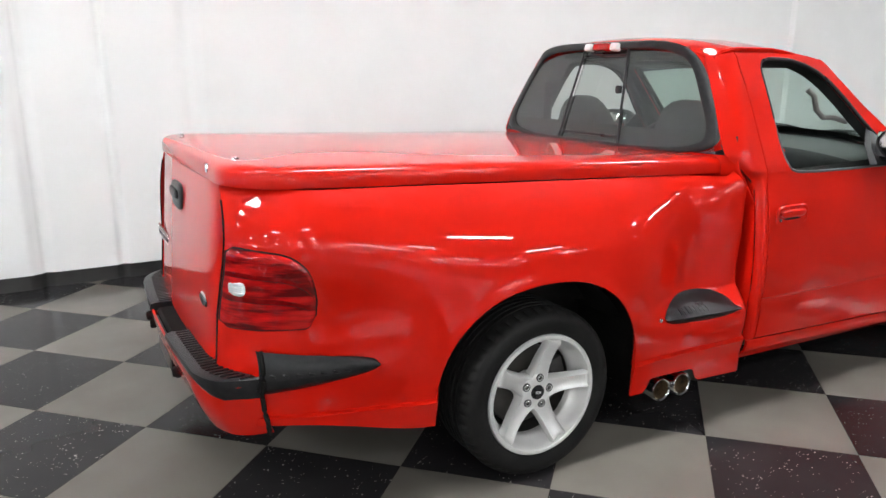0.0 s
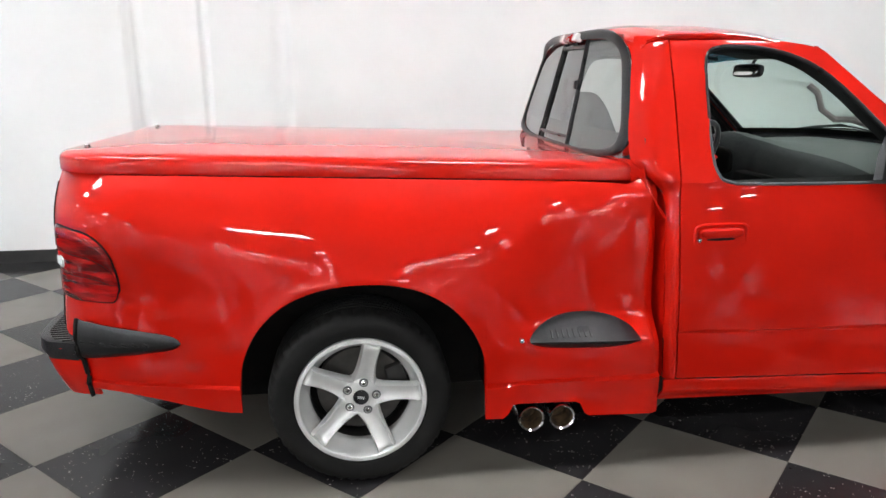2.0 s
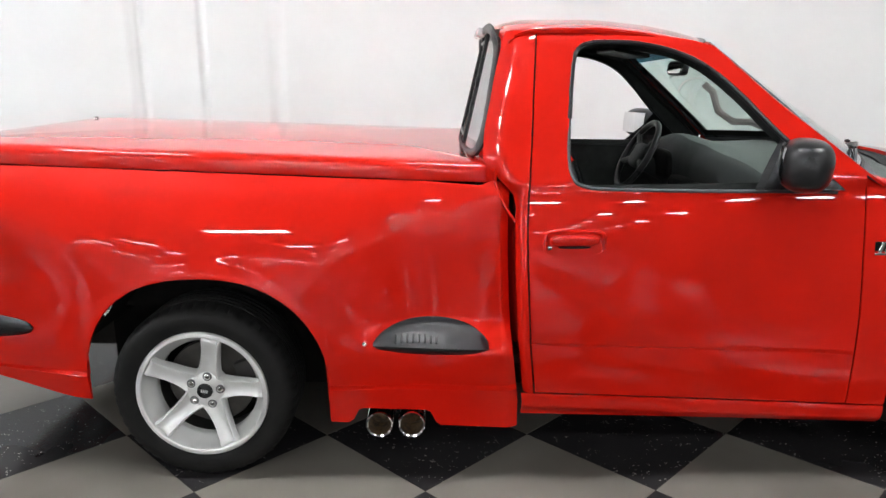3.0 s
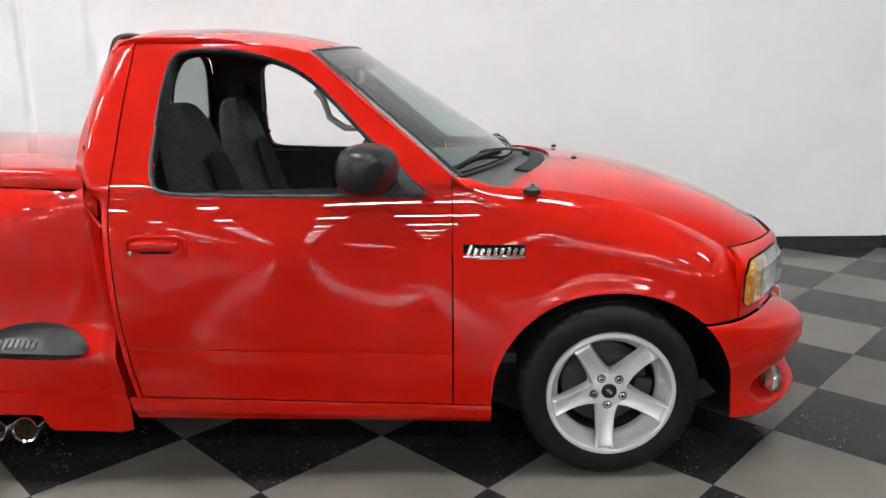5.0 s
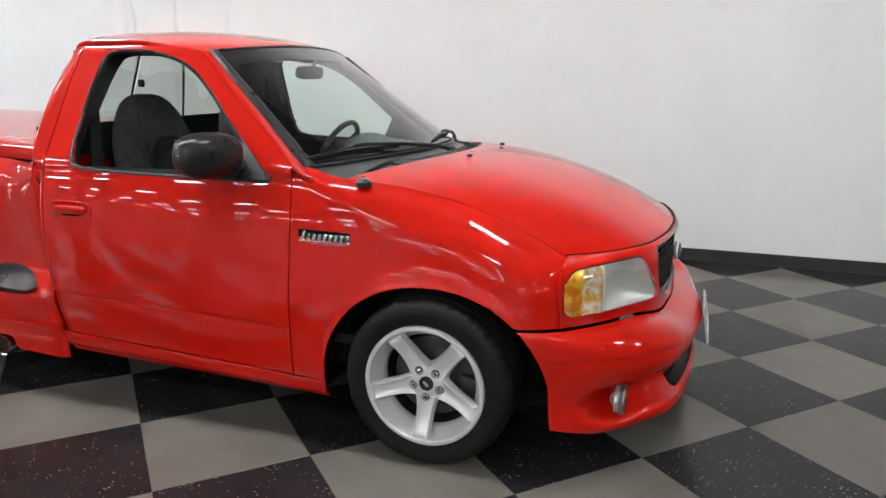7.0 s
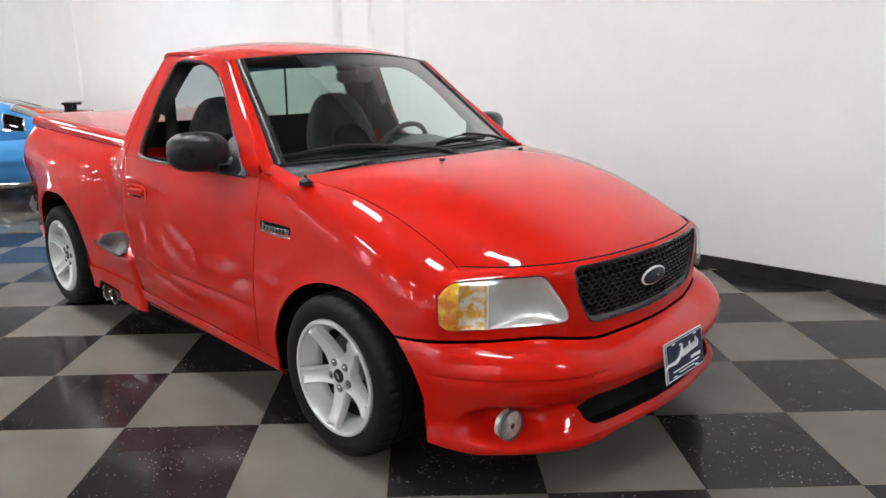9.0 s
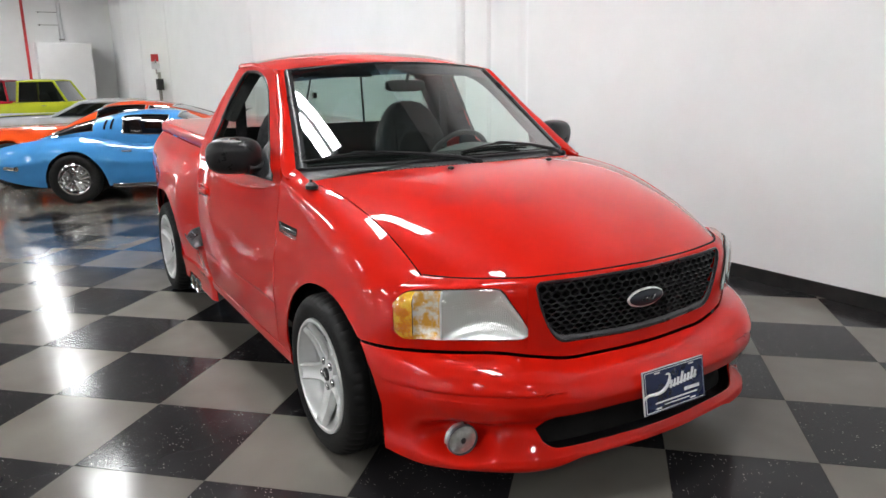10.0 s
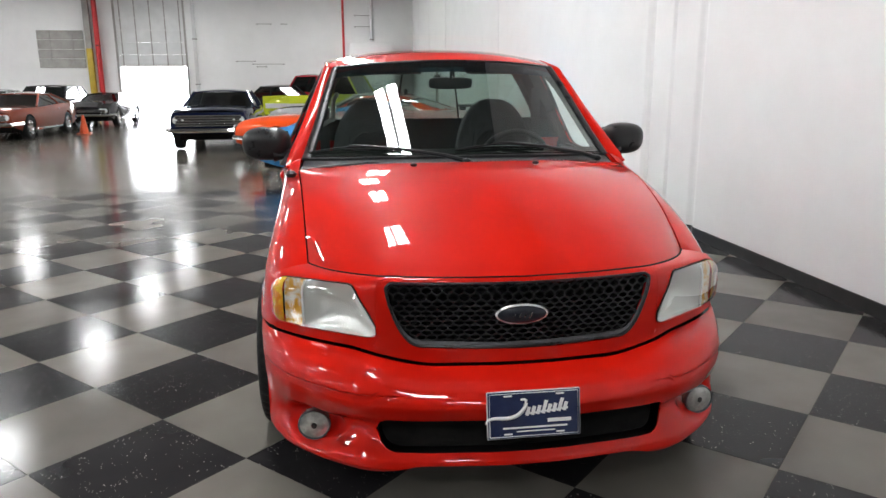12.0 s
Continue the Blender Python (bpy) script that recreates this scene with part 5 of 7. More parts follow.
S0, S1 = S_SEAM, 2 * HALF - S_SEAM
half_ss = span(S0, HS0 - 0.0006, 2) + span(HS0 + 0.0002, HS1 - 0.0002, 44) + span(HS1 + 0.0006, s_at_y(0.474), 5) + span(s_at_y(0.4735), HALF, 90)
ss = half_ss + [2 * HALF - q for q in reversed(half_ss[:-1])]
bm = join(sheet(ss, open_hi, nose_high, 10, nose_point, (1, 0, 0)), sheet(ss, nose_low, open_lo, 10, nose_point, (1, 0, 0)))
bmesh.ops.remove_doubles(bm, verts=bm.verts[:], dist=0.0004)
part("nose_panel", thick(bm, 0.03), RED, truck, "red nose panel round grille and headlamps")

# grille: a honeycomb in a grey frame
gs = span(s_at_y(0.47), 2 * HALF - s_at_y(0.47), 160)
grille = part("grille", sheet(gs, grille_lo, grille_hi, 10, lambda s, z: nose_point(s, z, -0.055), (1, 0, 0)), DARK, truck, "black honeycomb grille")
rim_pts = [nose_point(s, grille_hi(s) - 0.004, -0.004) for s in gs] + [nose_point(s, grille_lo(s) + 0.006, -0.004) for s in reversed(gs)]
part("grille_frame", thick(sheet(gs, lambda s: grille_lo(s) - 0.002, lambda s: min(grille_lo(s) + 0.024, grille_hi(s)), 3, lambda s, z: nose_point(s, z, -0.002 - 0.4 * (z - grille_lo(s))), (1, 0, 0.5)), 0.004), GREYTRIM, grille, "grey lower grille frame")
part("grille_edge", tube(rim_pts + rim_pts[:1], 0.006, 6), GLOSSTRIM, grille)


def honeycomb():
    """Walls of flattened hexagons across the grille opening."""
    bm = bmesh.new()
    a, b = 0.0185, 0.0125
    row = 0
    z = 0.62
    while z < 0.86:
        y = -0.5 + (a if row % 2 else 0.0)
        while y < 0.5:
            corners = [(y + a, z - b * 0.42), (y + a, z + b * 0.42), (y, z + b), (y - a, z + b * 0.42)]
            for (y0, z0), (y1, z1) in zip(corners, corners[1:]):
                ok = True
                pts = []
                for yy, zz in ((y0, z0), (y1, z1)):
                    s = s_at_y(abs(yy)) if yy < 0 else 2 * HALF - s_at_y(abs(yy))
                    if abs(yy) > 0.466 or zz < grille_lo(s) + 0.012 or zz > grille_hi(s) - 0.002:
                        ok = False
                        break
                    pts.append((s, zz))
                if not ok:
                    continue
                d = Vector((0, y1 - y0, z1 - z0)).normalized()
                n = Vector((0, -d.z, d.y)) * 0.0028
                vs = []
                for s, zz in pts:
                    for off in (-0.014, -0.05):
                        for k in (-1, 1):
                            p = Vector(nose_point(s, zz, off)) + n * k
                            vs.append(bm.verts.new(p))
                for q in ((0, 1, 5, 4), (0, 4, 6, 2), (1, 3, 7, 5)):
                    bm.faces.new([vs[i] for i in q])
            y += 2 * a
        z += b * 1.42
        row += 1
    bmesh.ops.recalc_face_normals(bm, faces=bm.faces[:])
    return bm


part("grille_mesh", honeycomb(), GLOSSTRIM, grille, "black honeycomb mesh")
ox = nose(HALF)[0] + 0.006
part("oval_rim", moved(blob(0, 0, 0, 0.014, 0.092, 0.038, 2, 40, 14), pose(ox - 0.004, -0.01, 0.742)), ALLOY, grille, "bright oval badge rim")
part("oval_field", moved(blob(0, 0, 0, 0.0155, 0.0855, 0.033, 2, 40, 14), pose(ox - 0.0005, -0.01, 0.742)), DARKENAMEL, grille, "dark oval badge field")
for k, (yy, hh) in enumerate(((-0.05, 0.02), (-0.028, 0.012), (-0.01, 0.012), (0.008, 0.012), (0.028, 0.018))):
    part("badge_mark", moved(box(0.0, 0.003, -0.0022, 0.0022, -hh * 0.6, hh * 0.6, 0.001, 1), pose(ox + 0.0138 - 3.0 * yy * yy, -0.01 + yy, 0.742, -24)), CHROME, grille)


# headlamps
def hl_point(off, bow=0.0):
    def f(t, z):
        s = HS0 + (HS1 - HS0) * t
        k = max(0.0, min(1.0, (hl_hi(t) - z) / 0.03, (z - hl_lo(t)) / 0.03, t / 0.06, (1 - t) / 0.06))
        return nose_point(s, z, off + bow * math.sin(k * math.pi / 2))
    return f


for side in (1, -1):
    fix = (lambda b: b) if side == 1 else mirrored
    rim_ = [hl_point(0.004)(t, hl_hi(t)) for t in span(0, 1, 30)] + [hl_point(0.004)(t, hl_lo(t)) for t in span(1, 0, 30)]
    lamp = part("headlamp", fix(tube(rim_ + rim_[:1], 0.0022, 6)), RUBBER, truck, "headlamp with amber outer indicator and clear fluted lens")
    bowl = lambda t0, t1, d: (lambda t, z: hl_point(0.006 - d * max(0.0, 1 - ((t - (t0 + t1) / 2) / ((t1 - t0) / 2)) ** 2) * max(0.0, 1 - ((z - (hl_lo(t) + hl_hi(t)) / 2) / max(0.01, (hl_hi(t) - hl_lo(t)) / 2)) ** 2) ** 0.7)(t, z))
    part("lamp_reflector", fix(sheet(span(0.36, 1.0, 30), hl_lo, hl_hi, 16, bowl(0.36, 1.0, 0.045), (1, 0, 0))), REFLECTOR, lamp, "fluted silvery reflector")
    part("indicator", fix(sheet(span(0.0, 0.15, 10), hl_lo, hl_hi, 12, lambda t, z: hl_point(0.008, 0.006)(t, z))), AMBER, lamp, "amber indicator lens")
    part("side_reflector", fix(sheet(span(0.15, 0.36, 12), hl_lo, hl_hi, 12, bowl(0.15, 0.36, 0.02), (1, 0, 0))), WARMLENS, lamp, "clear lens with amber streaks")
    part("lens_divider", fix(tube([hl_point(0.012)(0.365, z) for z in span(hl_lo(0.365) + 0.004, hl_hi(0.365) - 0.004, 10)], 0.004, 6)), LENSWHITE, lamp)
    cover_ = part("lamp_cover", fix(sheet(span(0.0, 1.0, 34), hl_lo, hl_hi, 16, hl_point(0.012, 0.014))), HEADGLASS, lamp, "clear lamp cover")
    cover_.visible_shadow = False


# front bumper with fog lamps and lower intake
def fb_hi(s):
    return nose_low(s) - 0.011


def fb_lo(s):
    x = nose(s)[0]
    y = s_y(s)
    if x < 3.515 and y > 0.85:
        return min(fb_hi(s) - 0.0005, max(front_arch(x), 0.212))
    return 0.19 + 0.03 * ease(0.76, 0.92, y) + 0.036 * ease(0.5, 0.33, y)


lip = curve([0.18, 0.195, 0.215, 0.235, 0.26, 0.285, 0.31, 0.35, 0.40, 0.45, 0.5, 0.62], [0.085, 0.108, 0.12, 0.118, 0.106, 0.093, 0.088, 0.096, 0.117, 0.137, 0.142, 0.142])
shelf = curve([0.0, 0.012, 0.03, 0.06, 0.1, 0.15, 0.4], [0.0, 0.045, 0.085, 0.118, 0.136, 0.14, 0.15])
taper = curve([0.0, 0.3, 0.5, 0.62, 0.75, 0.84, 0.9, 0.93], [1.0, 1.0, 0.97, 0.9, 0.68, 0.38, 0.14, 0.06])


def fb_off(s, z):
    y = s_y(s)
    o = min(lip(z), shelf(max(0.0, fb_hi(s) - z)))
    d = 0.494 - z
    if d > 0:
        o -= 0.012 * math.exp(-d / 0.03) * min(1.0, d / 0.006) * ease(0.40, 0.46, y)
    # scoop that links fog lamp and intake
    zc = 0.318 + 0.03 * ease(0.72, 0.5, y)
    o -= 0.045 * math.exp(-((z - zc) / (0.036 if z > zc else 0.05)) ** 2) * ease(0.83, 0.74, y) * ease(0.40, 0.56, y)
    pod = math.exp(-(((y - 0.7) / 0.095) ** 2 + ((z - 0.302) / 0.064) ** 2) ** 2)
    return o * taper(y) - 0.06 * pod


def fb_point(s, z, off=0.0):
    x, y = nose(s, fb_off(s, z) + off)
    return (x, y, z)


def in_hi(s):
    y = s_y(s)
    return 0.397 if y < 0.44 else 0.338 + 0.059 * max(0.0, 1 - ((y - 0.44) / 0.05) ** 2) ** 0.5 if y < 0.49 else 0.338


def in_lo(s):
    y = s_y(s)
    return 0.268 if y < 0.42 else 0.338 - 0.07 * max(0.0, 1 - ((y - 0.42) / 0.07) ** 2) ** 0.5 if y < 0.49 else 0.338


fs = span(0.0, s_at_y(0.495), 60) + span(s_at_y(0.4895), 2 * HALF - s_at_y(0.4895), 70) + span(2 * HALF - s_at_y(0.495), 2 * HALF, 60)
bm = join(sheet(fs, lambda s: min(fb_hi(s) - 0.0002, max(in_hi(s), fb_lo(s))), fb_hi, 56, fb_point, (1, 0, 0)), sheet(fs, lambda s: min(fb_lo(s), max(in_lo(s), fb_lo(s))), lambda s: max(in_lo(s), fb_lo(s)), 24, fb_point, (1, 0, 0)))
bmesh.ops.remove_doubles(bm, verts=bm.verts[:], dist=0.0003)
front_bumper = part("front_bumper", thick(bm, 0.006), RED, truck, "red moulded front bumper with lower intake")
part("chin", sheet(span(s_at_y(0.86), 2 * HALF - s_at_y(0.86), 50), 0.0, 1.0, 4, lambda s, v: (fb_point(s, fb_lo(s))[0] - 0.22 * v, fb_point(s, fb_lo(s))[1] * (1 - 0.08 * v), fb_lo(s) + 0.004 + 0.03 * v)), TRIM, front_bumper)
isec = span(s_at_y(0.486), 2 * HALF - s_at_y(0.486), 50)
part("intake_screen", sheet(isec, in_lo, in_hi, 6, lambda s, z: fb_point(s, z, -0.05), (1, 0, 0)), DARK, front_bumper, "black lower intake")
for side in (1, -1):
    fix = (lambda b: b) if side == 1 else mirrored
    fx, fy, fz = 3.788, -0.728, 0.302
    fog = part("fog_lamp", fix(moved(turned([(0.0, -0.004), (0.02, -0.0035), (0.04, -0.001), (0.05, 0.004), (0.054, 0.004), (0.056, -0.002), (0.058, 0.03), (0.03, 0.05)], 36), Matrix.Translation((fx, fy, fz)) @ pose(0, 0, 0, 0, 0, 84))), FOGLENS, truck, "round clear fog lamp")
    part("fog_bulb", fix(moved(blob(0, -0.003, 0, 0.01, 0.004, 0.012), Matrix.Translation((fx, fy, fz)) @ pose(0, 0, 0, 0, 0, 84))), FRAMEPAINT, fog)
    part("fog_rim", fix(moved(turned([(0.052, 0.006), (0.054, -0.002), (0.0565, -0.002), (0.058, 0.012)], 36), Matrix.Translation((fx, fy, fz)) @ pose(0, 0, 0, 0, 0, 84))), GREYTRIM, fog)

# dealer plate: navy with plain white strokes
plate = part("front_plate", moved(box(-0.008, 0.0, -0.158, 0.158, -0.083, 0.083, 0.004, 2), pose(4.078, 0.0, 0.434, 0, -9)), ALLOY, truck, "navy show plate with white script strokes and a pale rim")
field = lambda y0, y1, z0, z1, o=0.0: box(0.0, 0.0012 + o, y0, y1, z0, z1)
PM = pose(4.0785, 0.0, 0.434, 0, -9)
part("plate_field", moved(field(-0.1545, 0.1545, -0.0795, 0.0795), PM), NAVYPLATE, plate, "navy blue plate")
edge_ = [(0.0015, y, z) for y, z in ((-0.149, -0.074), (0.149, -0.074), (0.149, 0.074), (-0.149, 0.074), (-0.149, -0.074))]
part("plate_border", moved(tube(edge_, 0.0016, 5), PM), WHITEINK, plate)
swoosh = [(0.002, -0.045 + 0.04 * math.sin(t * 1.9) - 0.03 * t, 0.052 - 0.085 * (t / 2.6) + 0.012 * math.sin(3.4 * t)) for t in span(0, 2.6, 24)]
part("script_swoosh", moved(tube(swoosh, [0.003 + 0.004 * math.sin(math.pi * k / 24) for k in range(25)], 6), PM), WHITEINK, plate)
for k in range(8):
    part("script_bar", moved(box(0, 0.002, -0.006, 0.006, -0.017, 0.014 + (0.016 if k in (3, 6) else 0)), PM @ pose(0, -0.02 + 0.018 * k, 0.012 + 0.0015 * k, -16)), WHITEINK, plate)
part("script_line", moved(box(0, 0.002, -0.03, 0.115, -0.004, 0.002), PM @ pose(0, 0, 0.006, 5)), WHITEINK, plate)
part("caption_bar", moved(box(0, 0.002, 0.045, 0.125, -0.031, -0.018), PM), WHITEINK, plate)
part("caption_bar", moved(box(0, 0.002, -0.105, 0.112, -0.048, -0.042), PM), WHITEINK, plate)
part("caption_bar", moved(box(0, 0.002, -0.06, 0.07, -0.06, -0.056), PM), WHITEINK, plate)
for yy in (-0.088, 0.088):
    for zz in (-0.066, 0.066):
        part("bolt_slot", moved(box(0, 0.0022, -0.014, 0.014, -0.003, 0.003, 0.001, 1), PM @ pose(0, yy, zz)), WHITEINK, plate)

# ---- hood and front fenders ----
def smooth_fit(xs, ys, degree=4):
    """One polynomial near the points, for a panel without flat spots."""
    c = np.polyfit(xs, ys, degree)
    return lambda x: float(np.polyval(c, x))


hood_mid = smooth_fit([0.0, 0.02, 0.06, 0.12, 0.2, 0.34, 0.48, 0.64, 0.78, 1.0], [0.878, 0.892, 0.915, 0.944, 0.978, 1.036, 1.082, 1.122, 1.147, 1.17])
hood_edge = smooth_fit([0.0, 0.02, 0.06, 0.12, 0.2, 0.36, 0.55, 0.75, 0.9, 1.0], [0.858, 0.872, 0.893, 0.923, 0.958, 1.018, 1.07, 1.1, 1.115, 1.122])


def hood_front(u):
    """u from -1 (right seam) to 1: the leading edge along the nose panel."""
    s = S_HOOD + (2 * HALF - 2 * S_HOOD) * (u + 1) / 2
    return nose_edge(s) + Vector((-0.011, 0, 0))


HOOD_V = [0, 0.006, 0.014, 0.025, 0.04, 0.06] + span(0.09, 1.0, 34)


def hood_point(u, q):
    a, b = hood_front(u), hood_rear(u)
    x, y = a.x + (b.x - a.x) * q, a.y + (b.y - a.y) * q
    au = abs(u)
    k = 1 - au**2.5
    z = hood_edge(q) + (hood_mid(q) - hood_edge(q)) * k
    # raised centre with soft shoulder lines
    ridge = 0.55 + 0.25 * q
    z += 0.006 * ease(ridge + 0.2, ridge - 0.2, au) * ease(0.0, 0.25, q) - 0.004
    z += (nose_high(HALF) + 0.004 - hood_mid(0.0)) * (1 - ease(0, 0.05, q))
    return (x, y, z)


bm = bmesh.new()
us_ = span(-1, 1, 72)
grid = [[bm.verts.new(hood_point(u, q)) for q in HOOD_V] for u in us_]
for r0, r1 in zip(grid, grid[1:]):
    for k in range(len(HOOD_V) - 1):
        bm.faces.new((r0[k], r1[k], r1[k + 1], r0[k + 1]))
bm.normal_update()
if sum(f.normal.z for f in bm.faces) < 0:
    bmesh.ops.reverse_faces(bm, faces=bm.faces[:])
hood = part("hood", thick(bm, 0.014), RED, truck, "glossy red hood with raised centre")
# black bar laid in the hood gap, standing in for its shade
part("hood_seal", tube([Vector(nose_edge(s)) + Vector((-0.006, 0, 0.001)) for s in span(S_HOOD, 2 * HALF - S_HOOD, 80)], 0.0032, 6), DARK, truck, "dark seam along the hood's leading edge")
for s, yy in ((1, -0.285), (-1, 0.265)):
    part("washer_nozzle", moved(blob(0, 0, 0, 0.014, 0.016, 0.009), pose(3.005, yy, 1.172)), GLOSSTRIM, hood, "small black washer nozzle")


def hood_seam(x):
    """The hood's edge at x: y and z."""
    f, r = hood_front(-1), hood_rear(-1)
    q = (x - f.x) / (r.x - f.x)
    if q > 1:
        return 0.80, 1.122 + 0.036 * ease(2.635, 2.46, x)
    q = max(0.0, q)
    p = hood_point(-1, q)
    return -p[1] + 0.006, p[2]


def fender_low(x):
    if x < 2.59:
        return rocker_top(x) + 0.005
    a = front_arch(x)
    return max(a, 0.612) if x > 3.3 else a


FENDER_END = nose(S_SEAM)[0] - 0.004


def fender_point(x, v):
    lo = fender_low(x)
    ys, zs = hood_seam(min(x, hood_front(-1).x - 0.001))
    knee = max(lo + 0.01, zs - 0.055 - 0.135 * ease(2.5, 3.0, x))
    if v <= 0.7:
        z = lo + (knee - lo) * v / 0.7
        return (x, -side_width(x, z), z)
    t = (v - 0.7) / 0.3
    a = (side_width(x, knee), knee)
    slope = (side_width(x, knee) - side_width(x, knee - 0.02)) / 0.02
    c = (max(ys + 0.004, a[0] + slope * (zs - knee) * 0.7), knee + (zs - knee) * 0.72)
    b = (ys, zs)
    y = a[0] * (1 - t) ** 2 + 2 * c[0] * t * (1 - t) + b[0] * t * t
    z = a[1] * (1 - t) ** 2 + 2 * c[1] * t * (1 - t) + b[1] * t * t
    return (x, -y, z)


fcols = sorted(set(span(2.448, 2.585, 8) + [2.5849] + [3.055 - 0.47 * math.cos(math.pi * k / 44) for k in range(1, 40)] + span(3.44, FENDER_END, 10)))
for side in (1, -1):
    fix = (lambda b: b) if side == 1 else mirrored
    fender = part("front_fender", fix(thick(sheet(fcols, 0.0, 1.0, 48, fender_point, (0, -1, 0.3)), 0.006)), RED, truck)
    # lightning-shaped script badge as plain chrome bars
    by, bz = side_width(2.6, 0.9), 0.9
    strokes = [box(-0.115, 0.115, -0.004, 0.002, -0.031, -0.022, 0.002, 1), box(-0.06, 0.1, -0.004, 0.002, -0.038, -0.03, 0.002, 1), box(-0.115, 0.115, -0.002, 0.002, -0.024, 0.02)]
    field_ = strokes.pop()
    badge = part("fender_badge", fix(moved(join(*strokes), pose(2.6, -by - 0.001, bz, 0, 1))), CHROME, fender, "chrome bars of a slanted fender badge")
    for k in range(9):
        hgt = 0.04 if k == 0 else 0.028
        part("badge_stroke", fix(moved(box(-0.0075, 0.0075, -0.005, 0.002, 0, hgt, 0.002, 1), pose(2.6 - 0.098 + k * 0.0245, -by - 0.001, bz - 0.02, 0, 20, 0))), CHROME, fender)
    part("badge_shadow", fix(moved(field_, pose(2.6, -by - 0.0005, bz, 0, 1))), DARK, fender)
# aerial base on the right fender
base_ = part("antenna_base", moved(loft([[(0.034 * k * math.cos(a), 0.026 * k * math.sin(a), z) for a in span(0, 2 * math.pi, 18)[:-1]] for k, z in ((1.0, -0.01), (1.0, 0.006), (0.7, 0.014), (0.4, 0.02))]), pose(2.745, -0.832, 1.108)), GLOSSTRIM, truck, "black aerial base without its mast")
part("antenna_nut", tube([(2.745, -0.832, 1.124), (2.745, -0.832, 1.138)], 0.008, 8), CHROME, base_)

# ---- cabin ----
part("cabin_floor", box(1.2, 2.7, -0.82, 0.82, 0.42, 0.46), CABIN, truck, "dark cabin floor")
part("cabin_back", sheet(span(-0.8, 0.8, 10), 0.46, 1.29, 6, lambda y, z: (1.10 + 0.02 * (z - 0.5), y, z)), CABIN, truck, "dark rear cabin trim")
part("header_lining", box(1.2, 1.24, -0.45, 0.45, 1.64, 1.67), CABIN, truck)
part("firewall", box(2.62, 2.66, -0.8, 0.8, 0.42, 1.1), DARK, truck)


def seat(y0):
    st = new("seat")
    st.parent = truck
    st["label"] = "dark grey cloth bucket seat"
    st.matrix_basis = pose(1.42, y0, 0.0)
    rings = []
    for z, w, d, xo in ((0.62, 0.25, 0.09, 0.10), (0.75, 0.26, 0.1, 0.055), (0.95, 0.262, 0.1, 0.0), (1.1, 0.255, 0.095, -0.045), (1.2, 0.236, 0.088, -0.07), (1.28, 0.205, 0.08, -0.088), (1.34, 0.172, 0.072, -0.1), (1.385, 0.135, 0.06, -0.11), (1.415, 0.09, 0.045, -0.115), (1.428, 0.04, 0.02, -0.117)):
        ring = []
        for a in span(0, 2 * math.pi, 32)[:-1]:
            c, s = math.cos(a), math.sin(a)
            xx = d * math.copysign(abs(c) ** 0.6, c)
            yy = w * math.copysign(abs(s) ** 0.7, s)
            if c > 0:
                xx += 0.035 * abs(yy / w) ** 2 - 0.02
            ring.append((xo + xx, yy, z))
        rings.append(ring)
    part("backrest", loft(rings), CLOTH, st)
    lean = curve([0.62, 0.75, 0.95, 1.12, 1.22, 1.3, 1.38], [0.19, 0.155, 0.1, 0.045, 0.01, -0.015, -0.035])
    part("back_insert", sheet(span(0.7, 1.22, 20), -1.0, 1.0, 12, lambda z, u: (lean(z) - 0.008 + 0.02 * u * u, u * 0.15 * max(0.05, 1 - (abs(z - 0.96) / 0.27) ** 4) ** 0.5, z)), CLOTHDARK, st, "black cloth centre panel")
    for u in (-0.14, 0.14):
        part("bolster_seam", tube([(lean(z) - 0.002, u * (1 + 0.15 * math.sin((z - 0.7) * 6)), z) for z in span(0.7, 1.2, 12)], 0.005, 6), CLOTHDARK, st)
    part("cushion", moved(blob(0, 0, 0, 0.28, 0.26, 0.1, 3.5), pose(0.33, 0, 0.62, 0, -6)), CLOTH, st)
    part("seat_base", box(0.05, 0.55, -0.2, 0.2, 0.46, 0.56), DARK, st)


seat(-0.4)
seat(0.4)
part("centre_console", box(1.4, 2.2, -0.12, 0.12, 0.46, 0.78, 0.04), CABIN, truck)
dash_top = curve([2.12, 2.16, 2.22, 2.35, 2.55, 2.74], [1.02, 1.11, 1.145, 1.155, 1.16, 1.168])


def dash_point(y, v):
    x = 2.13 - 0.05 * ease(0.15, 0.3, 0.45 - abs(y - 0.38))
    if v <= 0.35:
        return (x + 0.06 - 0.17 * v, y, 0.62 + 0.42 * v / 0.35)
    t = (v - 0.35) / 0.65
    return (x + 0.6 * t - 0.1 * y * y, y, dash_top(2.13 + 0.6 * t) + 0.06 * math.exp(-((y - 0.38) / 0.26) ** 2) * (1 - ease(0.45, 0.7, v)) - 0.05 * (abs(y) / 0.8) ** 3)


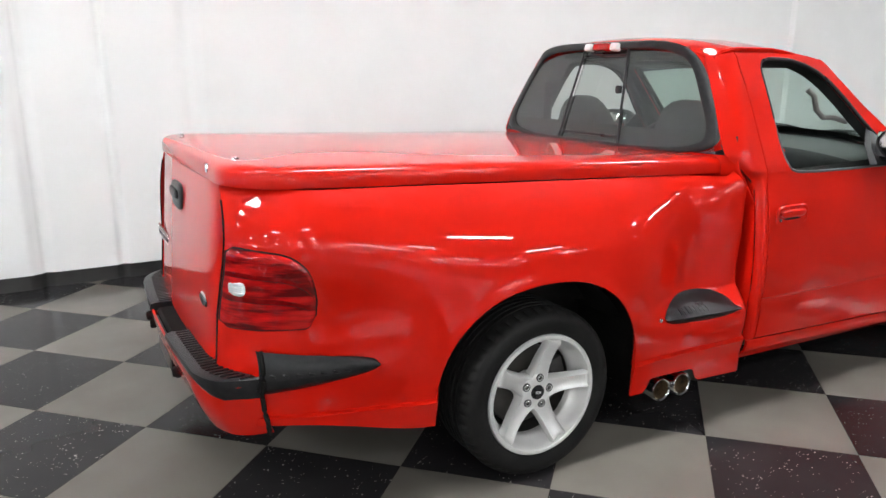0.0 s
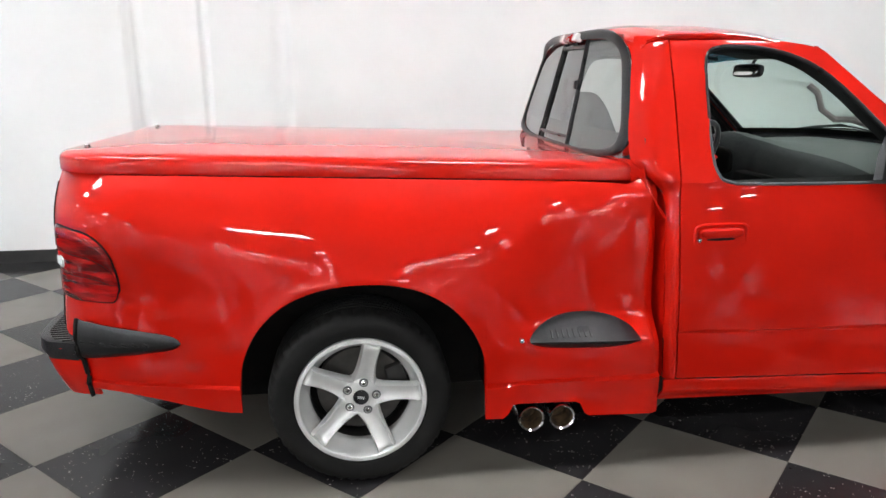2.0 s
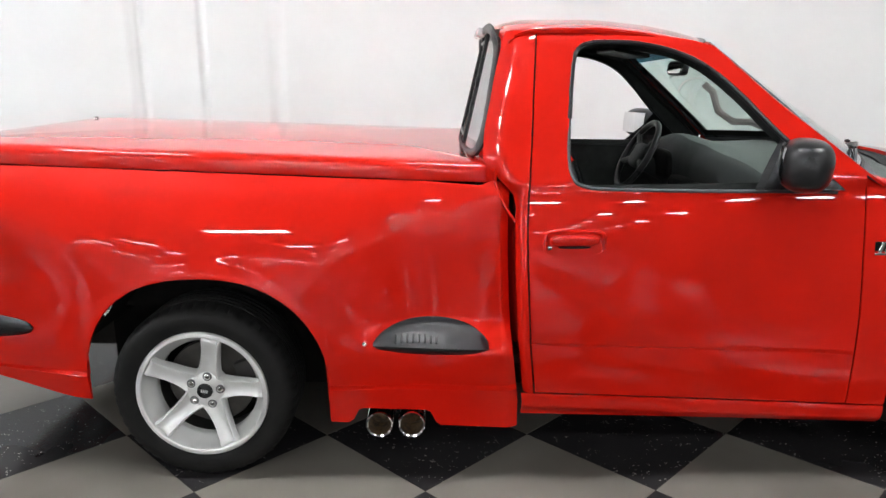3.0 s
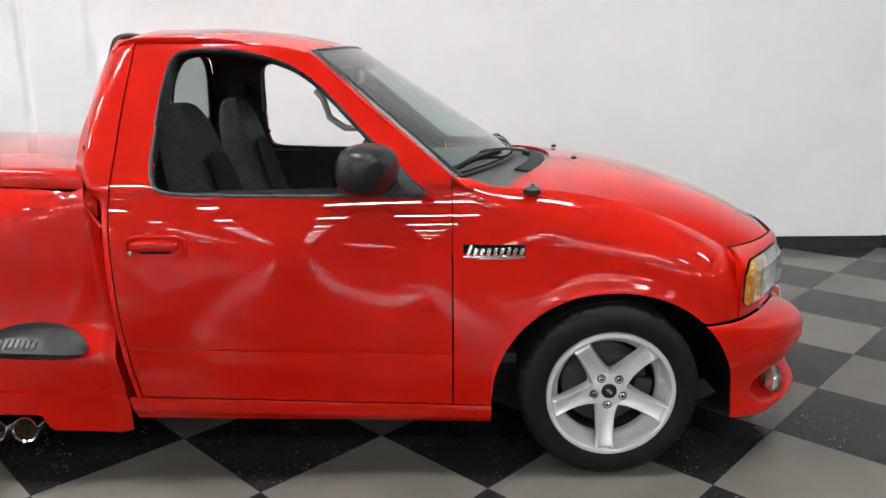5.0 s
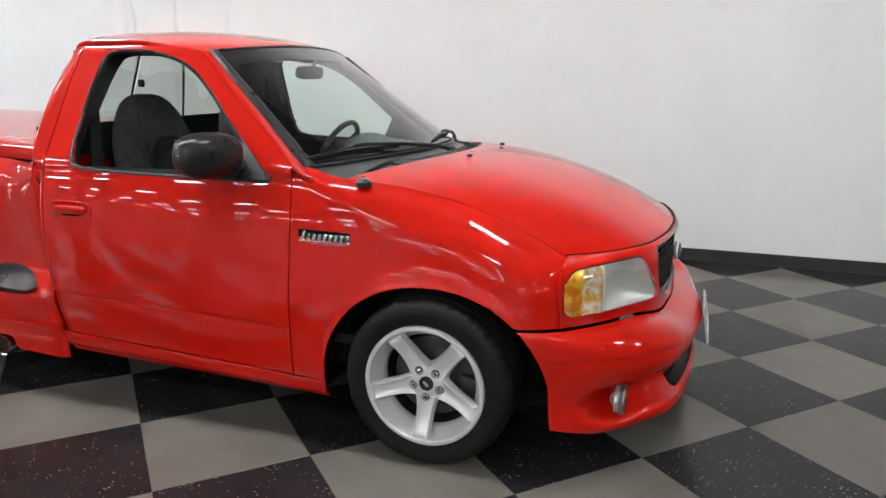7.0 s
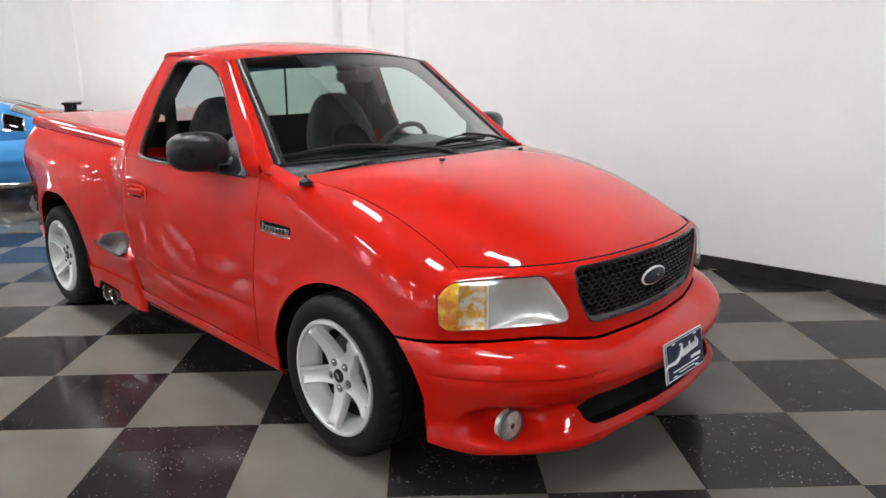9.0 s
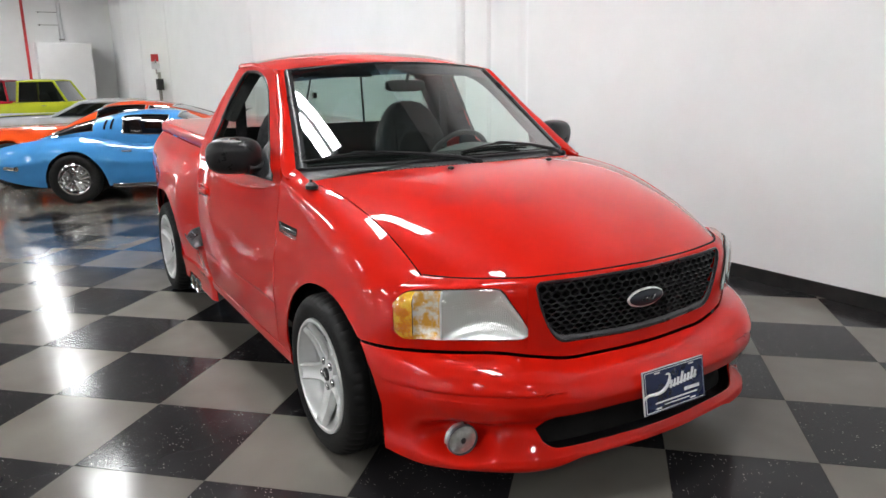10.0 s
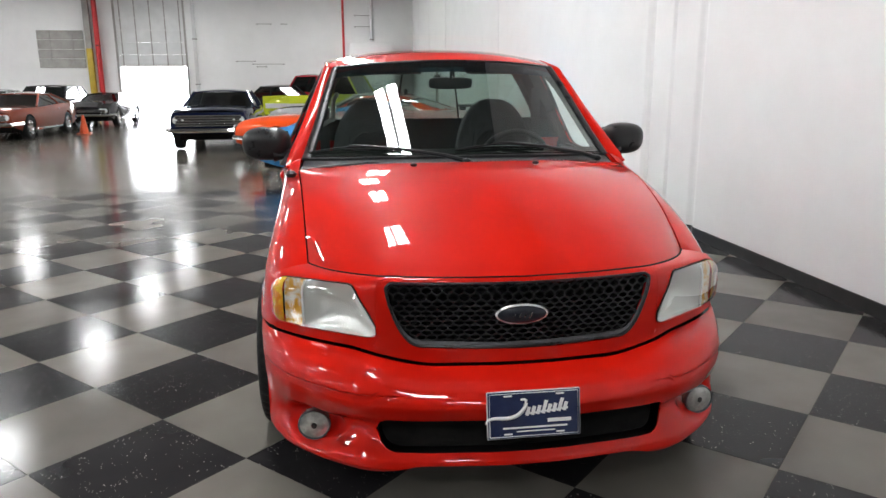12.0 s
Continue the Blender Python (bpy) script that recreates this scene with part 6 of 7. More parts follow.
dash = part("dashboard", sheet(span(-0.8, 0.8, 30), 0.448, 1.0, 16, dash_point), DASH, truck, "grey-green dashboard pad")
part("dash_face", sheet(span(-0.8, 0.8, 30), 0.0, 0.45, 14, dash_point), CABIN, dash, "dark lower dashboard")
part("instrument_cluster", moved(blob(0, 0, 0, 0.03, 0.2, 0.075, 4), pose(2.08, 0.4, 1.05)), DARK, dash, "black instrument cluster")
part("centre_stack", box(2.04, 2.12, -0.2, 0.12, 0.72, 1.02, 0.02), DARK, dash)
part("radio", box(2.03, 2.05, -0.16, 0.08, 0.86, 0.94, 0.008), GLOSSTRIM, dash)
for yy in (-0.3, -0.62, 0.66):
    part("air_vent", moved(blob(0, 0, 0, 0.02, 0.06, 0.035, 4), pose(2.075, yy, 0.99)), DARK, dash)
wheel_m = pose(1.96, 0.4, 1.085, 0, 0, 90) @ pose(0, 0, 0, -62)
ring = [(0.19 * math.cos(a), 0.19 * math.sin(a), 0) for a in span(0, 2 * math.pi, 40)]
sw = part("steering_wheel", moved(tube(ring, 0.016, 10, False), wheel_m), GLOSSTRIM, truck, "dark grey four-spoke steering wheel")
part("wheel_boss", moved(blob(0, 0, -0.01, 0.085, 0.07, 0.03, 3), wheel_m), CABIN, sw)
for a in (20, 160, 215, 325):
    part("wheel_spoke", moved(tube([(0.06 * math.cos(radians(a)), 0.06 * math.sin(radians(a)), -0.008), (0.185 * math.cos(radians(a)), 0.185 * math.sin(radians(a)), 0)], 0.015, 8), wheel_m), CABIN, sw)
part("steering_column", tube([(1.99, 0.4, 1.05), (2.2, 0.4, 0.93)], 0.045, 12), CABIN, sw)
rv = part("rear_view_mirror", moved(blob(0, 0, 0, 0.02, 0.125, 0.034, 4), pose(2.02, 0.02, 1.535, 0, 8)), GLOSSTRIM, truck, "dark interior mirror hung from the windscreen")
part("mirror_face", moved(blob(-0.006, 0, 0, 0.0155, 0.116, 0.028, 4), pose(2.02, 0.02, 1.535, 0, 8)), CHROME, rv)
part("mirror_stalk", tube([(2.03, 0.02, 1.545), (2.07, 0.02, 1.615)], 0.009, 8), GLOSSTRIM, rv)
for s in (-1, 1):
    part("sun_visor", moved(box(-0.09, 0.09, -0.2, 0.2, -0.01, 0.01, 0.008), pose(1.83, s * 0.33, 1.61, 0, 10)), CABIN, truck)
    part("belt_strap", box(1.3, 1.31, s * 0.66 - 0.025, s * 0.66 + 0.025, 0.8, 1.5), CLOTHDARK, truck, "black seat belt strap")

grab = [(1.92, -0.6, 1.475), (1.95, -0.62, 1.445), (1.972, -0.625, 1.375), (2.033, -0.63, 1.333), (2.1, -0.645, 1.333), (2.15, -0.69, 1.31)]
part("grab_handle", tube(grab, 0.013, 8), GREYPANEL, truck, "grey grab handle on the pillar")

# the cab's rear half swells outwards at the belt and its shut lines bow backwards there
swell = curve([0.3, 0.6, 1.0, 1.3, 1.6, 1.75], [0.0, 0.04, 0.066, 0.062, 0.05, 0.03])
bow = curve([0.3, 0.6, 1.0, 1.3, 1.6, 1.75], [0.0, -0.032, -0.05, -0.032, -0.012, 0.0])


def shape_cab(ob):
    for child in ob.children:
        if child.type == "MESH" and child.matrix_basis == Matrix.Identity(4):
            for v in child.data.vertices:
                x, y, z = v.co
                side = ease(0.45, 0.75, abs(y))
                if side > 0 and 0.75 < x < 2.4:
                    v.co.y += math.copysign(swell(z) * ease(0.75, 1.15, x) * (1 - ease(1.4, 2.35, x)) * side, y)
                    v.co.x += bow(z) * ease(1.08, 1.2, x) * (1 - ease(1.35, 2.0, x)) * side
            shape_cab(child)


shape_cab(truck)

# ---- other cars in the hall ----


def far_wheel(parent, x, y, r, rim_mat, style):
    w = new("wheel")
    w.parent = parent
    w.matrix_basis = pose(x, y, r) @ (pose(0, 0, 0) if y < 0 else pose(0, 0, 0, 0, 0, 180))
    rr = r * 0.62
    part("tyre", turned([(rr, -0.085), (rr + 0.02, -0.1), (r - 0.05, -0.108), (r - 0.018, -0.1), (r, -0.08), (r, 0.08), (r - 0.02, 0.1), (rr, 0.09)], 36), RUBBER, w)
    part("rim", turned([(rr + 0.004, -0.095), (rr - 0.012, -0.098), (rr - 0.03, -0.06), (rr - 0.05, -0.045), (0.05, -0.06), (0.045, -0.085), (0.0, -0.088)], 36), rim_mat, w)
    if style == "wire":
        for k in range(18):
            a = 2 * math.pi * k / 18
            part("spoke", tube([(0.05 * math.cos(a), -0.08, 0.05 * math.sin(a)), ((rr - 0.02) * math.cos(a + 0.15), -0.075, (rr - 0.02) * math.sin(a + 0.15))], 0.008, 5), CHROME, w)
    elif style == "five":
        for k in range(5):
            part("spoke", moved(box(-0.03, 0.03, -0.085, -0.06, 0.04, rr - 0.02, 0.008, 1), pose(0, 0, 0, 0, 72 * k, 0)), CHROME, w)
    return w


def shell_house(root, mat, base, crest, half, x0, x1, panes, power=0.6):
    """A greenhouse skin over the deck: crest and half width along x; panes are (name, x from, x to, angle from, angle to)."""
    xs = sorted(set(span(x0, x1, 44)) | {v for p in panes for v in p[1:3]})
    angs = sorted(set(span(0.0, math.pi, 30)) | {radians(v) for p in panes for v in p[3:5]})

    def at(x, a, off=0.0):
        c, q = math.cos(a), math.sin(a)
        h = crest(x) - base(x)
        return (x, -(half(x) + off) * math.copysign(abs(c) ** 0.75, c), base(x) - 0.03 + (h + 0.03 + off) * abs(q) ** power)

    def pane_of(x, a):
        for k, p in enumerate(panes):
            if p[1] < x < p[2] and radians(p[3]) < a < radians(p[4]):
                return k
        return -1
    cells = {}
    for i in range(len(xs) - 1):
        for j in range(len(angs) - 1):
            cells.setdefault(pane_of((xs[i] + xs[i + 1]) / 2, (angs[j] + angs[j + 1]) / 2), []).append((i, j))
    for k, quads in cells.items():
        bm = bmesh.new()
        vs = {}
        for i, j in quads:
            corners = ((i, j), (i + 1, j), (i + 1, j + 1), (i, j + 1))
            for c in corners:
                if c not in vs:
                    vs[c] = bm.verts.new(at(xs[c[0]], angs[c[1]], 0.0 if k < 0 else -0.008))
            bm.faces.new([vs[c] for c in corners])
        bmesh.ops.recalc_face_normals(bm, faces=bm.faces[:])
        part("cabin_skin" if k < 0 else panes[k][0], bm, mat if k < 0 else CARGLASS, root)
    for p in panes:
        loop = [at(x, radians(p[3]), 0.002) for x in span(p[1], p[2], 10)] + [at(p[2], radians(v), 0.002) for v in span(p[3], p[4], 10)] + [at(x, radians(p[4]), 0.002) for x in span(p[2], p[1], 10)] + [at(p[1], radians(v), 0.002) for v in span(p[4], p[3], 10)]
        part("window_trim", tube(loop, 0.009, 6), CHROME, root)
    return at


def car(name, label, at, L, W, H, belt, sill, axles, r, house, mat, rim_mat=CHROME, style="five", roof_mat=None, front=None, rear=None, category="car", bed=None, sail=0.0, plan=None, side=None, deck_drop=0.035, shell=None):
    """A car along +x from its tail at 0 to its nose at L. house: base and roof ends, tail first."""
    root = thing(name, label, category, at=at)
    def plan_w(x):
        u = abs(2 * x / L - 1)
        if plan:
            return W * plan(x)
        return W * (1 - 0.13 * u**5)
    bel = curve([p[0] * L for p in belt], [p[1] for p in belt])
    prof = side or curve([0, 0.25, 0.55, 0.8, 1.0], [0.92, 0.985, 1.0, 0.975, 0.9])
    rim_w = prof(1.0)
    def low(x):
        z = sill + 0.16 * max(0.0, abs(2 * x / L - 1) - 0.7) ** 1.5 / 0.164
        for ax in axles:
            z = max(z, arch(x, ax, r + 0.075, sill, r * 2 + 0.05 - sill, 2.0) if abs(x - ax) < r + 0.075 else z)
        return min(z, bel(x) - 0.06)
    def pt(x, z):
        k = (z - sill) / (bel(x) - sill)
        return (x, -plan_w(x) * prof(min(1, max(0, k))), z)
    cols_ = set(span(0, L, 44))
    for ax in axles:
        cols_ |= {ax + (r + 0.075) * math.cos(math.pi * k / 18) for k in range(19)}
    cols_ = sorted(c for c in cols_ if 0 <= c <= L)
    for s in (1, -1):
        b = sheet(cols_, low, bel, 24, pt, (0, -1, 0))
        part("body_side", b if s == 1 else mirrored(b), mat, root)
    deck = lambda a, b: sheet(span(a, b, 24), -1.0, 1.0, 14, lambda x, v: (x, v * plan_w(x) * rim_w, bel(x) + deck_drop * (1 - v * v) + 0.015 * (1 - v**8)), (0, 0, 1))
    if bed:
        part("hood", deck(bed[1], L), mat, root)
        part("bed_floor", box(0.05, bed[0], -W * 0.8, W * 0.8, 0.5, 0.55), DARK, root)
        part("bed_rail", box(0.0, bed[0], -W * 0.9, -W * 0.84, 0.5, bel(0.5)), mat, root)
        part("bed_rail", box(0.0, bed[0], W * 0.84, W * 0.9, 0.5, bel(0.5)), mat, root)
        part("cab_wall", box(bed[0] - 0.02, bed[0] + 0.02, -W * 0.88, W * 0.88, 0.5, bel(bed[0]) + 0.03), mat, root)
    else:
        part("deck", deck(0, L), mat, root)
    for x, nm in ((0.0, "tail_panel"), (L, "nose_panel")):
        part(nm, sheet(span(-1, 1, 12), sill + 0.14, bel(x), 6, lambda v, z, x=x: (x + (0.05 if x > 0 else -0.05) * (1 - v * v), v * -pt(x, z)[1], z), (1 if x else -1, 0, 0)), mat, root)
    part("underside", box(0.25, L - 0.25, -W * 0.72, W * 0.72, sill - 0.02, sill + 0.3), DARK, root)
    x0, x1, r0, r1, zr, wb, wr = house
    zb0, zb1 = bel(x0) + 0.01, bel(x1) + 0.01
    base_pts = [Vector((x0, -wb, zb0)), Vector((x1, -wb, zb1)), Vector((x1, wb, zb1)), Vector((x0, wb, zb0))]
    top_pts = [Vector((r0, -wr, zr)), Vector((r1, -wr, zr)), Vector((r1, wr, zr)), Vector((r0, wr, zr))]
    names = ("side_window", "windscreen", "side_window", "rear_window")
    for k in range(0 if shell else 4):
        a, b, c, d = base_pts[k], base_pts[(k + 1) % 4], top_pts[(k + 1) % 4], top_pts[k]
        bow = Vector((0.06, 0, 0)) if k == 1 else Vector((-0.06, 0, 0)) if k == 3 else Vector()
        skin = lambda u, v, a=a, b=b, c=c, d=d, bow=bow: a.lerp(b, u).lerp(d.lerp(c, u), v) + bow * 4 * u * (1 - u)
        g0, g1, top = 0.03, 0.97, 0.97
        if sail and k != 1:
            g0, g1 = ((sail, 0.94), None, (0.06, 1 - sail), (0.16, 0.84))[k]
            top = 0.86
            for p0, p1 in ((0.0, g0), (g1, 1.0)):
                part("sail_panel", sheet(span(p0, p1, 5), 0.0, 1.0, 6, skin), mat, root)
            part("roof_rail", sheet(span(g0, g1, 8), top, 1.0, 3, skin), mat, root)
        part(names[k], sheet(span(g0, g1, 8), 0.02, top, 6, skin), CARGLASS, root)
    if shell:
        shell(root, bel)
    else:
        part("roof", thick(sheet(span(0, 1, 16), -1, 1, 12, lambda u, v: (r0 - 0.04 + (r1 - r0 + 0.07) * u, v * (wr + 0.025), zr + (H - zr) * (1 - v * v) ** 0.7 * math.sin(math.pi * (0.12 + 0.76 * u)) ** 0.6 if abs(v) < 1 else zr), (0, 0, 1)), 0.03), roof_mat or mat, root)
        for a, d in zip(base_pts, top_pts):
            part("pillar", tube([a, a.lerp(d, 0.5), d], 0.035, 8), mat, root)
        if not bed and x1 - x0 > 1.9:
            for s in (1, -1):
                a = base_pts[0 if s == 1 else 3].lerp(base_pts[1 if s == 1 else 2], 0.36)
                d = top_pts[0 if s == 1 else 3].lerp(top_pts[1 if s == 1 else 2], 0.3)
                part("door_pillar", tube([a, d], 0.03, 8), mat, root)
    part("cabin", box(x0 + 0.25, x1 - 0.35, -wb + 0.1, wb - 0.1, 0.35, max(zb0, zb1) - 0.02), CLOTHDARK, root)
    for sx in (x0 + (x1 - x0) * 0.45,):
        for sy in (-0.34, 0.34):
            part("seat", moved(blob(0, 0, 0, 0.12, 0.22, 0.3, 3), pose(sx, sy, max(zb0, zb1) - 0.02, 0, -12)), CLOTHDARK, root)
    for ax in axles:
        for s in (-1, 1):
            far_wheel(root, ax, s * (W * 0.985 - 0.11), r, rim_mat, style)
    wn, wt = plan_w(L) * 0.95, plan_w(0) * 0.95
    zf, zt = bel(L), bel(0)
    if front:
        part("front_bumper", tube([(L - 0.35, -W - 0.01, front), (L + 0.02, -wn, front), (L + 0.13, -wn * 0.6, front), (L + 0.15, 0, front), (L + 0.13, wn * 0.6, front), (L + 0.02, wn, front), (L - 0.35, W + 0.01, front)], 0.055, 8), CHROME, root, "chrome front bumper")
        part("grille", box(L + 0.03, L + 0.07, -wn * 0.9, wn * 0.9, front + 0.09, zf - 0.06, 0.01, 1), FRAMEPAINT, root)
        for k in range(5):
            zz = front + 0.1 + (zf - 0.17 - front) * k / 4
            part("grille_bar", tube([(L + 0.075, -wn * 0.9, zz), (L + 0.075, wn * 0.9, zz)], 0.012, 6), CHROME, root)
        for s in (-1, 1):
            for q in (0.7, 0.88):
                part("headlamp", moved(turned([(0.0, -0.03), (0.05, -0.022), (0.07, 0.0), (0.082, -0.01), (0.085, 0.03)], 20), pose(L + 0.045, s * wn * q, (zf + front) / 2 + 0.03, 0, 0, 90)), LENSWHITE, root)
    if rear:
        for s in (-1, 1):
            part("rear_bumper", tube([(0.4, s * (W * 0.97), rear), (0.1, s * wt * 1.0, rear), (-0.06, s * wt * 0.75, rear), (-0.08, s * 0.25, rear)], 0.035, 8), CHROME, root, "chrome rear bumper blade")
            for q in (0.55, 0.8):
                part("tail_lamp", moved(turned([(0.0, -0.02), (0.045, -0.012), (0.055, 0.02)], 18), pose(-0.04, s * wt * q, (zt + rear) / 2 + 0.02, 0, 0, -90)), TAILRED, root)
    for s in (-1, 1):
        part("door_handle", tube([(x0 + (x1 - x0) * 0.5, s * W * 0.99, bel(L * 0.5) - 0.1), (x0 + (x1 - x0) * 0.5 + 0.13, s * W * 0.99, bel(L * 0.5) - 0.1)], 0.012, 6), CHROME, root)
        part("sill_trim", box(axles[0] + r + 0.15, axles[1] - r - 0.15, s * W * 0.955 - 0.02, s * W * 0.955 + 0.02, sill - 0.01, sill + 0.05, 0.01, 1), CHROME, root, "chrome sill trim")
    return root


AXIS = 67.5
hip = curve([0, 0.2, 0.42, 0.55, 0.62, 0.75, 0.88, 1.0], [0.84, 0.92, 0.965, 1.0, 0.985, 0.955, 0.89, 0.74])


def coupe_shell(root, bel):
    crest = curve([0.3, 0.6, 0.9, 1.2, 1.5, 1.8, 2.1, 2.35, 2.6, 2.85, 3.1], [0.79, 0.89, 0.995, 1.09, 1.17, 1.225, 1.245, 1.23, 1.14, 0.99, 0.84])
    half = curve([0.3, 0.6, 0.9, 1.2, 1.6, 2.0, 2.4, 2.8, 3.1], [0.16, 0.42, 0.56, 0.63, 0.665, 0.68, 0.68, 0.64, 0.56])
    at = shell_house(root, BLUE, lambda x: bel(x) - 0.01, crest, half, 0.3, 3.1, (
        ("rear_window", 0.78, 1.36, 14, 74), ("rear_window", 0.78, 1.36, 106, 166), ("side_window", 1.76, 2.36, 8, 50), ("side_window", 1.76, 2.36, 130, 172),
        ("quarter_light", 2.4, 2.62, 8, 38), ("quarter_light", 2.4, 2.62, 142, 172), ("windscreen", 2.48, 2.98, 50, 130)))
    for mirror in (0, 180):
        for k in range(2):
            part("vent_louvre", tube([at(1.5 + 0.09 * k + 0.0009 * v, radians(abs(mirror - v)), 0.004) for v in span(16, 42, 6)], 0.016, 6), DARK, root, "dark vent louvre")


blue = car("sports_coupe", "metallic blue fastback sports coupe with wire-look wheels", pose(-6.46, -1.84, 0, 0, 0, AXIS), 4.45, 0.885, 1.25,
           [(0, 0.74), (0.06, 0.80), (0.15, 0.865), (0.25, 0.895), (0.34, 0.87), (0.46, 0.81), (0.6, 0.80), (0.72, 0.86), (0.82, 0.87), (0.92, 0.77), (1, 0.6)], 0.22, (1.12, 3.6), 0.335,
           (0.55, 3.0, 1.45, 2.3, 1.16, 0.66, 0.5), BLUE, CHROME, "wire", None, None, 0.5,
           plan=curve([0, 0.25, 0.7, 1.15, 2.0, 2.7, 3.5, 4.1, 4.45], [0.70, 0.83, 0.95, 1.0, 0.955, 0.965, 1.0, 0.9, 0.62]), side=hip, deck_drop=-0.03, shell=coupe_shell)


def muscle_shell(root, bel):
    crest = curve([0.4, 0.8, 1.2, 1.6, 2.0, 2.35, 2.6, 2.9, 3.2], [0.97, 1.08, 1.21, 1.30, 1.33, 1.31, 1.22, 1.06, 0.9])
    half = curve([0.4, 0.8, 1.3, 2.0, 2.6, 3.2], [0.7, 0.75, 0.765, 0.76, 0.74, 0.66])
    shell_house(root, ORANGE, lambda x: bel(x) - 0.01, crest, half, 0.4, 3.2, (
        ("rear_window", 0.75, 1.35, 55, 125), ("side_window", 1.3, 1.72, 10, 46), ("side_window", 1.3, 1.72, 134, 170), ("side_window", 1.78, 2.55, 8, 48), ("side_window", 1.78, 2.55, 132, 172), ("windscreen", 2.5, 3.05, 46, 134)))


oran = car("muscle_car", "bright orange two-door muscle car with black hood and rear wing", pose(-7.45, 2.15, 0, 0, 0, AXIS + 180), 4.9, 0.94, 1.33,
           [(0, 0.95), (0.1, 0.97), (0.25, 0.98), (0.42, 0.92), (0.65, 0.90), (0.85, 0.88), (0.97, 0.83), (1, 0.78)], 0.24, (1.05, 3.95), 0.345,
           (0.55, 3.05, 1.35, 2.35, 1.24, 0.78, 0.60), ORANGE, CHROME, "five", None, 0.5, 0.52, plan=curve([0, 0.4, 1.1, 2.5, 4.0, 4.6, 4.9], [0.88, 0.96, 1.0, 0.97, 0.985, 0.94, 0.86]), side=hip, shell=muscle_shell)
part("hood_stripe", sheet(span(3.15, 4.8, 12), -1, 1, 6, lambda x, v: (x, v * 0.42, 0.93 - 0.085 * max(0, (x - 3.6) / 1.2) ** 1.5 + 0.0)), BLACKCAR, oran, "matt black hood panel")
for s in (-1, 1):
    part("wing_post", box(0.25, 0.37, s * 0.6 - 0.02, s * 0.6 + 0.02, 0.94, 1.12, 0.01, 1), BLACKCAR, oran)
part("rear_wing", box(0.12, 0.4, -0.72, 0.72, 1.11, 1.145, 0.012), BLACKCAR, oran, "black rear wing")
lime = car("vintage_pickup", "lime yellow and white vintage pickup truck", pose(-20.3, -2.9, 0, 0, 0, AXIS), 5.0, 0.95, 1.85,
           [(0, 1.12), (0.3, 1.12), (0.4, 1.16), (0.6, 1.18), (0.9, 1.1), (1, 1.02)], 0.4, (1.1, 3.95), 0.37,
           (2.1, 3.45, 2.15, 3.1, 1.78, 0.86, 0.74), LIME, CHROME, "five", None, 0.6, 0.6, "truck", (2.0, 3.3))
part("side_sweep", box(0.15, 4.7, -0.972, -0.962, 0.72, 0.88, 0.004, 1), CORONA, lime, "white side stripe")
car("vintage_pickup", "dark red vintage pickup truck parked behind the others", pose(-22.5, 0.82, 0, 0, 0, AXIS + 180), 5.0, 0.93, 1.9,
    [(0, 1.1), (0.4, 1.15), (0.6, 1.25), (0.9, 1.2), (1, 1.05)], 0.4, (1.1, 3.95), 0.37, (2.1, 3.4, 2.2, 3.05, 1.82, 0.8, 0.7), DARKRED, CHROME, "five", None, 0.6, 0.6, "truck", (2.0, 3.3))
car("sedan", "dark navy sixties sedan with a wide chrome front", pose(-16.35, -3.78, 0, 0, 0, 2), 5.3, 0.98, 1.41,
    [(0, 0.92), (0.1, 0.95), (0.5, 0.95), (0.7, 0.97), (0.95, 0.95), (1, 0.9)], 0.28, (1.1, 4.15), 0.35, (0.85, 3.35, 1.35, 2.75, 1.33, 0.86, 0.66), NAVY, CHROME, "five", None, 0.5, 0.55)
car("sedan", "black long sedan parked at the back", pose(-24.6, -4.6, 0, 0, 0, AXIS), 5.2, 0.96, 1.5,
    [(0, 0.95), (0.3, 1.0), (0.7, 1.0), (1, 0.92)], 0.3, (1.1, 4.1), 0.35, (0.8, 3.4, 1.3, 2.8, 1.42, 0.84, 0.68), BLACKCAR, CHROME, "five", None, 0.5, 0.55)
car("coupe", "copper brown seventies coupe in the far row", pose(-20.2, -10.35, 0, 0, 0, 0), 5.05, 0.95, 1.33,
    [(0, 0.9), (0.15, 0.97), (0.35, 0.95), (0.6, 0.9), (0.9, 0.88), (1, 0.78)], 0.26, (1.13, 4.1), 0.34, (0.5, 3.2, 1.5, 2.45, 1.25, 0.8, 0.6), BROWN, CHROME, "five", None, 0.48, 0.5)
car("roadster", "low black roadster in the far row", pose(-26.3, -9.75, 0, 0, 0, 0), 4.4, 0.88, 1.25,
    [(0, 0.8), (0.2, 0.9), (0.5, 0.85), (0.8, 0.9), (1, 0.7)], 0.24, (1.0, 3.5), 0.33, (0.9, 2.9, 1.5, 2.3, 1.17, 0.7, 0.55), BLACKCAR, CHROME, "five", None, 0.45, 0.5)
car("coupe", "silver grey coupe in the far row", pose(-26.6, -14.0, 0, 0, 0, 2), 4.9, 0.92, 1.4,
    [(0, 0.9), (0.15, 0.98), (0.5, 0.95), (0.9, 0.92), (1, 0.8)], 0.26, (1.1, 3.95), 0.34, (0.6, 3.2, 1.5, 2.5, 1.32, 0.8, 0.62), SILVERCAR, CHROME, "five", None, 0.48, 0.5)
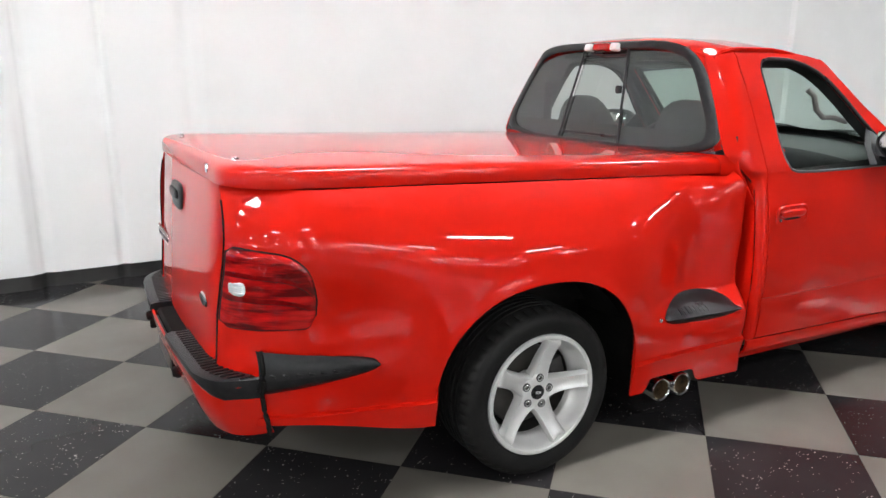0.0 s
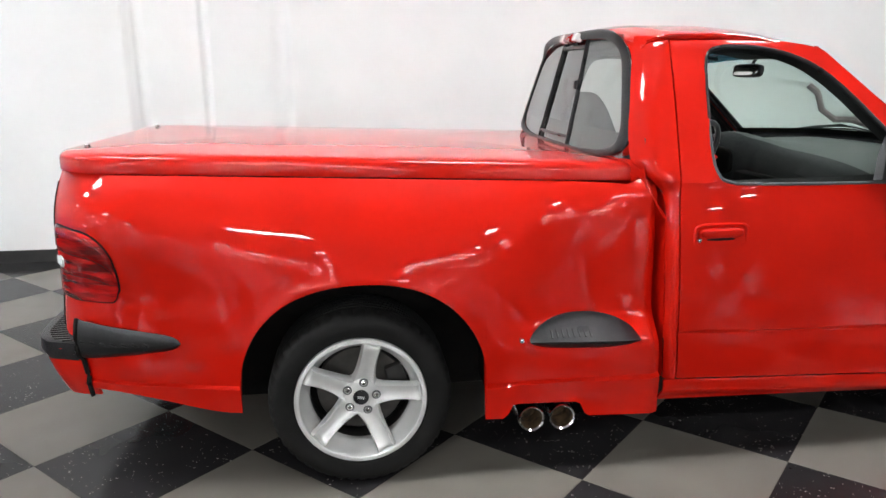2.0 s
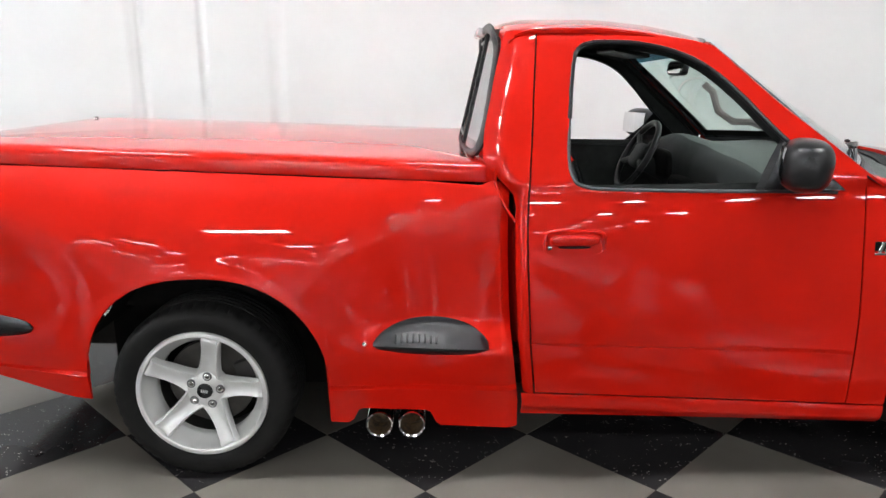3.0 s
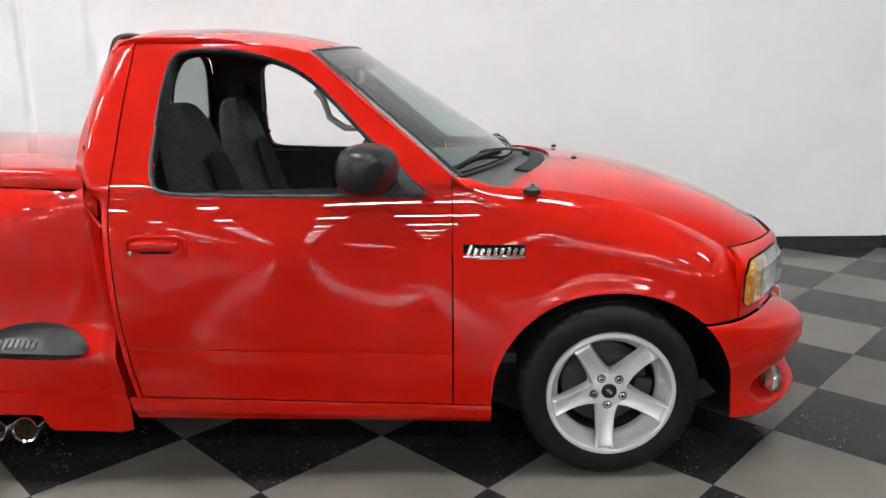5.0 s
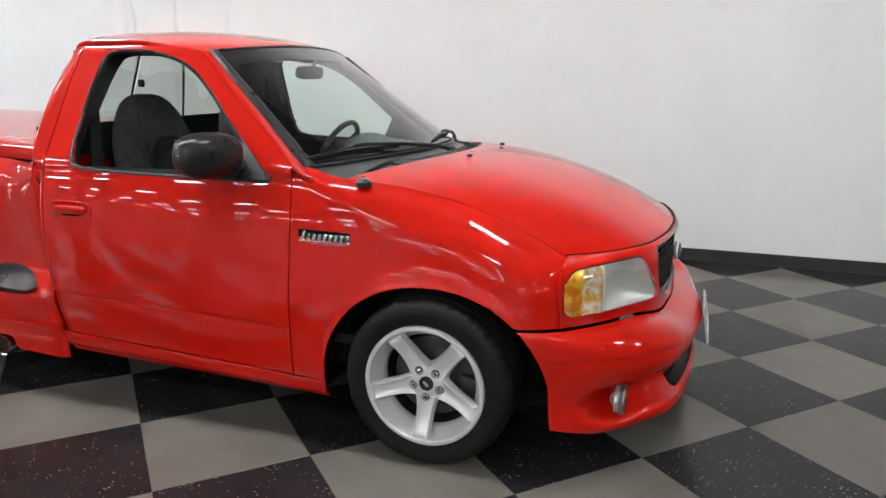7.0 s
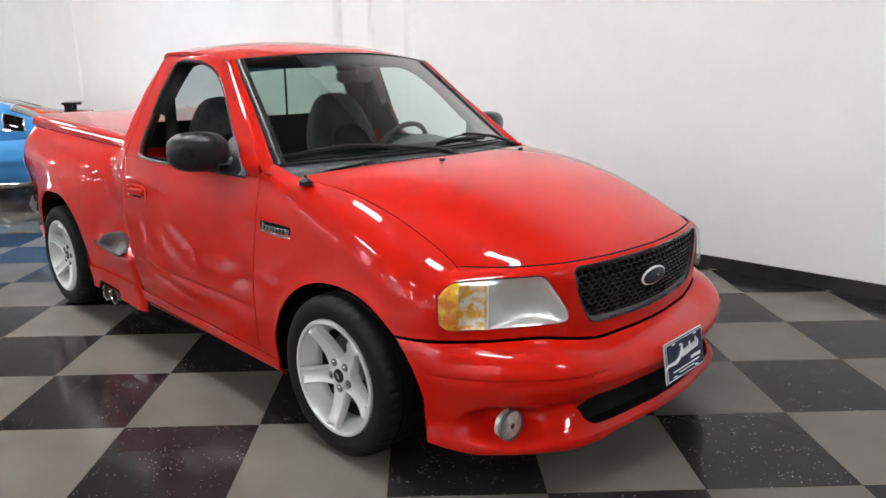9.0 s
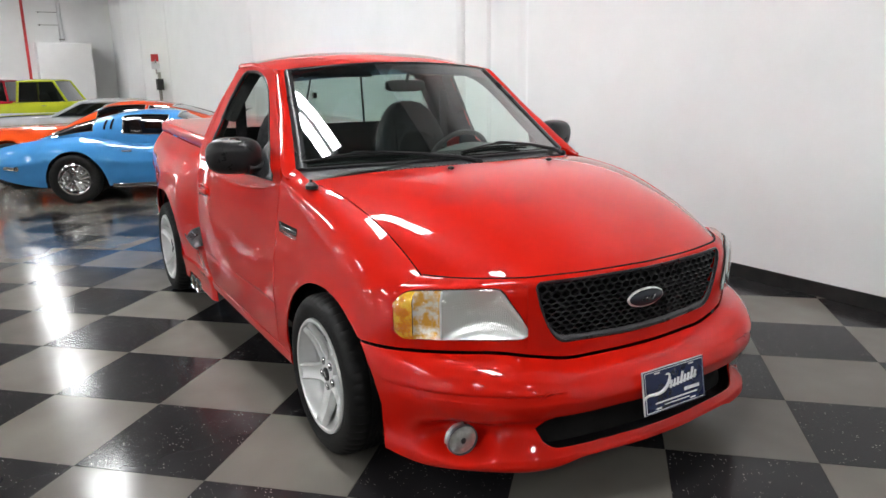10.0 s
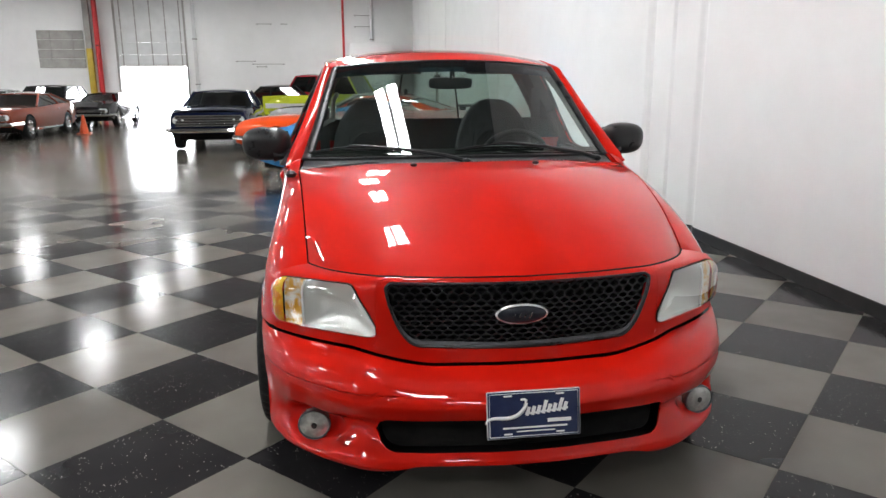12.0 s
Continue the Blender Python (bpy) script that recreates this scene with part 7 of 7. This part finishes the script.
car("sedan", "dark crimson sedan in the far row", pose(-27.5, -16.2, 0, 0, 0, 0), 5.1, 0.95, 1.5,
    [(0, 0.95), (0.3, 1.0), (0.7, 1.0), (1, 0.9)], 0.28, (1.1, 4.1), 0.35, (0.8, 3.35, 1.4, 2.75, 1.4, 0.83, 0.66), DARKRED, CHROME, "five", None, 0.5, 0.55)
car("coupe", "red coupe in the far row", pose(-20.0, -12.6, 0, 0, 0, 0), 4.9, 0.93, 1.35,
    [(0, 0.88), (0.15, 0.95), (0.5, 0.92), (0.9, 0.88), (1, 0.76)], 0.26, (1.1, 3.95), 0.34, (0.6, 3.15, 1.5, 2.45, 1.27, 0.8, 0.62), BROWN, CHROME, "five", None, 0.46, 0.5)
car("sedan", "black upright sedan with chrome trim in the far row", pose(-26.7, -11.72, 0, 0, 0, 0), 5.1, 0.93, 1.55,
    [(0, 0.95), (0.3, 1.02), (0.7, 1.02), (1, 0.92)], 0.28, (1.1, 4.1), 0.35, (0.8, 3.5, 1.2, 2.9, 1.47, 0.84, 0.7), BLACKCAR, CHROME, "five", None, 0.5, 0.55)
pale = car("classic_coupe", "pale grey classic coupe with a black hood", pose(-12.4, 2.35, 0, 0, 0, AXIS + 180), 4.9, 0.9, 1.32,
           [(0, 0.85), (0.15, 0.92), (0.5, 0.9), (0.7, 0.93), (0.95, 0.88), (1, 0.8)], 0.28, (1.1, 3.95), 0.34, (0.7, 3.1, 1.4, 2.5, 1.24, 0.8, 0.62), SILVERCAR, CHROME, "five", None, 0.48, 0.5)
part("hood_panel", sheet(span(3.2, 4.75, 12), -1, 1, 6, lambda x, v: (x, v * 0.6, 0.975 - 0.05 * max(0, (x - 3.6) / 1.2) ** 1.5)), BLACKCAR, pale, "black hood panel")
cone = thing("traffic_cone", "orange traffic cone on the floor by the cars", "cone", at=pose(-18.4, -8.75, 0))
part("base", box(-0.18, 0.18, -0.18, 0.18, 0, 0.03, 0.01, 1), CONE, cone)
part("cone_body", moved(turned([(0.14, 0.03), (0.03, 0.6), (0.0, 0.61)], 20), pose(0, 0, 0, 90)), CONE, cone)

# ---- vinyl tiles of the showroom floor, laid diagonally ----
TILE = 0.6096
STEP = TILE / math.sqrt(2)
TURN_T = radians(0.56)
ORIGIN = Vector((0.850, -1.052, 0))


def tile_mesh(name, mat):
    h, c = TILE / 2 - 0.0008, 0.0012
    bm = bmesh.new()
    bot = [bm.verts.new((sx * h, sy * h, -0.003)) for sx, sy in ((-1, -1), (1, -1), (1, 1), (-1, 1))]
    mid = [bm.verts.new((sx * h, sy * h, -0.0008)) for sx, sy in ((-1, -1), (1, -1), (1, 1), (-1, 1))]
    top = [bm.verts.new((sx * (h - c), sy * (h - c), 0)) for sx, sy in ((-1, -1), (1, -1), (1, 1), (-1, 1))]
    bm.faces.new(top)
    for a, b in ((bot, mid), (mid, top)):
        for k in range(4):
            bm.faces.new((a[k], a[(k + 1) % 4], b[(k + 1) % 4], b[k]))
    me = bpy.data.meshes.new(name)
    bm.to_mesh(me)
    bm.free()
    me.materials.append(mat)
    return me


meshes = (tile_mesh("tile", TILELIGHT), tile_mesh("tile", TILEDARK))
rest = ([], [])
near = 0
for i in range(-16, 34):
    for j in range(-36, 11):
        if (i + j) % 2 == 0:
            continue
        c = Vector((i * STEP * math.cos(TURN_T) - j * STEP * math.sin(TURN_T), i * STEP * math.sin(TURN_T) + j * STEP * math.cos(TURN_T), 0)) + ORIGIN
        if c.x < -4.75 or c.x > 13.5:
            continue
        dark = j % 2
        place = pose(c.x, c.y, 0, 0, 0, 45 + math.degrees(TURN_T))
        if -2.6 < c.x < 5.6 and -3.6 < c.y < 3.0 and near < 300:
            near += 1
            ob = new("tile", meshes[dark])
            ob.matrix_basis = place
            ob.parent = floor
        else:
            rest[dark].append(place)
for dark in (0, 1):
    vs, fs_ = [], []
    me0 = meshes[dark]
    for m in rest[dark]:
        n0 = len(vs)
        vs += [tuple(m @ v.co) for v in me0.vertices]
        fs_ += [tuple(n0 + k for k in p.vertices) for p in me0.polygons]
    me = bpy.data.meshes.new("tile_field")
    me.from_pydata(vs, [], fs_)
    me.materials.append((TILELIGHT, TILEDARK)[dark])
    ob = new("tile_field", me)
    ob.parent = floor
    tagged(ob, ("grey", "black")[dark] + " vinyl floor tiles further off", kind="stuff")
